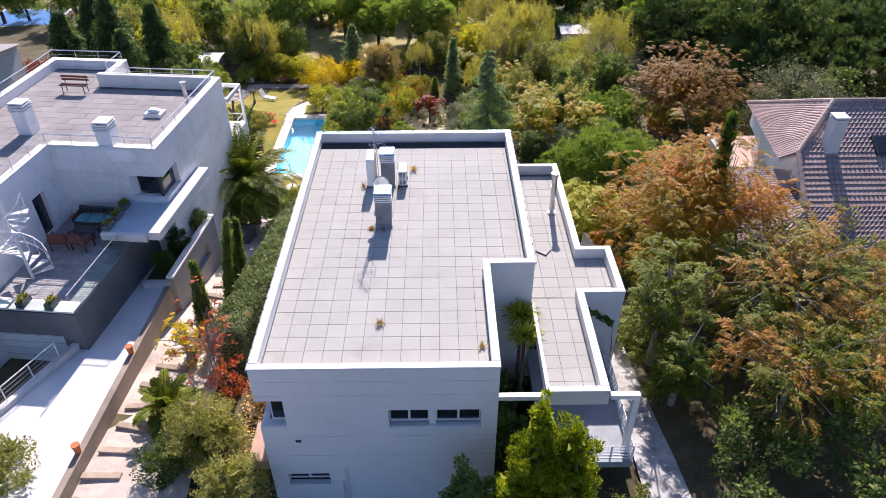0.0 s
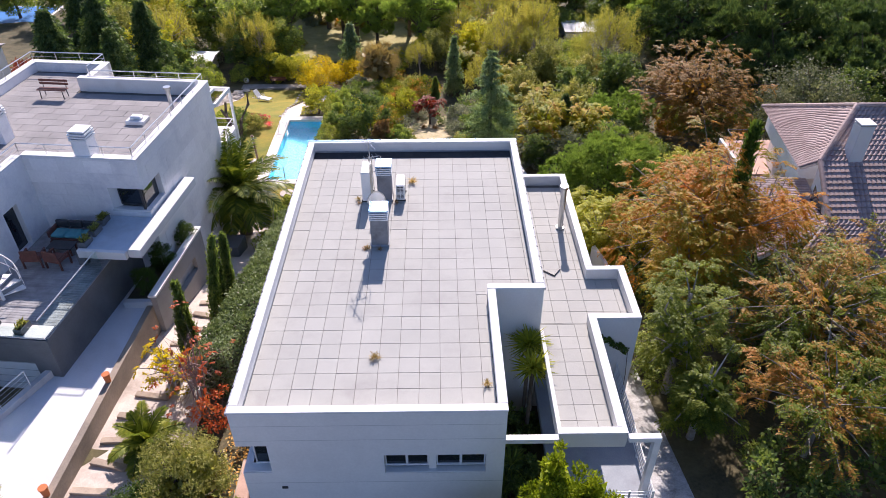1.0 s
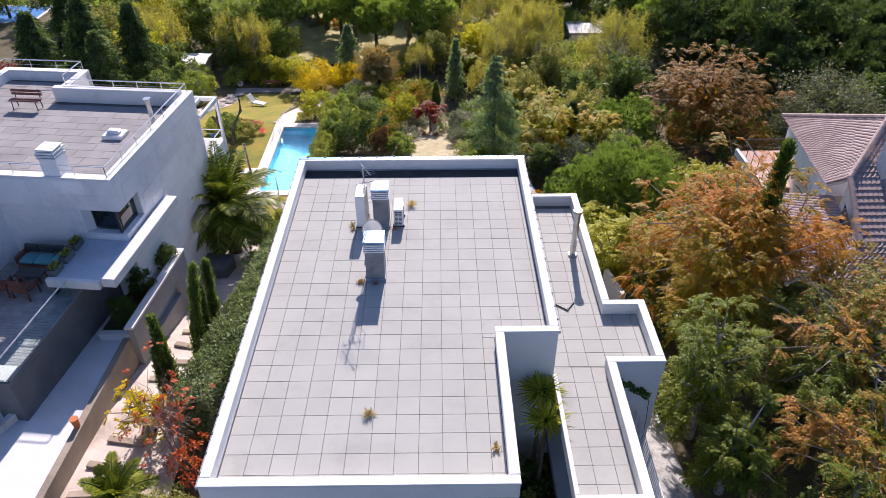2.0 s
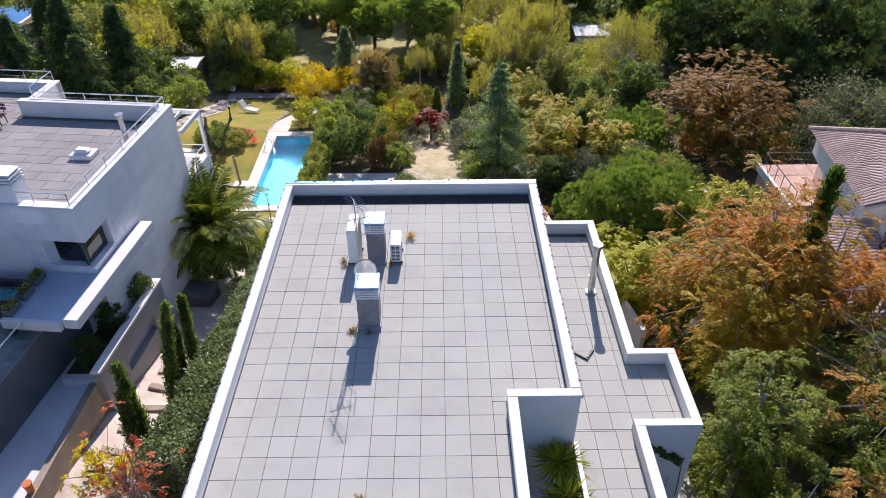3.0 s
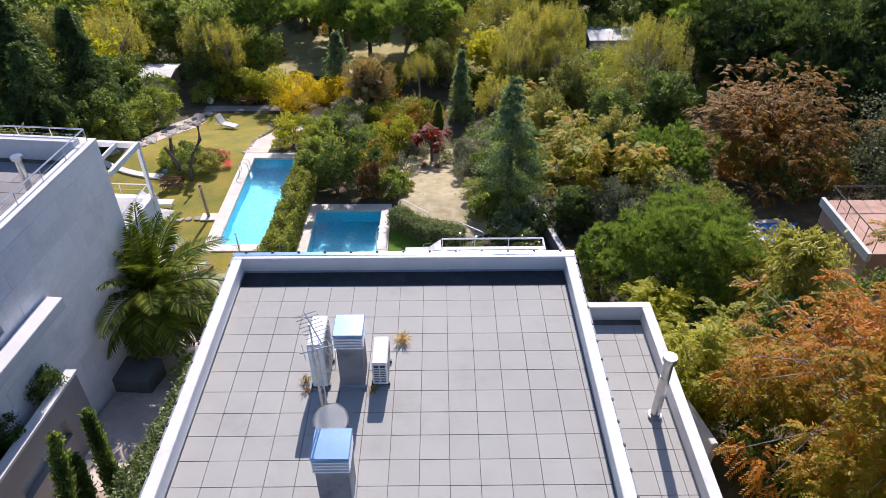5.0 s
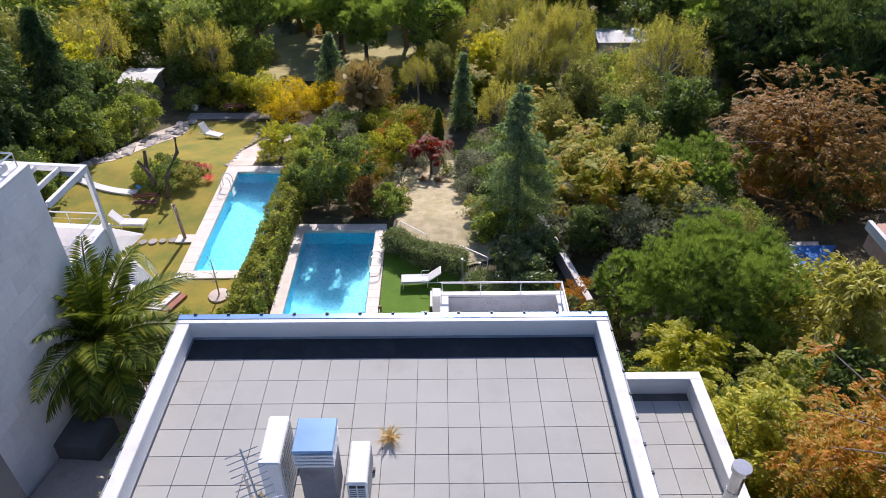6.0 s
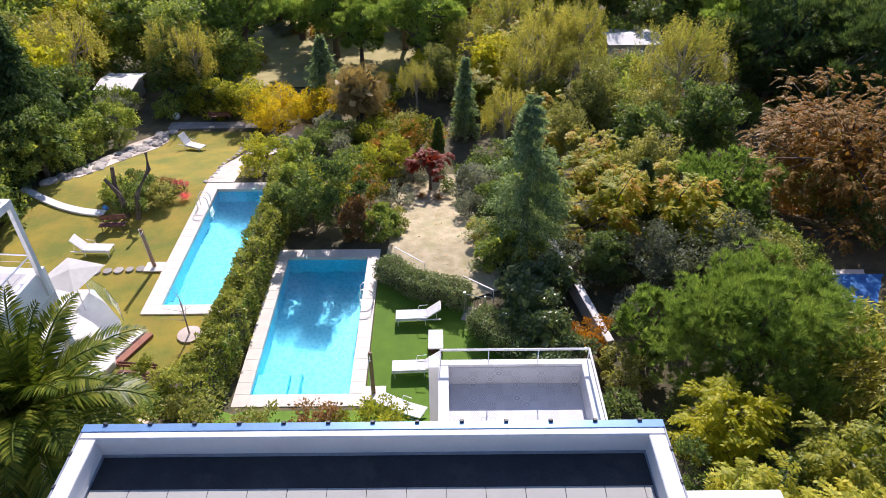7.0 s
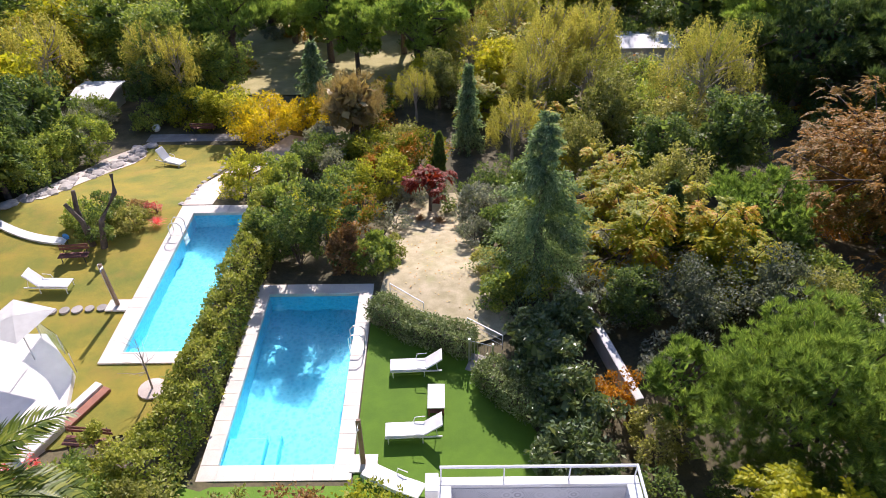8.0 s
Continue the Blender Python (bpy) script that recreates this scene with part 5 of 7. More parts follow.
def pine_tree(x, y, h, r, label, tufts=1300, needles=16, rz=None, mat=None, z=None, nl=0.26, clumps=60, low=-0.25, name="tree", group="", thin=0.12):
    z = ground_z(x, y) if z is None else z
    th = thing(name, label, "tree", group, at=pose(x, y, z))
    rz = rz or r * 0.75
    pts, out, cen = clump_points(clumps, tufts, r, r, rz, h - rz, r * 0.2, 0.6, low)
    ax = unit(out * 0.6 + np.array([0, 0, 0.9]) + rnd_dirs(tufts) * 0.35)
    k = np.repeat(np.arange(tufts), needles)
    d = unit(ax[k] * 0.9 + rnd_dirs(len(k)) * 0.6)
    L = nl * (0.7 + 0.6 * RNG.random(len(k)))
    q = heart(tufts // 2, r, r, rz, h - rz, 0.66, low)
    big = nl * (1.2 + 0.6 * RNG.random(len(q)))
    blades("crown", np.concatenate([pts[k] + d * 0.02, q]), np.concatenate([d, rnd_dirs(len(q))]), np.concatenate([rnd_dirs(len(k)) * 0.8 + np.array([0, 0, 1.0]) + ax[k] * 0.3, rnd_dirs(len(q))]), np.concatenate([L, big]), np.concatenate([L * thin, big * 0.3]), mat or G_PINE, th, 0.05)
    woody("trunk", th, h, 0.03 * h + 0.05, cen[RNG.permutation(len(cen))], 22, BARK)
    return th


def conifer(x, y, h, r, mat, label, tiers=26, per=9, z=None, droop=0.5, spray=14, size=0.26, name="tree", power=0.9):
    """Whorls of hanging boughs round a straight stem, narrowing to the tip."""
    z = ground_z(x, y) if z is None else z
    th = thing(name, label, "tree", at=pose(x, y, z))
    bm = bmesh.new()
    add_tube(bm, [(0, 0, -0.2), (0, 0, h * 0.5), (0, 0, h * 0.98)], [0.018 * h + 0.03, 0.012 * h + 0.02, 0.012], 7)
    B, A = [], []
    for i in range(tiers):
        f = (i + 0.4) / tiers
        zt = h * (0.06 + 0.93 * f)
        R = r * (1 - f) ** power * random.uniform(0.85, 1.15) + 0.06
        for k in range(per):
            a = random.random() * math.tau
            L = R * random.uniform(0.65, 1.2)
            d = np.array([math.cos(a), math.sin(a), 0])
            t = np.linspace(0.12, 1, spray)[:, None]
            line = np.array([0, 0, zt]) + d * L * t + np.array([0, 0, 1]) * (0.18 * L * t - droop * L * t * t)
            for q in range(3):
                B.append(line + RNG.normal(size=line.shape) * 0.05 * (0.4 + R))
                A.append(d * 0.5 + RNG.normal(size=line.shape) * 0.55 - np.array([0, 0, 0.55]))
            if i % 2 == 0 and k < 4:
                add_tube(bm, [tuple(line[0]), tuple(line[spray // 2]), tuple(line[-1])], [0.025, 0.016, 0.005], 4)
    B, A = np.concatenate(B), np.concatenate(A)
    s = size * (0.6 + 0.8 * RNG.random(len(B)))
    blades("crown", B, A, rnd_dirs(len(B)) + np.array([0, 0, 0.6]), s, s * 0.3, mat, th)
    part("trunk", bm, BARK, th)
    return th


def cypress(x, y, h, r, label, lean=(0, 0), n=3500, mat=None, z=None, size=0.2):
    z = ground_z(x, y) if z is None else z
    th = thing("cypress", label, "tree", "alley cypresses", at=pose(x, y, z))
    f = RNG.random(n) ** 0.8
    a = RNG.random(n) * math.tau
    prof = np.minimum(1, f * 5) * (1 - f) ** 0.55 * (1 + 0.25 * np.sin(a * 3 + f * 17)) * (0.75 + 0.3 * RNG.random(n))
    ln = np.array([lean[0], lean[1]])
    p = np.stack([np.cos(a) * prof * r + ln[0] * f * h, np.sin(a) * prof * r + ln[1] * f * h, 0.1 + f * h], 1)
    if n > 4000:
        p += RNG.normal(size=p.shape) * 0.045 * size / 0.1
    A = np.stack([np.cos(a) * 0.35 + lean[0], np.sin(a) * 0.35 + lean[1], np.ones(n)], 1) + RNG.normal(size=(n, 3)) * 0.3
    s = size * (0.6 + 0.8 * RNG.random(n))
    blades("crown", p, A, np.stack([np.cos(a), np.sin(a), 0 * a], 1) + RNG.normal(size=(n, 3)) * 0.4, s, s * 0.4, mat or G_CYP, th)
    part("trunk", tube([(0, 0, -0.2), (lean[0] * h * 0.5, lean[1] * h * 0.5, h * 0.5), (lean[0] * h * 0.9, lean[1] * h * 0.9, h * 0.9)], [0.07, 0.05, 0.01], 6), BARK, th)
    return th


def weeping_tree(x, y, h, r, mat, label, strands=420, per=26, z=None, group=""):
    z = ground_z(x, y) if z is None else z
    th = thing("tree", label, "tree", group, at=pose(x, y, z))
    pts, out, cen = clump_points(60, strands, r, r, h * 0.36, h * 0.66, r * 0.2, 0.45, -0.3)
    B, A = [], []
    hang = (0.6 + 1.3 * RNG.random(strands)) * h * 0.16
    sway = RNG.normal(size=(strands, 3)) * 0.12
    for j in range(per):
        f = j / per
        B.append(pts + sway * f - np.array([0, 0, 1]) * (hang * f)[:, None] + RNG.normal(size=pts.shape) * 0.05)
        A.append(RNG.normal(size=pts.shape) * 0.6 - np.array([0, 0, 0.8]))
    B, A = np.concatenate(B), np.concatenate(A)
    s = 0.14 * (0.6 + 0.8 * RNG.random(len(B)))
    blades("crown", B, A, rnd_dirs(len(B)), s, s * 0.38, mat, th)
    woody("trunk", th, h, 0.16, cen[RNG.permutation(len(cen))], 24, PALEBARK)
    return th


def palm(x, y, trunk_h, r0, frond_n, flen, label, z=None, mat=None, leaflets=46):
    z = ground_z(x, y) if z is None else z
    th = thing("palm_tree", label, "palm", at=pose(x, y, z))
    pts = [(0.03 * math.sin(k), 0.03 * math.cos(k), trunk_h * k / 8 - (0.3 if k == 0 else 0)) for k in range(9)]
    part("trunk", tube(pts, [r0 * (1.1 - 0.12 * (k % 2)) for k in range(9)], 12), BARK, th)
    B, A, N, Ls = [], [], [], []
    for k in range(frond_n):
        f = k / frond_n
        a, el = k * 2.39996, radians(82 - 108 * f + random.uniform(-8, 8))
        d0 = Vector((math.cos(a) * math.cos(el), math.sin(a) * math.cos(el), math.sin(el)))
        L = flen * random.uniform(0.85, 1.1) * (0.75 + 0.25 * math.sin(math.pi * min(1, f + 0.25)))
        line, p, d = [], Vector((0, 0, trunk_h)), d0.copy()
        steps = leaflets
        for s in range(steps + 1):
            line.append(p.copy())
            p = p + d * L / steps
            d = (d + Vector((0, 0, -1.35 / steps * (0.6 + s / steps)))).normalized()
        part("rachis", tube(line[::6] + [line[-1]], [0.028] * len(line[::6]) + [0.006], 4), WOOD if f > 0.93 else bpy.data.materials["palm_leaflet"], th)
        for s in range(3, steps):
            t = (line[s + 1] - line[s]).normalized()
            sd = t.cross(Vector((0, 0, 1)))
            sd = sd.normalized() if sd.length > 0.05 else Vector((1, 0, 0))
            up = sd.cross(t)
            for sg in (-1, 1):
                B.append(line[s])
                A.append(sd * sg * 0.9 + t * 0.75 + up * 0.25 + Vector((random.uniform(-.1, .1), random.uniform(-.1, .1), random.uniform(-.25, .05))))
                N.append(up)
                Ls.append(flen * 0.24 * math.sin(math.pi * (0.12 + 0.84 * s / steps)) + 0.06)
    Ls = np.array(Ls)
    blades("fronds", np.array(B), np.array(A), np.array(N), Ls, 0.05 + 0.05 * Ls, mat or G_PALM, th, 0.05, 0.2)
    return th


def rosette(x, y, z, n, L, mat, label, name="yucca", trunk=0.0, category="plant", width=0.07, flat=0.1):
    th = thing(name, label, category, at=pose(x, y, z))
    a = RNG.random(n) * math.tau
    el = np.arcsin(np.clip(flat + (1 - flat) * RNG.random(n), -1, 1))
    d = np.stack([np.cos(a) * np.cos(el), np.sin(a) * np.cos(el), np.sin(el)], 1)
    base = np.tile([0, 0, trunk], (n, 1)) + RNG.normal(size=(n, 3)) * 0.04
    blades("leaves", base, d, np.tile([0, 0, 1.0], (n, 1)) + RNG.normal(size=(n, 3)) * 0.2, L * (0.6 + 0.5 * RNG.random(n)), width, mat, th, 0.08, 0.2)
    if trunk:
        part("stem", tube([(0, 0, -0.2), (0.02, 0, trunk)], 0.07, 7), BARK, th)
    return th


def shrub(x, y, r, h, mat, label, n=2600, size=0.14, z=None, name="shrub", aspect=0.55, clumps=26, group="", category="shrub"):
    z = ground_z(x, y) if z is None else z
    th = thing(name, label, category, group, at=pose(x, y, z))
    pts, out, cen = clump_points(clumps, n, r, r, h * 0.52, h * 0.5, r * 0.3, 0.45, -0.8)
    pts[:, 2] = np.maximum(pts[:, 2], 0.03 + 0.1 * RNG.random(len(pts)))
    along = unit(rnd_dirs(len(pts)) + out * 0.6 + np.array([0, 0, 0.15]))
    s = size * (0.6 + 0.8 * RNG.random(len(pts)))
    blades("foliage", pts, along, unit(rnd_dirs(len(pts)) + np.array([0, 0, 0.8])), s, s * aspect, mat, th)
    bm = bmesh.new()
    for c in cen[:8]:
        add_tube(bm, [(0, 0, -0.1), (c[0] * 0.4, c[1] * 0.4, c[2] * 0.6), tuple(c)], [0.03, 0.02, 0.006], 4)
    part("stem", bm, BARK, th)
    return th


def hedge(pts, width, h, mat, label, per=900, size=0.1, rough=0.12, z=None, core=G_DARK):
    """A clipped hedge along a line: leaves over an uneven body."""
    th = thing("hedge", label, "hedge")
    B, A, N = [], [], []
    bm = bmesh.new()
    ring = None
    for (x0, y0), (x1, y1) in zip(pts, pts[1:]):
        L = math.hypot(x1 - x0, y1 - y0)
        d = np.array([x1 - x0, y1 - y0]) / L
        s = np.array([-d[1], d[0]])
        n = int(per * L)
        u, a = RNG.random(n) * L, RNG.random(n)
        top = a < 0.5
        w = np.where(top, (RNG.random(n) - 0.5) * width, np.where(RNG.random(n) < 0.5, -1, 1) * width / 2)
        zz = np.where(top, h, RNG.random(n) * h)
        wob = np.array([noise.noise((x0 + d[0] * q * 1.3, y0 + d[1] * q * 1.3, v * 2)) for q, v in zip(u, w)]) * rough * 2
        w, zz = w * (1 + wob * 0.6), zz + np.where(top, wob, 0)
        gx, gy = x0 + d[0] * u + s[0] * w, y0 + d[1] * u + s[1] * w
        gz = np.array([ground_z(p, q) for p, q in zip(gx, gy)]) if z is None else np.full(n, z)
        B.append(np.stack([gx, gy, gz + zz], 1) + RNG.normal(size=(n, 3)) * 0.05)
        ne = int(per * width * 0.6)
        for u0, sg in ((0, -1), (L, 1)):
            we, ze = (RNG.random(ne) - 0.5) * width, RNG.random(ne) * h
            ex, ey = x0 + d[0] * (u0 + sg * 0.12) + s[0] * we, y0 + d[1] * (u0 + sg * 0.12) + s[1] * we
            ez = np.full(ne, (ground_z(x0 + d[0] * u0, y0 + d[1] * u0) if z is None else z))
            B.append(np.stack([ex, ey, ez + ze], 1) + RNG.normal(size=(ne, 3)) * 0.07)
            A.append(rnd_dirs(ne))
            N.append(rnd_dirs(ne) + np.array([d[0] * sg, d[1] * sg, 0.5]))
        o = np.stack([np.where(top, 0, s[0] * np.sign(w)), np.where(top, 0, s[1] * np.sign(w)), np.where(top, 1, 0.2)], 1)
        A.insert(len(A) - 2, rnd_dirs(n) + o * 0.5)
        N.insert(len(N) - 2, o + rnd_dirs(n) * 0.8)
        m = max(2, int(L / 0.8))
        for k in range(m + 1):
            cx, cy = x0 + d[0] * L * k / m, y0 + d[1] * L * k / m
            cz = ground_z(cx, cy) if z is None else z
            q = 0.34 * width
            nr = [bm.verts.new((cx + s[0] * e, cy + s[1] * e, cz + f)) for e, f in ((-q, -0.2), (q, -0.2), (q * 0.9, h - 0.2), (-q * 0.9, h - 0.2))]
            if ring:
                for i in range(4):
                    bm.faces.new((ring[i], ring[(i + 1) % 4], nr[(i + 1) % 4], nr[i]))
            else:
                bm.faces.new(nr[::-1])
            ring = nr
    bm.faces.new(ring)
    B, A, N = np.concatenate(B), np.concatenate(A), np.concatenate(N)
    sz = size * (0.6 + 0.8 * RNG.random(len(B)))
    blades("foliage", B, A, N, sz, sz * 0.6, mat, th)
    part("stem_core", bm, BARK, th)
    return th


def grass_tuft(x, y, z, h, mat, label, n=120, category="plant"):
    return rosette(x, y, z, n, h, mat, label, "grass_tuft", 0, category, 0.02, 0.35)


# --- beside the neighbour's house
palm(-5.7, 20.0, 2.7, 0.36, 52, 3.5, "tall date palm with arching green fronds")
palm(-4.75, 2.6, 0.5, 0.2, 26, 1.5, "young palm beside the sleeper path", mat=G_FEATHER)
for x, y, h, r, lx, ly in ((-4.45, 9.75, 4.6, 0.19, 0.13, 0.12), (-4.3, 10.6, 3.2, 0.16, 0.06, 0.08), (-4.25, 11.8, 4.0, 0.18, 0.07, 0.0), (-4.75, 8.15, 3.7, 0.16, -0.03, 0.0), (-5.0, 7.7, 2.7, 0.19, 0.06, 0.04)):
    cypress(x, y, h, r, "slim dark green cypress leaning over the path", (lx, ly), 5200, G_DARK, None, 0.13)
hedge([(-3.1, 5.6), (-2.85, 10), (-2.6, 15.5), (-2.4, 19)], 1.35, 2.0, G_PRIVET, "long clipped green hedge along the white house", 2300, 0.11)
compound_tree(-3.3, 4.3, 4.6, 1.4, G_CORAL, "slender red-leaved tree with mostly bare pink stems", 62, PINKBARK, 4, 0.2, 0.06, limbs=110, clumps=80, low=-0.9, rz=2.1, llen=0.11, hollow=0.3, r0=0.03, stems=5)
compound_tree(-4.9, 5.6, 2.6, 0.8, G_YELLOW, "thin yellow-leaved sapling beside the path", 60, PALEBARK, 5, 0.25, 0.06, limbs=20, clumps=24, low=-0.6, rz=0.9, llen=0.13)
shrub(-2.5, 3.6, 0.7, 2.0, G_CORAL, "orange-red autumn shrub by the path", 700, 0.11)
for x, y, r in ((-32.5, 48.4, 2.4), (-35.0, 51.0, 2.2)):
    shrub(x, y, r, 3.2, G_RED, "dark red hedge shrub beside the grey-roofed house", 3000, 0.2, group="red shrubs")
shrub(-4.8, 5.8, 0.9, 2.0, G_YELLOW, "small yellow-leaved tree by the path", 700, 0.12)
broad_tree(-2.8, 0.9, 2.2, 1.5, G_OLIVE, "grey-green olive bush beside the path", 14000, 0.1, 80, rz=1.5, aspect=0.3, low=-0.9, stems=3)
broad_tree(-1.5, -1.2, 2.0, 1.2, G_OLIVE, "low grey-green bush by the house", 5000, 0.11, 40, rz=1.1, aspect=0.3, low=-0.9)
broad_tree(-9.8, -1.2, 3.4, 1.7, G_OLIVE, "dark green olive tree beside the ramp", 9000, 0.14, 50, z=5.2, aspect=0.35)
shrub(-4.0, -0.2, 0.8, 1.3, G_BALL, "dark clipped bush beside the path", 4200, 0.08, clumps=50)
shrub(-1.0, 3.2, 0.7, 1.1, G_BROWN, "rusty low shrub by the house", 1200, 0.1)
pb = thing("planter", "rusty box planter with pinkish gravel", "planter", at=pose(-0.85, 1.0, ground_z(-0.85, 1.0)))
part("box", box(-0.4, 0.4, -0.9, 0.9, 0, 0.4, 0.02), SLEEPER, pb)
part("fill", box(-0.34, 0.34, -0.84, 0.84, 0.403, 0.43), PINKTILE, pb)
n = 900
fx, fy = RNG.uniform(-2.2, -0.25, n), RNG.uniform(-1.5, 5, n)
fp = np.stack([fx, fy, np.array([ground_z(a, b) for a, b in zip(fx, fy)]) + 0.02], 1)
tagged(blades("fallen_leaves", fp, rnd_dirs(n) * np.array([1, 1, 0.2]), np.tile([0, 0, 1.0], (n, 1)) + RNG.normal(size=(n, 3)) * 0.2, 0.12, 0.08, G_LITTER, None), "scattered dry leaves on the ground", "leaves", kind="stuff")
for x, y, r in ((-7.35, 10.7, 0.55), (-7.15, 12.4, 0.55), (-6.85, 14.2, 0.6)):
    shrub(x, y, r * 0.9, 1.2, G_BALL, "round clipped dark green bush in the planter", 5200, 0.06, z=6.18, clumps=70, group="planter bushes")
shrub(-3.6, 17.5, 0.8, 1.3, G_MID, "green shrub by the palm", 1500, 0.13)
shrub(-3.4, 19.8, 0.9, 1.5, G_DARK, "dark shrub by the palm", 1800, 0.13)
pk = thing("planter", "square grey stone planter block beside the palm", "planter", at=pose(-5.9, 17.6, ground_z(-5.9, 17.6)))
part("block", box(-0.7, 0.7, -0.6, 0.6, -0.2, 0.75, 0.02, pose(0, 0, 0, 0, 0, -6)), DARKWALL, pk)
# terrace furniture next door
def sofa(m):
    th = thing("sofa", "wooden garden sofa with teal cushions", "sofa", at=m)
    part("base", box(-0.95, 0.95, -0.4, 0.4, 0.15, 0.32, 0.02), WICKER, th)
    for x in (-0.62, 0, 0.62):
        part("seat_cushion", box(x - 0.3, x + 0.3, -0.38, 0.22, 0.323, 0.48, 0.05), TEAL, th)
        part("back_cushion", box(x - 0.3, x + 0.3, 0.2, 0.36, 0.485, 0.85, 0.05), DARK, th)
    for x in (-0.97, 0.97):
        part("armrest", box(x - 0.05, x + 0.05, -0.4, 0.4, 0.325, 0.62, 0.02), WICKER, th)
        for y in (-0.35, 0.35):
            part("leg", box(x - 0.04, x + 0.04, y - 0.04, y + 0.04, 0, 0.148), WICKER, th)


def armchair(m):
    th = thing("armchair", "red-brown wooden terrace armchair", "chair", "terrace armchairs", at=m)
    part("seat", box(-0.34, 0.34, -0.32, 0.32, 0.34, 0.42, 0.02), WICKER, th)
    part("backrest", box(-0.34, 0.34, 0.27, 0.33, 0.423, 0.9, 0.02), WICKER, th)
    for x in (-0.36, 0.36):
        part("armrest", box(x - 0.04, x + 0.04, -0.32, 0.33, 0.58, 0.63, 0.01), WICKER, th)
        for y in (-0.28, 0.28):
            part("leg", box(x - 0.03, x + 0.03, y - 0.03, y + 0.03, 0, 0.578), WICKER, th)


sofa(LHM @ pose(-3.2, -0.9, 8.05))
armchair(LHM @ pose(-4.0, -2.7, 8.05, 0, 0, 190))
armchair(LHM @ pose(-3.0, -2.7, 8.05, 0, 0, 170))
tb = thing("coffee_table", "low glass-topped terrace table", "table", at=LHM @ pose(-3.3, -1.8, 8.05))
part("tabletop", box(-0.55, 0.55, -0.3, 0.3, 0.36, 0.4, 0.01), DARK, tb)
for x in (-0.45, 0.45):
    for y in (-0.22, 0.22):
        part("leg", box(x - 0.03, x + 0.03, y - 0.03, y + 0.03, 0, 0.358), WICKER, tb)
for u, v in ((-1.9, -0.6), (-1.85, -1.4), (-1.85, -2.2), (-2.2, -6.6), (-3.4, -6.6)):
    zz = 8.1 if v < -5 else 8.865
    th = thing("plant_box", "dark planter box with a small green plant", "planter", "terrace planters", at=LHM @ pose(u, v, zz))
    part("box", box(-0.16, 0.16, -0.3, 0.3, 0, 0.26, 0.01), DARKWALL, th)
    part("soil", box(-0.13, 0.13, -0.27, 0.27, 0.263, 0.27), SOIL, th)
    k = 60
    blades("plant", RNG.uniform(-1, 1, (k, 3)) * np.array([0.1, 0.22, 0]) + np.array([0, 0, 0.27]), rnd_dirs(k) + np.array([0, 0, 0.9]), rnd_dirs(k), 0.22, 0.06, G_OLIVE, th)


def spiral_stair(m, r=0.85, h=3.2, n=15):
    th = thing("spiral_staircase", "white metal spiral staircase on the terrace", "staircase", at=m)
    part("column", tube([(0, 0, 0), (0, 0, h + 0.9)], 0.06, 10), RAILWHITE, th)
    rail = []
    for k in range(n):
        a0, a1, zz = k * 0.42, k * 0.42 + 0.4, (k + 1) * h / n
        part("tread", prism([(0.05 * math.cos(a0), 0.05 * math.sin(a0)), (r * math.cos(a0), r * math.sin(a0)), (r * math.cos(a1), r * math.sin(a1)), (0.05 * math.cos(a1), 0.05 * math.sin(a1))], zz - 0.04, zz), RAILWHITE, th)
        part("baluster", tube([(r * math.cos(a0), r * math.sin(a0), zz), (r * math.cos(a0), r * math.sin(a0), zz + 0.9)], 0.012, 5), RAILWHITE, th)
        rail.append((r * math.cos(a0), r * math.sin(a0), zz + 0.9))
    part("handrail", tube(rail, 0.025, 6), RAILWHITE, th)
    part("mid_rail", tube([(a, b, q - 0.45) for a, b, q in rail], 0.012, 5), RAILWHITE, th)


spiral_stair(LHM @ pose(-4.0, -5.0, 8.05, 0, 0, 40))

# --- beside and in front of the white house
broad_tree(8.3, -2.4, 6.5, 0.85, G_LAUREL, "bright yellow-green conical laurel tree", 17000, 0.11, 110, rz=3.0, low=-0.95, aspect=0.4, z=5.0, hollow=0.25, droop=-0.9, rc=0.26)
broad_tree(9.1, -2.7, 5.9, 0.8, G_LAUREL, "bright yellow-green laurel tree", 14000, 0.11, 90, rz=2.7, low=-0.95, aspect=0.4, z=5.0, hollow=0.25, droop=-0.9, rc=0.26)
broad_tree(7.6, -2.7, 5.0, 0.7, G_LAUREL, "yellow-green laurel tree by the white house", 10000, 0.11, 70, rz=2.3, low=-0.95, aspect=0.4, z=5.0, hollow=0.25, droop=-0.9, rc=0.24)
for x, y, h, r in ((8.25, -2.4, 7.1, 0.3), (9.15, -2.65, 6.5, 0.28)):
    broad_tree(x, y, h, r, G_LAUREL, "pointed yellow-green laurel shoot of the hedge trees", 2600, 0.11, 34, rz=1.3, low=-0.95, aspect=0.4, z=5.0, hollow=0.2, droop=-0.9, rc=0.14)
broad_tree(6.3, -2.6, 3.9, 0.8, G_DARK, "dark green shrub by the white house", 5000, 0.14, 40, rz=1.7, low=-0.95, z=5.3)
shrub(11.6, -2.0, 1.1, 1.9, G_OLIVE, "light green bush below the terrace", 3500, 0.11, z=4.9)
rosette(8.4, 3.85, 5.5, 190, 0.95, G_LIME, "green spiky yucca in the courtyard", trunk=3.8)
rosette(8.4, 2.9, 5.5, 190, 0.9, G_LIME, "green spiky yucca in the courtyard", trunk=3.7)
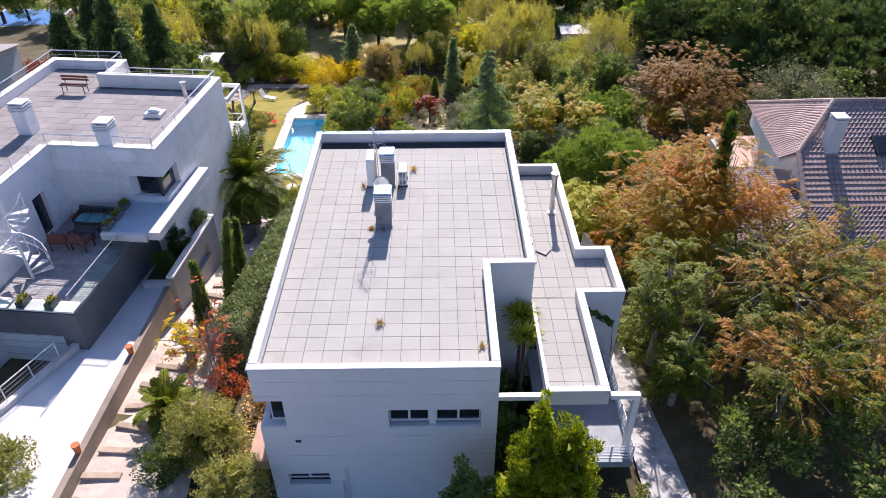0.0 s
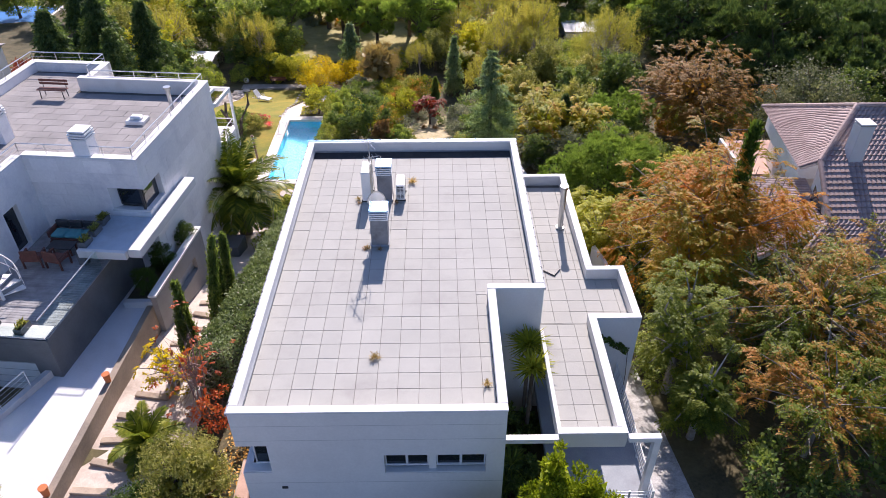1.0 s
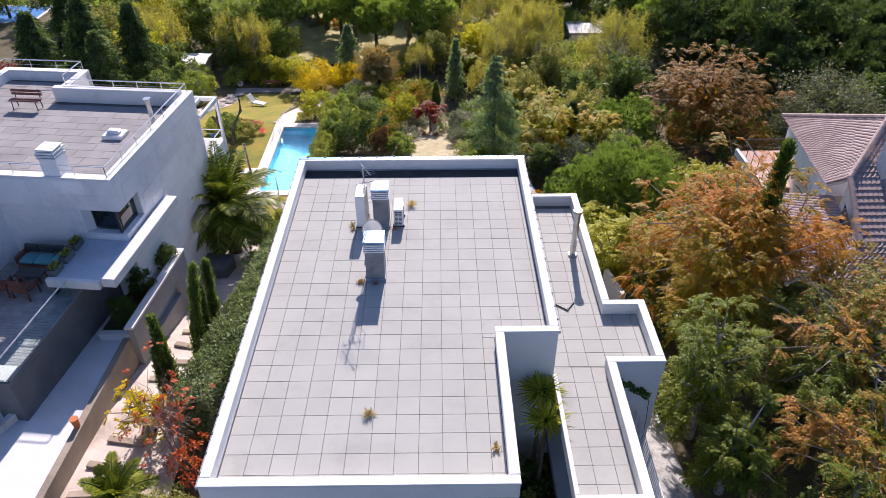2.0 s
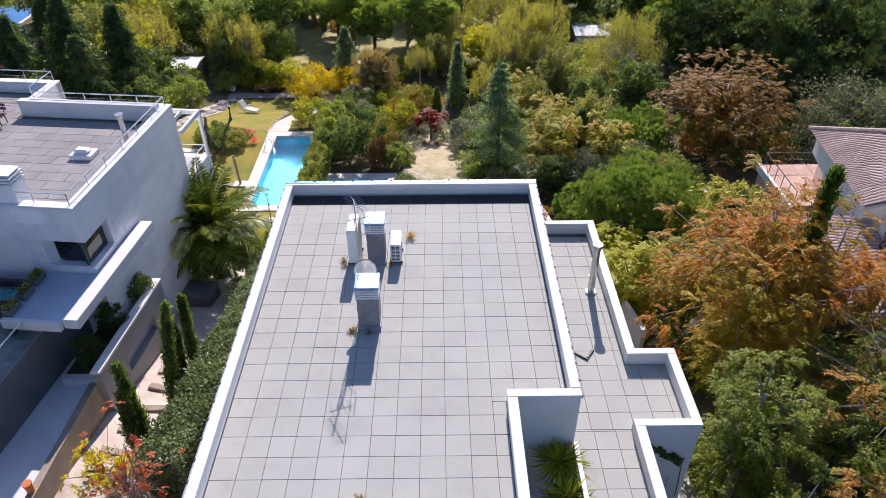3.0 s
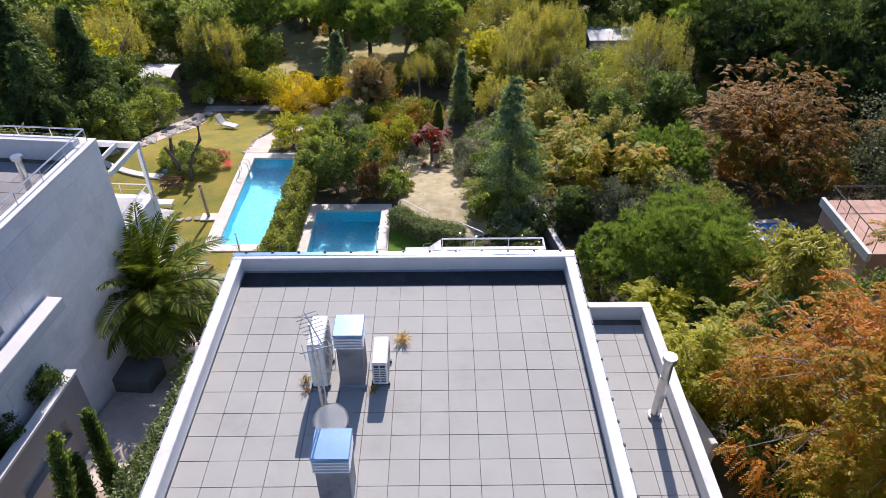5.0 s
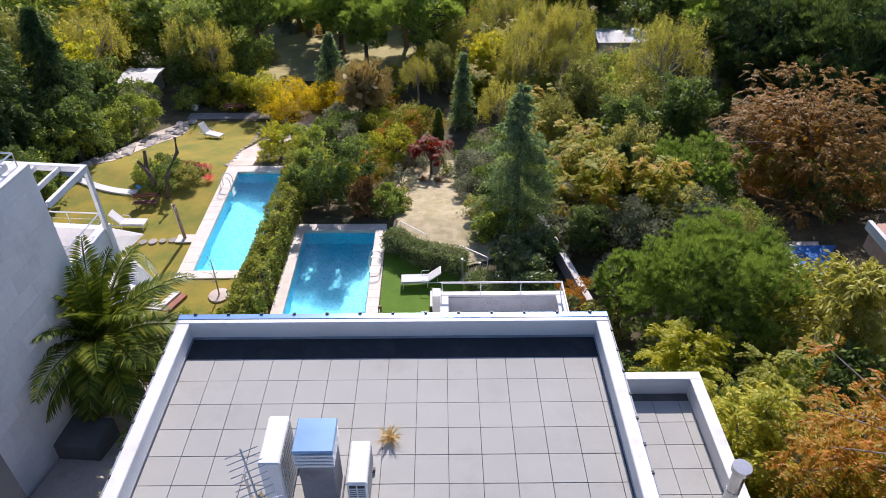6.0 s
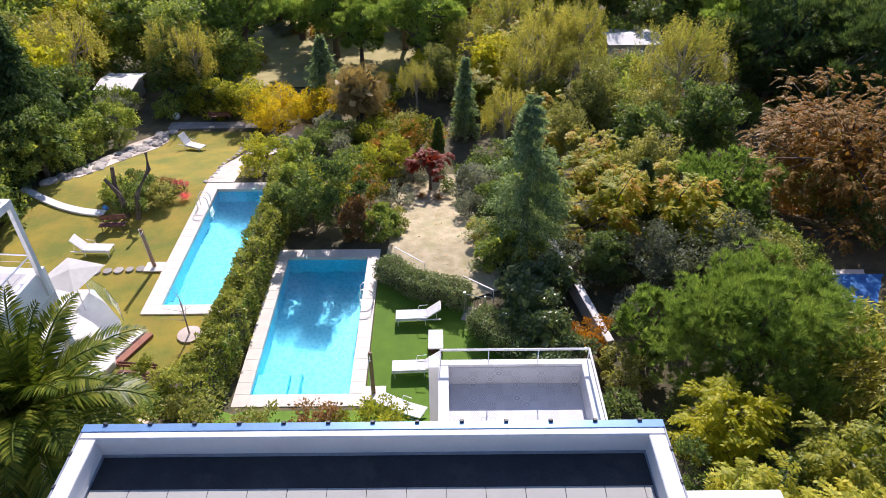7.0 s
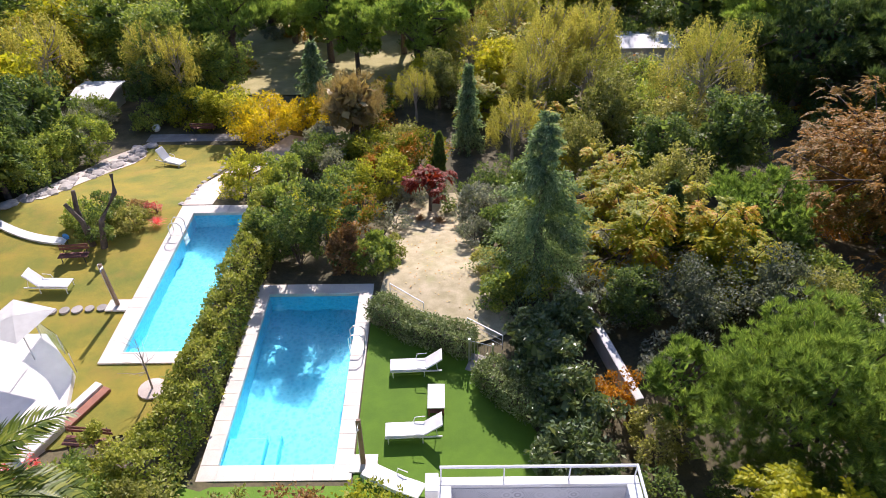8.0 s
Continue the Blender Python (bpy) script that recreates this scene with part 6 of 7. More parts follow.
for x, y in ((7.6, 3.2), (7.7, 1.9), (8.3, 1.0), (7.6, 0.5), (8.4, 3.0)):
    shrub(x, y, 0.55, 1.5, G_DARK, "dark leafy shrub in the courtyard", 1300, 0.16, z=5.5, group="courtyard shrubs")
rosette(7.7, 1.2, 6.0, 130, 0.9, G_MID, "green spiky yucca in the courtyard", trunk=0.5)
for x, y, h, lab in ((3.5, 1.8, 0.3, "dry grass tuft growing between roof pavers"), (4.35, 11.75, 0.42, "dry pinkish weed growing on the roof"), (2.85, 7.25, 0.2, "small dry weeds at the chimney foot"), (2.25, 10.5, 0.2, "small dry weeds beside the roof unit"), (6.75, 0.7, 0.22, "small weeds along the parapet")):
    grass_tuft(x, y, RT, h * 0.8, G_BEIGE, lab, 90, "weed")
vn = thing("climbing_vine", "sparse dark ivy climbing the white wing wall", "vine")
n = 170
f = RNG.random(n)
base = np.stack([10.95 + 1.15 * f + RNG.normal(size=n) * 0.05, np.full(n, 4.835), 8.95 - 0.75 * f - 0.35 * np.abs(np.sin(f * 9)) * RNG.random(n)], 1)
blades("foliage", base, rnd_dirs(n) * np.array([1, 0.3, 1]), np.tile([0, -1.0, 0.2], (n, 1)) + RNG.normal(size=(n, 3)) * 0.3, 0.13, 0.09, G_BALL, vn)
part("stem", tube([(11.0, 4.84, 8.95), (11.5, 4.84, 8.45), (12.1, 4.84, 8.1), (12.2, 4.84, 6.9), (12.25, 4.84, 5.3)], 0.012, 4), BARK, vn)
for x, y in ((2.8, 7.2), (3.3, 7.14), (3.75, 10.2), (2.3, 10.2)):
    grass_tuft(x, y, RT, 0.14, G_BROWN, "low dry weeds at the foot of a roof unit", 60, "weed")
# rust-coloured trees at the side
compound_tree(17.2, 11.6, 8.1, 3.4, G_ORANGE, "large rust-orange tree with feathered leaves", 1500, rz=3.1, clumps=150, low=-0.6, hollow=0.3, limbs=120, llen=0.13, lw=0.05, r0=0.11, flen=0.55)
compound_tree(15.7, 9.6, 5.8, 1.7, G_GOLDRUST, "golden-rust tree with feathered leaves beside the wing", 800, rz=2.7, clumps=90, low=-0.6, hollow=0.3, limbs=60, llen=0.13, lw=0.05, r0=0.11)
compound_tree(19.2, 6.2, 6.0, 3.0, G_RUSTY, "brown-green tree with feathered leaves", 900, rz=2.8, clumps=150, low=-0.5, hollow=0.3, limbs=110, llen=0.13, lw=0.05, r0=0.11)
compound_tree(23.4, 4.6, 5.6, 3.0, G_RUSTY, "broad autumn tree turning brown", 800, rz=2.6, clumps=130, low=-0.4, hollow=0.3, limbs=100, llen=0.13, lw=0.05, r0=0.11)
compound_tree(18.0, 2.2, 4.4, 2.2, G_RUSTY, "small rust-coloured tree by the path", 460, rz=1.6, clumps=80, low=-0.2, hollow=0.35, limbs=70, llen=0.13, lw=0.05, r0=0.11)
compound_tree(14.1, 5.4, 6.0, 1.35, G_FEATHER, "feathery green tree beside the wing", 850, rz=2.9, clumps=90, low=-0.9, flen=0.42, lw=0.035, llen=0.12, hollow=0.3)
compound_tree(14.3, 3.0, 4.4, 1.0, G_FEATHER, "feathery green shrub tree beside the path", 650, rz=2.1, clumps=60, low=-0.9, flen=0.4, lw=0.035, llen=0.12, hollow=0.3)
compound_tree(15.4, 14.0, 4.2, 1.6, G_GOLDRUST, "orange tree with feathered leaves", 600, rz=2.0, clumps=100, low=-0.5, hollow=0.3, limbs=60, llen=0.13, lw=0.05, r0=0.11)
compound_tree(19.4, 13.6, 6.2, 2.1, G_ORANGE, "sparse orange tree showing its grey branches", 260, rz=2.4, clumps=90, low=-0.5, hollow=0.3, limbs=90, llen=0.12, lw=0.05)
compound_tree(21.6, 8.2, 5.2, 2.4, G_RUSTY, "brown-green tree before the tiled house", 620, rz=2.3, clumps=90, hollow=0.3, limbs=70, llen=0.13, lw=0.05, r0=0.11)
cypress(17.75, 11.5, 9.1, 0.34, "dark ragged slim cypress among rust-coloured trees", (0.0, 0), 5000)
broad_tree(26.5, 6.0, 4.6, 2.8, G_LIME, "yellow-green tree before the tiled house", 9000, 0.16, 70, low=-0.8)
compound_tree(13.9, 21.0, 2.6, 1.0, G_LIMEY, "yellow-green feathery shrub behind the wing", 260, rz=1.2, clumps=30, low=-0.8)
compound_tree(16.4, 19.2, 2.2, 1.0, G_LIME, "lime green feathery tree", 240, rz=1.0, clumps=46, low=-0.8)
compound_tree(12.8, 17.2, 2.9, 0.9, G_LIME, "lime green feathery shrub by the wing", 260, rz=1.3, clumps=30, low=-0.9)
compound_tree(13.6, 15.6, 3.6, 1.2, G_LIME, "yellow-green feathery shrub by the wing", 450, rz=2.0, clumps=30, low=-0.9)
conifer(19.9, 22.3, 5.4, 3.8, G_GOLD, "golden-yellow spreading conifer below the terrace", 13, 9, droop=0.1, size=0.3, z=0.9, power=0.4, spray=30)
pine_tree(16.1, 24.6, 6.3, 2.9, "rounded bright green stone pine", 4200, 30, rz=2.8, z=0.0, clumps=170, low=-0.7, nl=0.24, thin=0.07)
pine_tree(13.2, 26.8, 3.6, 1.2, "small young green pine by the wall", 420, 26, rz=1.7, low=-0.9, z=0.0)
pine_tree(19.6, 37.5, 5.2, 2.6, "rounded green pine behind", 1500, 22, rz=2.4, z=-1.8, low=-0.6)
compound_tree(25.9, 38.6, 7.4, 4.6, G_BRONZE, "broad bronze-brown autumn tree with feathered leaves", 2300, BARK, rz=3.9, low=-0.6, z=-1.2, clumps=230, hollow=0.35, limbs=70, llen=0.15, lw=0.06, r0=0.15, flen=0.55)
broad_tree(34.0, 36.0, 7.0, 4.0, G_SMOKE, "dark grey-green tree behind the terrace", 16000, 0.15, 120, z=-1.5, low=-0.6)

# --- the gardens
hedge([(-3.2, 41), (-3.0, 36), (-3.15, 30), (-3.3, 26.5), (-3.7, 23.5)], 1.05, 1.75, G_HEDGE, "tall overgrown hedge between the two pools", 1800, 0.12, 0.25)
shrub(-4.8, 25.0, 1.3, 1.7, G_HEDGE, "bushy end of the hedge", 4200, 0.12)
shrub(-5.3, 22.8, 1.3, 1.5, G_MID, "green leafy bush beside the hedge", 3600, 0.12)
shrub(-3.0, 21.8, 1.4, 1.6, G_OLIVE, "green bush by the lawn corner", 3800, 0.12)
shrub(-0.8, 21.6, 1.2, 1.1, G_OLIVE, "low green bush behind the house", 2600, 0.12)
shrub(1.2, 21.7, 1.2, 1.1, G_BROWN, "brownish low bush behind the house", 2600, 0.12)
shrub(3.1, 21.9, 1.1, 1.3, G_LIME, "yellow-green bush behind the house", 2600, 0.12)
hedge([(2.75, 32.4), (4.2, 31.2), (6.3, 30.4)], 0.95, 0.95, G_PRIVET, "low clipped hedge along the turf", 2200, 0.09)
hedge([(6.9, 28.9), (7.7, 27.9), (8.6, 27.2)], 1.0, 0.95, G_PRIVET, "low clipped hedge beside the gate", 2200, 0.09)
for x, y, r, h in ((9.1, 28.6, 1.2, 2.3), (9.6, 26.6, 1.3, 2.4), (9.3, 24.4, 1.3, 2.6), (8.9, 30.4, 1.1, 1.8), (10.2, 31.0, 1.0, 2.0)):
    broad_tree(x, y, h, r, G_GLOSS, "glossy-leaved magnolia shrub beside the turf", 4500, 0.17, 40, rz=h * 0.5, low=-0.9, aspect=0.5, name="shrub", category="shrub", group="magnolias")
shrub(11.3, 27.6, 0.8, 1.5, leaf("orange_leaf", ((0.0, (0.17, 0.10, 0.02)), (0.5, (0.38, 0.18, 0.03)), (1.0, (0.5, 0.30, 0.07))), 0.45), "vivid orange autumn shrub by the wall", 1800, 0.1)
shrub(12.2, 25.6, 1.0, 1.8, G_OLIVE, "pale green shrub by the wall", 2400, 0.12)
conifer(9.3, 34.4, 8.4, 2.6, G_BLUE, "tall blue-green cedar with drooping boughs", 17, 9, droop=0.3, z=-0.2, size=0.17, power=0.8, spray=60)
conifer(7.0, 51.0, 5.7, 1.1, G_BLUE, "slim blue-green spruce in the garden", 26, 8, droop=0.6, size=0.24)
cypress(15.2, 51.6, 4.4, 0.55, "dark columnar cypress in the wood")
cypress(5.2, 46.5, 3.0, 0.4, "dark small columnar conifer", mat=G_DARK)
compound_tree(4.7, 42.9, 2.6, 1.05, G_RED, "small red-leaved tree on a thin trunk", 150, BARK, 7, 0.3, 0.07, rz=0.8, limbs=14, clumps=24, llen=0.16)
for x, y, r, h, m, lab in ((-2.4, 37.0, 1.2, 2.6, G_DARK, "dark green bush behind the pool"), (-1.1, 36.2, 1.1, 3.9, G_DARK, "tall dark green bush behind the pool"), (0.3, 36.4, 1.3, 4.3, G_DARK, "tall green bush behind the pool"), (-0.6, 38.2, 1.3, 3.2, G_LIME, "light green bush behind the pool"), (-2.2, 40.0, 1.3, 2.8, G_MID, "green bush by the pool end"), (1.2, 35.6, 0.8, 2.0, G_BROWN, "red-brown bush by the pool"), (2.3, 35.9, 1.0, 1.6, G_MID, "low green bush by the pool"), (0.8, 40.4, 1.4, 2.4, G_RUSTY, "brownish spreading bush by the sand"), (-4.9, 42.4, 1.3, 2.4, G_LIME, "bright green bush at the pool end"), (-3.4, 43.8, 1.2, 2.6, G_MID, "green bush by the path"), (2.0, 44.6, 1.5, 2.6, G_LIME, "yellow-green bush in the garden"), (4.0, 47.5, 1.6, 2.6, G_RUSTY, "brownish autumn bush in the garden"), (7.4, 41.0, 1.2, 2.0, G_GREY, "grey-green bush under the cedar"), (8.2, 38.6, 1.2, 1.8, G_DARK, "dark bush under the cedar"), (8.0, 33.8, 1.0, 1.5, G_MID, "bush under the cedar"), (8.6, 44, 1.6, 2.4, G_DARK, "dark bush behind the cedar")):
    shrub(x, y, r, h, m, lab, 4200, 0.15, clumps=34)
shrub(-6.0, 52.6, 2.3, 2.6, G_YELLOW, "bright yellow forsythia-like bush", 7500, 0.16, clumps=40)
shrub(-19.0, 55.8, 1.5, 1.5, G_MID, "green shrub before the shed", 3600, 0.15)
for x, y, r, h in ((-10.6, 54.9, 1.4, 2.5), (-12.4, 55.6, 1.4, 2.3)):
    shrub(x, y, r, h, G_LIME, "tall yellow-green bush by the lawn end", 4200, 0.15, group="lawn end bushes")
shrub(-8.6, 54.0, 1.8, 2.4, G_LIME, "yellow-green bush by the lawn end", 4200, 0.16)
shrub(-3.6, 54.5, 1.6, 1.8, G_YELLOW, "yellow bush by the path", 3400, 0.16)
broad_tree(-0.4, 52.4, 4.4, 1.9, G_BEIGE, "straw-coloured twiggy tamarisk by the clearing", 9000, 0.28, 50, rz=1.9, low=-0.7, aspect=0.08, droop=-0.9, stems=4)
conifer(-3.5, 57.5, 5.2, 1.5, G_BLUE, "grey-green young pine by the clearing", 18, 8, droop=0.1, size=0.3)
shrub(-1.2, 47.6, 1.2, 1.6, G_GREY, "silvery grey shrub by the path", 2600, 0.12)
for x, y, r, h, m in ((-1.4, 49.2, 1.3, 1.9, G_MID), (-2.9, 47.6, 1.2, 1.8, G_DARK), (0.6, 49.6, 1.3, 1.8, G_LIME), (1.6, 47.6, 1.2, 1.7, G_RUSTY), (-0.2, 45.4, 1.2, 1.7, G_MID), (2.8, 50.4, 1.4, 2.0, G_OLIVE), (-2.4, 51.0, 1.1, 1.5, G_GREY)):
    shrub(x, y, r, h, m, "rounded garden bush between path and sand", 3600, 0.14, clumps=34, group="garden bushes")
# cactus-like euphorbia bed on the lawn
for x, y, r, h, m in ((-10.8, 38.2, 1.0, 1.3, G_DARK), (-12.0, 39.3, 0.9, 1.2, G_MID), (-9.6, 39.0, 0.8, 1.0, G_OLIVE), (-11.2, 40.2, 0.9, 1.2, G_DARK)):
    shrub(x, y, r, h, m, "green shrub in the lawn bed", 2000, 0.13)
for pts in ([(-11.0, 37.6, -0.1), (-11.15, 37.7, 1.2), (-11.7, 37.8, 2.1)], [(-11.3, 38.2, -0.1), (-11.5, 38.2, 1.5), (-11.4, 38.3, 2.5)], [(-10.4, 37.4, -0.1), (-10.2, 37.6, 1.3), (-9.7, 38.6, 2.2), (-9.75, 38.9, 3.0)]):
    th = thing("cut_tree", "dark pruned tree stem standing on the lawn", "tree", at=pose(*pts[0]))
    o = Vector(pts[0])
    part("stem", tube([Vector(p) - o for p in pts], [0.16] + [0.12] * (len(pts) - 2) + [0.09], 8), BARK, th)
grass_tuft(-8.5, 39.2, 0, 0.6, G_PINK, "red flowering bush at the pool corner", 160)
for k in range(5):
    shrub(-8.9 - 0.35 * k, 40.4 + 0.1 * k, 0.3, 0.5, G_PINK if k < 2 else G_BROWN, "low red flowering plant in the lawn", 260, 0.08)
shrub(-7.9, 24.6, 0.6, 0.9, G_PINK, "pink flowering bush by the patio", 1500, 0.07)
shrub(-7.4, 23.4, 0.5, 0.7, G_PINK, "red flowering bush by the patio", 1000, 0.07)
for x, y in ((4.2, 41.5), (5.2, 41.2)):
    grass_tuft(x, y, ground_z(x, y), 0.5, G_BROWN, "brown dried grass tuft on sand", 220)
n = 260
fx, fy = RNG.uniform(2.7, 7.2, n), RNG.uniform(32.5, 45, n)
fp = np.stack([fx, fy, np.array([ground_z(a, b) for a, b in zip(fx, fy)]) + 0.05], 1)
tagged(blades("fallen_leaves", fp, rnd_dirs(n) * np.array([1, 1, 0.2]), np.tile([0, 0, 1.0], (n, 1)) + RNG.normal(size=(n, 3)) * 0.25, 0.1, 0.06, G_LITTER, None), "dry leaves and tufts on the sand", "leaves", kind="stuff")
for x, y, r, h, m in ((7.5, 33.2, 0.8, 1.0, G_MID), (7.3, 35.4, 0.8, 1.1, G_OLIVE), (6.9, 38.4, 0.9, 1.2, G_GREY), (3.0, 37.2, 0.7, 0.9, G_OLIVE), (2.9, 40.5, 0.9, 1.2, G_GREY), (6.4, 43.2, 1.2, 1.3, G_DARK), (3.6, 44.0, 1.0, 1.1, G_GREY)):
    shrub(x, y, r, h, m, "low shrub at the edge of the sand", 1500, 0.12, group="sand edge shrubs")
for x, y, r, h in ((-17.3, 46.8, 1.6, 3.4), (-16.6, 49.6, 1.5, 3.0), (-17.6, 44.0, 1.7, 3.6), (-18.3, 41.2, 1.7, 3.2)):
    shrub(x, y, r, h, G_MID, "tall ivy-clad shrub beside the lawn", 6500, 0.15, clumps=46, group="lawn border shrubs")
# bare young trees on the lawn and the alley
for x, y, h in ((-5.2, 28.6, 2.6), (-3.6, 18.6, 2.4)):
    th = thing("sapling", "leafless young tree with thin branches", "tree", at=pose(x, y, ground_z(x, y)))
    part("trunk", tube([(0, 0, -0.1), (0.03, 0, h * 0.5), (0, 0.05, h)], [0.04, 0.025, 0.006], 6), PALEBARK, th)
    for k in range(16):
        a, z0 = random.random() * math.tau, h * random.uniform(0.25, 0.85)
        L = 0.8 * (1 - z0 / h) + 0.35
        part("branch", tube([(0, 0, z0), (L * 0.5 * math.cos(a), L * 0.5 * math.sin(a), z0 + L * 0.35), (L * math.cos(a + 0.2), L * math.sin(a + 0.2), z0 + L * 0.85)], [0.012, 0.008, 0.003], 4), PALEBARK, th)
tagged(part("tree_bed", tube([(0, 0, -0.05), (0, 0, 0.06)], 0.5, 14), PATHM), "round gravel bed at the sapling's foot", "bed").matrix_world = pose(-5.2, 28.6, 0.0)


def rock(x, y, s, z=None):
    bm = bmesh.new()
    bmesh.ops.create_icosphere(bm, subdivisions=2, radius=s)
    o = Vector((x * 3.1, y * 1.7, s))
    for v in bm.verts:
        v.co *= 1 + 0.35 * noise.noise(v.co * (1.5 / s) + o)
        v.co.z *= 0.36
    ob = tagged(part("rock", bm, ROCK), "pale rounded rock at the lawn edge", "rock", "edging rocks")
    ob.matrix_world = pose(x, y, (ground_z(x, y) if z is None else z) + s * 0.2, 0, 0, x * 50)


for k in range(60):
    f = k / 59
    rock(-16.6 + 2.7 * f + random.uniform(-0.6, 0.6), 41.0 + 10.5 * f, random.uniform(0.12, 0.4))
for k in range(14):
    rock(-7.95 + 0.1 * math.sin(k), 41.2 + 0.75 * k, 0.14)
# stepping stones
for k in range(9):
    x = -12.3 + 0.5 * k
    st = tagged(part("stepping_stone", tube([(0, 0, -0.05), (0, 0, 0.03)], 0.19 + 0.02 * (k % 3), 10), ROCK), "round pale stepping stone in the lawn", "stepping stone", "stepping stones")
    st.matrix_world = pose(x, 32.75 + 0.05 * k, 0.0, 0, 0, 40 * k)
# curved pale edging on the lawn
bm = bmesh.new()
arc = [(-17.9 + 0.62 * k, 40.2 - 2.6 * math.sin(min(1.0, k / 9) * 1.5), 0) for k in range(10)]
for (x0, y0, _), (x1, y1, _) in zip(arc, arc[1:]):
    q = [bm.verts.new(c) for c in ((x0, y0, -0.2), (x1, y1, -0.2), (x1, y1 + 0.5, -0.2), (x0, y0 + 0.5, -0.2), (x0, y0, 0.03), (x1, y1, 0.03), (x1, y1 + 0.5, 0.03), (x0, y0 + 0.5, 0.03))]
    for i in ((4, 5, 6, 7), (0, 1, 5, 4), (2, 3, 7, 6), (0, 3, 2, 1)):
        bm.faces.new([q[j] for j in i])
tagged(part("edging", bm, WHITE), "curved pale stone edging in the lawn", "edging", kind="structure")


def lounger(x, y, rz, label, back=38, z=None):
    z = ground_z(x, y) if z is None else z
    th = thing("sun_lounger", label, "sun lounger", "sun loungers", at=pose(x, y, z + 0.005, 0, 0, rz))
    for s in (-0.3, 0.3):
        part("frame_rail", box(-0.95, 0.95, s - 0.025, s + 0.025, 0.28, 0.33, 0.008), RAILWHITE, th)
        for u in (-0.85, 0.3):
            part("leg", tube([(u, s, 0), (u, s, 0.28)], 0.022, 6), RAILWHITE, th)
    part("mattress", box(-0.95, 0.35, -0.3, 0.3, 0.332, 0.39, 0.02), FABRIC, th)
    part("backrest", box(0, 0.78, -0.3, 0.3, 0, 0.055, 0.02, pose(0.36, 0, 0.34, 0, -back, 0)), FABRIC, th)
    for s in (-0.26, 0.26):
        part("back_strut", tube([(0.78, s, 0.3), (0.36 + 0.5 * math.cos(radians(back)), s, 0.34 + 0.5 * math.sin(radians(back)))], 0.014, 5), RAILWHITE, th)
    for s in (-0.36, 0.36):
        part("armrest", tube([(0.0, s, 0.33), (0.05, s, 0.52), (0.4, s, 0.55)], 0.016, 5), RAILWHITE, th)


lounger(4.35, 29.35, 2, "white sun lounger on artificial turf")
lounger(4.35, 26.4, 2, "white sun lounger on artificial turf")
lounger(3.7, 24.45, -28, "white sun lounger set askew on the turf", 10)
lounger(-11.5, 34.4, 178, "white sun lounger on the lawn", 50)
lounger(-11.2, 48.6, 155, "white sun lounger far down the lawn", 55)
st = thing("side_table", "white topped side table between the loungers", "table", at=pose(5.1, 27.75, 0))
part("tabletop", box(-0.3, 0.3, -0.55, 0.55, 0.42, 0.47, 0.01), FABRIC, st)
for x in (-0.25, 0.25):
    for y in (-0.48, 0.48):
        part("leg", box(x - 0.025, x + 0.025, y - 0.025, y + 0.025, 0, 0.418), WICKER, st)
part("shelf", box(-0.25, 0.25, -0.48, 0.48, 0.12, 0.15), WICKER, st)


def shower(x, y, lean):
    th = thing("garden_shower", "wooden garden shower post on a stone base", "shower", "garden showers", at=pose(x, y, 0.005))
    part("base", box(-0.45, 0.45, -0.35, 0.35, -0.03, 0.05, 0.01), TRAVERT, th)
    part("post", box(-0.07, 0.07, -0.05, 0.05, 0.053, 2.2, 0.01, pose(0, 0, 0, 0, lean, 0)), WOOD, th)
    part("side_strip", box(-0.09, -0.073, -0.05, 0.05, 0.053, 2.2, 0.004, pose(0, 0, 0, 0, lean, 0)), RAILWHITE, th)
    part("shower_head", tube([(0, -0.05, 2.1), (0, -0.3, 2.15), (0, -0.3, 2.08)], [0.012, 0.012, 0.05], 8), STEEL, th)


shower(2.75, 25.3, 0)
shower(-8.15, 33.2, -3)
# patio next door with steps, glass screen, umbrella
pt = thing("patio", "white tiled patio with brick-edged steps", "patio", kind="structure")
part("slab", prism([(-12.5, 23.5), (-8.6, 24.4), (-7.6, 26.8), (-8.3, 29.3), (-10.2, 31.3), (-13.5, 31.3)], -0.2, 0.28, 0.02), PATIO, pt)
part("step", box(-0.95, 0.95, -0.16, 0.16, -0.1, 0.2, 0.01, pose(-7.55, 27.9, 0, 0, 0, 66)), PATIO, pt)
part("step", box(-0.95, 0.95, -0.16, 0.16, -0.1, 0.12, 0.01, pose(-7.22, 27.75, 0, 0, 0, 66)), surf("brick_red", (0.36, 0.16, 0.1), (0.28, 0.12, 0.08), 3, 30, 0.85, 0.2), pt)
gs = thing("glass_screen", "clear glass patio screen with steel posts", "screen")
for a, b in (((-10.3, 31.1), (-9.0, 30.2)), ((-8.95, 30.15), (-8.1, 29.2))):
    part("pane", wall(a, b, 0.33, 1.25, 0.012), GLASS, gs)
    part("post", tube([(*a, 0.28), (*a, 1.28)], 0.02, 6), STEEL, gs)
part("post", tube([(-8.1, 29.2, 0.28), (-8.1, 29.2, 1.28)], 0.02, 6), STEEL, gs)
sp = thing("garden_ornament", "small blue wind spinner on a thin stick", "ornament", at=pose(-11.7, 36.9, ground_z(-11.7, 36.9)))
part("stick", tube([(0, 0, 0), (0.05, 0, 1.0)], 0.012, 5), DARK, sp)
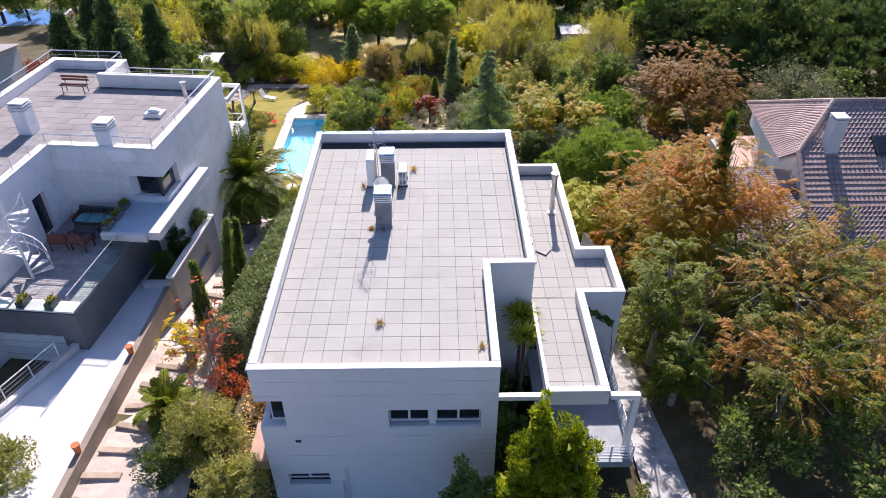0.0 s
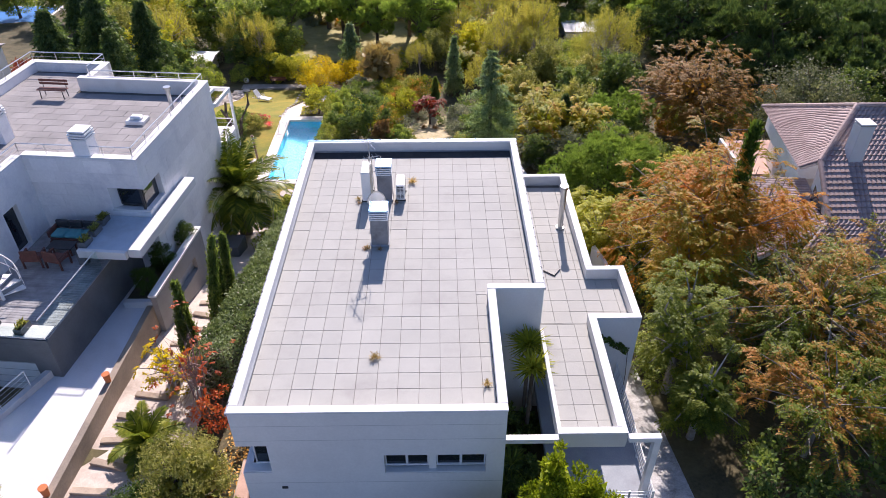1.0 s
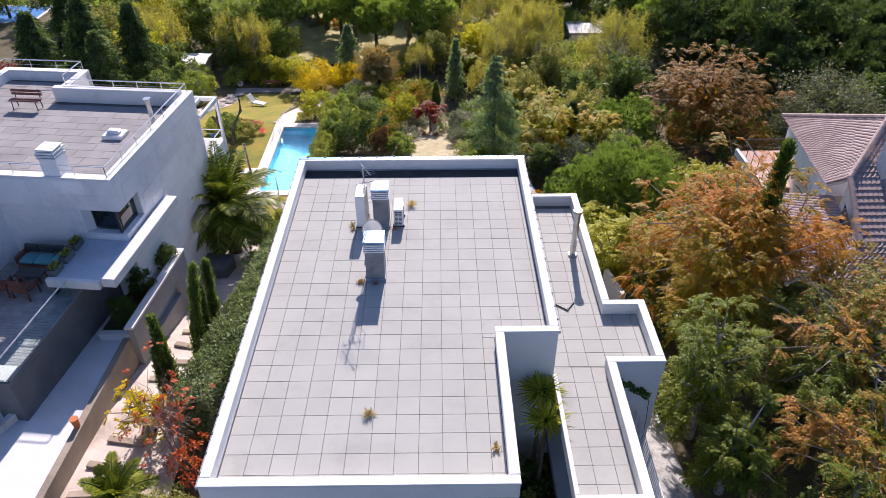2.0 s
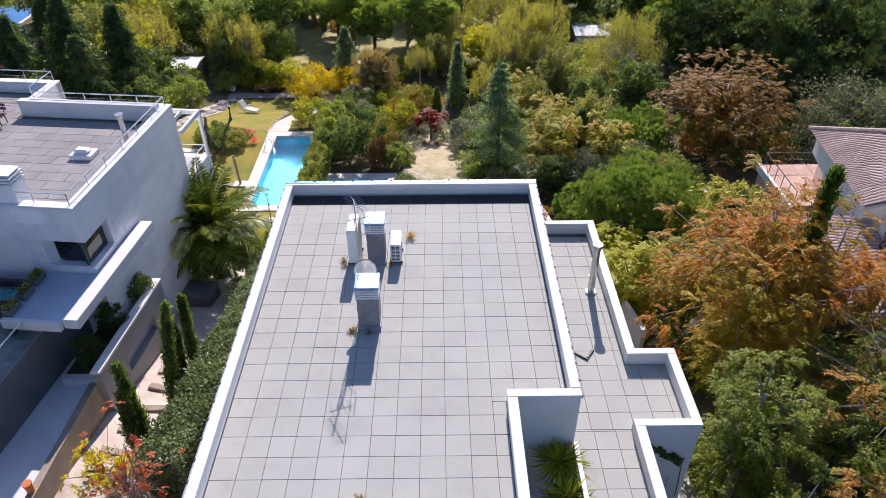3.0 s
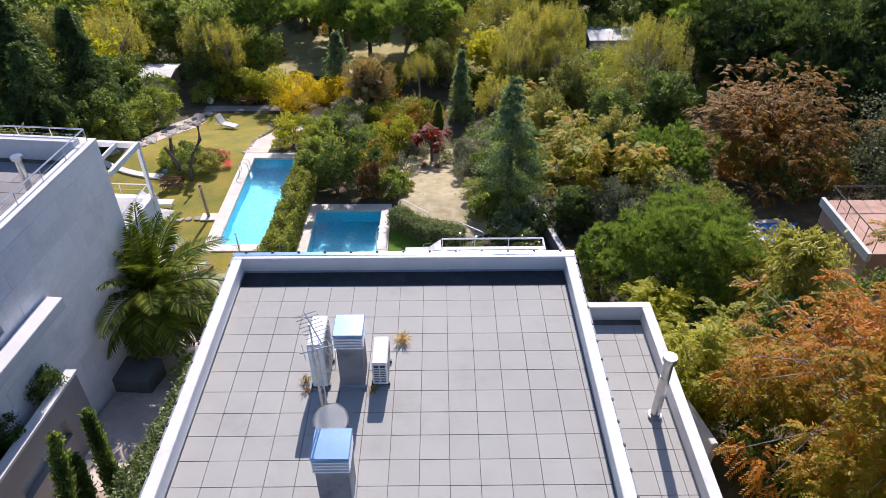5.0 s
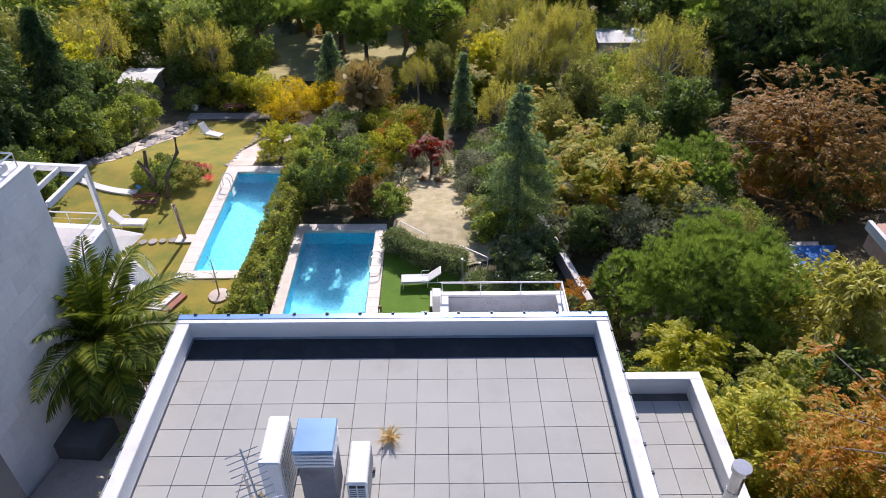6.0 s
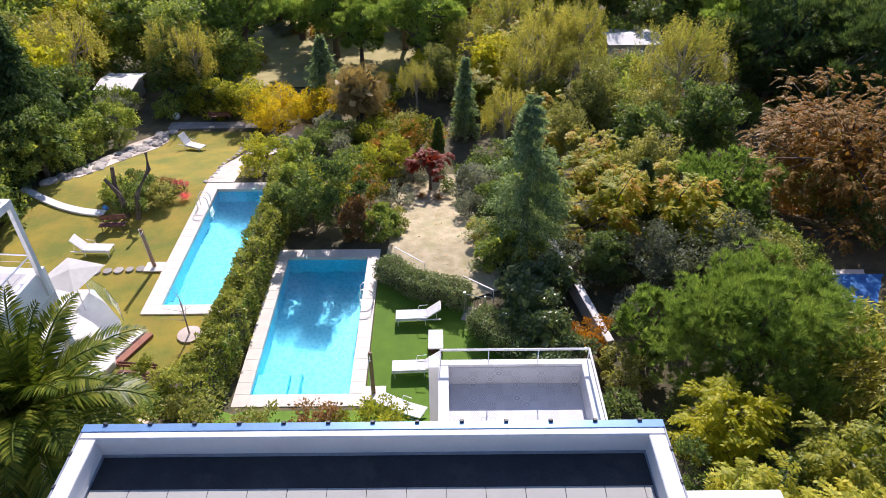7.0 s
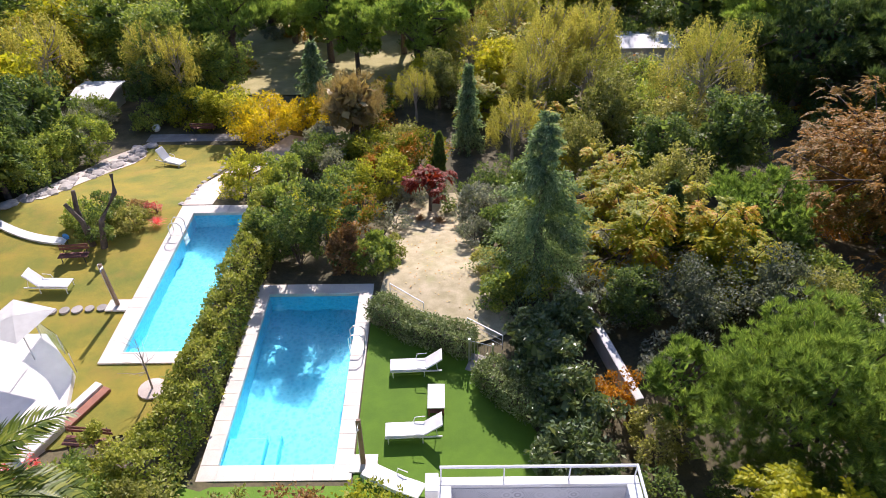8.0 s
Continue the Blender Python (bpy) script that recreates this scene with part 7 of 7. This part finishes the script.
part("spinner", tube([(0.05, -0.04, 1.0), (0.05, 0, 1.02), (0.05, 0.04, 1.0)], [0.03, 0.16, 0.03], 12), TARP, sp)
bench(pose(-11.3, 36.4, ground_z(-11.3, 36.4), 0, 0, 5), "low dark bench beside the lawn bed", 0.35, 1.3)
um = thing("parasol", "white square garden parasol by the patio", "parasol", at=pose(-10.0, 29.9, 0.28))
part("pole", tube([(0, 0, 0), (0, 0, 2.1)], 0.025, 8), STEEL, um)
bm = bmesh.new()
apex = bm.verts.new((0, 0, 2.2))
rim = [bm.verts.new((1.35 * math.cos(a * math.tau / 4 + 0.5), 1.35 * math.sin(a * math.tau / 4 + 0.5), 1.95)) for a in range(4)]
for i in range(4):
    bm.faces.new((rim[i], rim[(i + 1) % 4], apex))
bmesh.ops.solidify(bm, geom=list(bm.faces), thickness=0.02)
part("canopy", bm, FABRIC, um)
bench(pose(-6.4, 26.0, 0.0, 0, 0, -6), "weathered low wooden garden bench", 0.4, 1.6)
bench(pose(-10.6, 53.5, ground_z(-10.6, 53.5), 0, 0, 180), "dark bench at the lawn's far end")
bl = bmesh.new()
bmesh.ops.create_uvsphere(bl, u_segments=14, v_segments=8, radius=0.28)
for f in bl.faces:
    f.smooth = True
tagged(part("ball_lamp", bl, ACWHITE), "white globe lamp at the lawn's far end", "lamp").matrix_world = pose(-14.0, 54.0, ground_z(-14, 54) + 0.22)
dl = thing("lawn_edge", "pale paved strip at the lawn's far end", "edging", kind="structure")
part("strip", box(-14.2, -7.0, 52.0, 53.4, -3.0, -2.45, 0.02), ROCK, dl)
gt = thing("garden_gate", "grey metal garden gate with a stone step", "gate", at=pose(6.75, 29.7, 0.0, 0, 0, 70))
for y in (-0.45, 0.45):
    part("post", box(-0.03, 0.03, y - 0.03, y + 0.03, 0, 1.15), STEEL, gt)
for k in range(7):
    part("bar", tube([(0, -0.38 + 0.126 * k, 0.12), (0, -0.38 + 0.126 * k, 1.05)], 0.01, 5), STEEL, gt)
for zz in (0.12, 1.05):
    part("rail", tube([(0, -0.42, zz), (0, 0.42, zz)], 0.014, 5), STEEL, gt)
part("step", box(-0.5, 0.4, -0.45, 0.45, -0.1, 0.05, 0.02), ROCK, gt)
fence = thing("fence", "white low rail fence behind the hedge", "fence")
railing(fence, [(3.2, 33.2, 0.3), (4.6, 32.1, 0.2)], 0.75, 2, 0.02, RAILWHITE)
railing(fence, [(6.3, 31.3, 0.1), (7.6, 30.3, 0.1)], 0.75, 2, 0.02, RAILWHITE)

# --- woods around the gardens
def wood():
    """Trees and undergrowth that fill the slope behind and beside the gardens."""
    far = -400
    protos = {
        "pine": pine_tree(0, far, 7.0, 3.2, "green umbrella pine in the wood", 1900, 20, rz=2.6, z=0, nl=0.32, mat=G_WOODPINE, thin=0.1, group="woodland pines"),
        "pine2": pine_tree(20, far, 6.5, 2.6, "green rounded pine in the wood", 1600, 20, rz=2.6, z=0, nl=0.32, low=-0.7, mat=G_WOODPINE, thin=0.1, group="woodland pines"),
        "shady": pine_tree(30, far, 6.8, 2.8, "dark green pine in the wood", 1700, 20, rz=3.0, z=0, nl=0.32, low=-0.8, mat=G_DEEP, thin=0.1, group="woodland pines"),
        "green": broad_tree(40, far, 6.5, 2.6, G_MID, "green leafy tree in the wood", 6500, 0.22, 60, rz=2.9, low=-0.8, z=0, group="woodland trees"),
        "dark": broad_tree(60, far, 6.5, 2.4, G_DARK, "dark green tree in the wood", 6500, 0.22, 60, rz=3.0, low=-0.9, z=0, group="woodland trees"),
        "lime": weeping_tree(80, far, 6.4, 2.3, G_BIRCH, "airy yellow-green birch in the wood", 420, 24, z=0, group="woodland trees"),
        "leafy": broad_tree(90, far, 6.0, 2.2, G_AUTUMN, "yellow-green leafy tree in the wood", 7500, 0.16, 90, rz=2.7, rc=0.42, hollow=0.3, low=-0.7, z=0, group="woodland trees"),
        "cedar": conifer(180, far, 9.0, 2.7, G_DEEP, "tall dark green cedar beside the gardens", 24, 10, z=0, droop=0.35, spray=24, size=0.3, power=0.7),
        "olive": broad_tree(100, far, 5.0, 2.2, G_OLIVE, "grey-green tree in the wood", 5500, 0.18, 50, rz=2.3, low=-0.8, z=0, group="woodland trees"),
        "yellow": compound_tree(120, far, 4.4, 1.9, G_FALL, "feathery yellow-green autumn tree in the wood", 420, BARK, 9, 0.6, 0.08, rz=2.1, low=-0.8, limbs=30, clumps=46, llen=0.19, hollow=0.35, z=0, group="woodland trees"),
        "smoke": broad_tree(130, far, 4.6, 2.2, G_SMOKE, "smoky grey-green tree in the wood", 5500, 0.16, 60, rz=2.2, low=-0.8, z=0, group="woodland trees"),
        "bush": shrub(140, far, 1.6, 2.0, G_DARK, "dark bush in the undergrowth", 2600, 0.17, z=0, group="undergrowth"),
        "bush2": shrub(150, far, 1.5, 1.7, G_MID, "green bush in the undergrowth", 2400, 0.17, z=0, group="undergrowth"),
        "bush3": shrub(160, far, 1.4, 1.5, G_RUSTY, "brownish bush in the undergrowth", 2200, 0.16, z=0, group="undergrowth"),
        "bush4": shrub(170, far, 1.4, 1.5, G_GREY, "grey bush in the undergrowth", 2200, 0.14, z=0, group="undergrowth"),
    }

    def put(kind, x, y, s, dz=0.0):
        copy_thing(protos[kind], pose(x, y, ground_z(x, y) - 0.05 + dz, 0, 0, random.uniform(0, 360)) @ Matrix.Diagonal((s, s, s * random.uniform(0.9, 1.1), 1)))

    rnd = random.Random(5)
    # left boundary: tall dark trees beside the lawn
    for x, y, k, s in ((-19.0, 45, "cedar", 1.0), (-17.6, 42.5, "dark", 0.8), (-18.6, 49, "dark", 0.9), (-19.8, 40, "cedar", 0.95), (-21.8, 43, "cedar", 1.15), (-21.5, 35.5, "dark", 1.0), (-19.0, 33, "olive", 1.1), (-24, 39.5, "cedar", 1.15), (-22.0, 31, "olive", 1.2), (-22.0, 52, "leafy", 1.2), (-25, 47, "cedar", 1.2), (-14.6, 57.8, "dark", 0.8), (-14.4, 61, "green", 1.1), (-24.5, 65, "leafy", 1.3), (-20.5, 66, "green", 1.2), (-30, 62, "green", 1.3), (-17, 68, "olive", 1.2), (-15.5, 64, "green", 1.1), (-11, 60, "green", 0.8), (-26, 56, "olive", 1.4), (-16.8, 30.5, "green", 0.75), (-17.2, 36, "dark", 0.6)):
        put(k, x, y, s)
    # birches, spruces and pines across the back
    for x, y, k, s in ((-8.5, 76, "pine", 1.15), (-11.3, 65.5, "pine", 1.25), (3.5, 64.5, "pine", 1.15), (-4.2, 69.5, "pine2", 1.2), (-3.5, 80, "pine2", 1.15), (-6.0, 71, "pine2", 1.0), (1.5, 84, "pine", 1.25), (6, 74, "pine", 1.1), (8.5, 82, "pine2", 1.2), (2.0, 72, "pine", 0.95), (-12, 82, "pine", 1.3), (11, 66, "lime", 1.1), (9.2, 58, "leafy", 0.95), (11.4, 54, "lime", 0.9), (13, 46, "olive", 0.75), (16, 60, "lime", 1.0), (10.5, 62, "yellow", 1.1), (12, 50, "yellow", 0.8), (14, 42, "yellow", 0.85), (16.5, 40, "olive", 0.8), (13.0, 38.5, "yellow", 0.75), (13.4, 34.6, "yellow", 0.9), (16.6, 35.0, "yellow", 0.9), (15.2, 36.4, "cedar", 0.5), (14.8, 31.4, "smoke", 0.7), (17.8, 31.4, "smoke", 0.75), (19.5, 31, "olive", 0.6), (21.5, 46, "dark", 0.9), (17.5, 45.5, "dark", 0.75), (28.5, 60, "pine2", 1.2), (30, 56, "shady", 1.5), (35, 50, "shady", 1.5), (38, 58, "shady", 1.6), (31, 64, "pine", 1.5), (42, 48, "shady", 1.5), (40, 42, "shady", 1.1), (46, 56, "shady", 1.6), (36, 67, "shady", 1.6), (45, 66, "pine", 1.6), (28, 72, "dark", 1.4), (50, 48, "shady", 1.6), (34, 45, "shady", 1.1), (38, 38, "dark", 0.9), (32, 32, "dark", 0.7), (44, 38, "dark", 1.2), (5.2, 58, "olive", 0.75), (3.6, 55.5, "lime", 0.6), (8.2, 54.5, "yellow", 0.85), (9.6, 48.5, "lime", 0.7), (7.6, 62, "lime", 0.9), (4.6, 66, "pine2", 0.8), (-1.5, 66, "pine2", 0.85), (1.2, 58.5, "yellow", 0.5), (12.5, 57, "lime", 1.0), (15.8, 50.5, "olive", 0.9), (19.3, 48.8, "olive", 0.9), (11.2, 44.5, "yellow", 0.7), (14.8, 37, "yellow", 0.8), (12.6, 31.8, "dark", 0.45), (17.6, 33, "yellow", 0.7), (-13, 57.5, "lime", 0.9), (-15.2, 59.5, "lime", 1.0), (-22, 57, "lime", 1.2), (-24.5, 63, "yellow", 1.4), (4.0, 60, "leafy", 0.6), (52, 38, "green", 1.4), (48, 30, "dark", 1.3)):
        put(k, x, y, s)
    for _ in range(150):
        x, y = rnd.uniform(-62, 80), rnd.uniform(80, 132)
        put(rnd.choice(["pine", "pine2", "pine", "green", "green", "lime", "leafy"]), x, y, rnd.uniform(1.0, 1.5))
    for _ in range(26):
        x, y = rnd.uniform(-60, -24), rnd.uniform(52, 88)
        if abs(x + 30 + (y - 45) * 0.58) < 5:
            continue
        put(rnd.choice(["green", "leafy", "green", "olive", "lime"]), x, y, rnd.uniform(1.0, 1.5))
    for _ in range(22):
        x, y = rnd.uniform(18, 75), rnd.uniform(66, 90)
        if 17 < x < 29 and y < 75:
            continue
        put(rnd.choice(["pine2", "dark", "olive", "lime", "pine2"]), x, y, rnd.uniform(1.0, 1.5))
    # undergrowth
    n = 0
    while n < 260:
        x, y = rnd.uniform(-34, 50), rnd.uniform(26, 92)
        if (-16.8 < x < 9.2 and y < 54) or (22 < x < 31 and y < 35.5) or (-9 < x < 8 and 64 < y < 74 and rnd.random() < 0.75) or (x < 13 and y < 32) or (13.0 < x < 20 and 22 < y < 29):
            continue
        put(rnd.choice(["bush", "bush", "bush2", "bush2", "bush3", "bush4"]), x, y, rnd.uniform(0.7, 1.4))
        n += 1
    for x, y, k, s in ((13.6, 7.0, "bush2", 0.7), (16.2, 11, "bush", 1.0), (16, 13.5, "bush", 1.2), (19, 13, "bush", 1.2), (20.5, 4.5, "bush", 1.3), (16.2, 0.2, "bush", 1.0), (15.7, -3.2, "bush", 1.0), (20, -1, "bush", 1.3), (24, 3, "bush2", 1.3), (22, 16, "bush", 1.2), (13.4, 15.5, "bush", 0.7), (14.8, 18.2, "bush", 0.7), (19.5, 18.5, "bush", 1.3), (12.2, 19.5, "bush", 0.6), (11.5, 22.3, "bush", 0.7), (14.2, 23.3, "bush", 0.6), (20, 21, "bush2", 1.0), (24.2, 21.5, "bush", 1.2), (18.4, 29.8, "bush4", 1.2), (20.8, 27.5, "bush", 1.2), (24.5, -4, "bush3", 1.4), (27, 4, "bush2", 1.5), (19, 7, "bush", 1.2), (13.9, 29, "bush4", 1.0), (15.6, 20.4, "bush", 0.6), (21, 33.5, "bush2", 1.0)):
        put(k, x, y, s)
    for o in protos.values():
        for q in (*o.children_recursive, o):
            bpy.data.objects.remove(q)


weeping_tree(13.6, 59.5, 7.4, 2.4, G_BIRCH, "tall yellow-green weeping birch")
weeping_tree(22.0, 53.0, 7.6, 3.4, G_BIRCH, "broad yellow-green weeping birch in the wood", 560)
weeping_tree(15.4, 54.6, 5.6, 2.2, G_BIRCH, "yellow-green weeping birch in the wood")
wood()


# ---- roof pavers ----
def paver_mesh(w, d):
    me = mesh_of("paver", box(0.005, w - 0.005, 0.005, d - 0.005, -0.034, 0, 0.004))
    me.materials.append(PAVER)
    return me


pavers, sizes = [], {}
edges_x = [HX0 + TH + 0.025] + [0.03 + 0.6 * k for k in range(1, 15)] + [HX2 - TH - 0.025]
edges_y = [HY0 + TH + 0.005] + [0.6 * k for k in range(0, 24)]
for a, b in zip(edges_x, edges_x[1:]):
    for c0, d0 in zip(edges_y, edges_y[1:]):
        if c0 < HY1 + TH - 0.05:
            if a > HX1 - TH - 0.05 and d0 < HY1 + TH:
                continue
            if b > HX1 - TH and d0 <= HY1 + TH:
                pavers.append((a, HX1 - TH - 0.01, c0, d0, RT))
                continue
            if b > HX1 - TH and d0 > HY1 + TH:
                if a < HX1 - TH and c0 < HY1 + TH:
                    pavers.append((a, HX1 - TH - 0.01, c0, HY1 + TH + 0.01, RT))
                c0 = HY1 + TH + 0.01 if c0 < HY1 + TH else c0
        if b - a > 0.1 and d0 - c0 > 0.1:
            pavers.append((a, b, c0, d0, RT))
wing = []
for x0, x1, y0, y1 in ((8.86, 10.92, 7.50, 14.10), (8.86, 12.12, 5.10, 7.50), (8.91, 10.55, 0.243, 5.097)):
    y = y0
    while y < y1 - 0.05:
        ye = min(y + 0.6, y1)
        x = x0
        while x < x1 - 0.05:
            xe = min(x + 0.6, x1)
            wing.append((x, xe, y, ye, AZ))
            x = xe
        y = ye
rest = bmesh.new()
kept = 0
for q in sorted(pavers, key=lambda q: q[2]) :
    if kept < 300:
        k = (round(q[1] - q[0], 2), round(q[3] - q[2], 2))
        if k not in sizes:
            sizes[k] = paver_mesh(q[1] - q[0], q[3] - q[2])
        o = part("paver", sizes[k], None, roof)
        o.location, o.rotation_euler = (q[0], q[2], q[4] + random.uniform(-0.003, 0.003)), (random.uniform(-0.002, 0.002), random.uniform(-0.002, 0.002), 0)
        kept += 1
    else:
        add_box(rest, q[0] + 0.005, q[1] - 0.005, q[2] + 0.005, q[3] - 0.005, q[4] - 0.034, q[4])
part("pavers", rest, PAVER, roof)["kind"] = "stuff"
wroof = part("wing_roof", prism([(8.86, 0.243), (10.55, 0.243), (10.55, 5.10), (12.12, 5.10), (12.12, 7.53), (10.92, 7.53), (10.92, 14.34), (8.86, 14.34)], AZ - 0.039, AZ - 0.032), JOINT, house)
for q in wing:
    k = (round(q[1] - q[0], 2), round(q[3] - q[2], 2))
    if k not in sizes:
        sizes[k] = paver_mesh(q[1] - q[0], q[3] - q[2])
    o = part("paver", sizes[k], None, wroof)
    o.location = (q[0], q[2], q[4] + random.uniform(-0.003, 0.003))
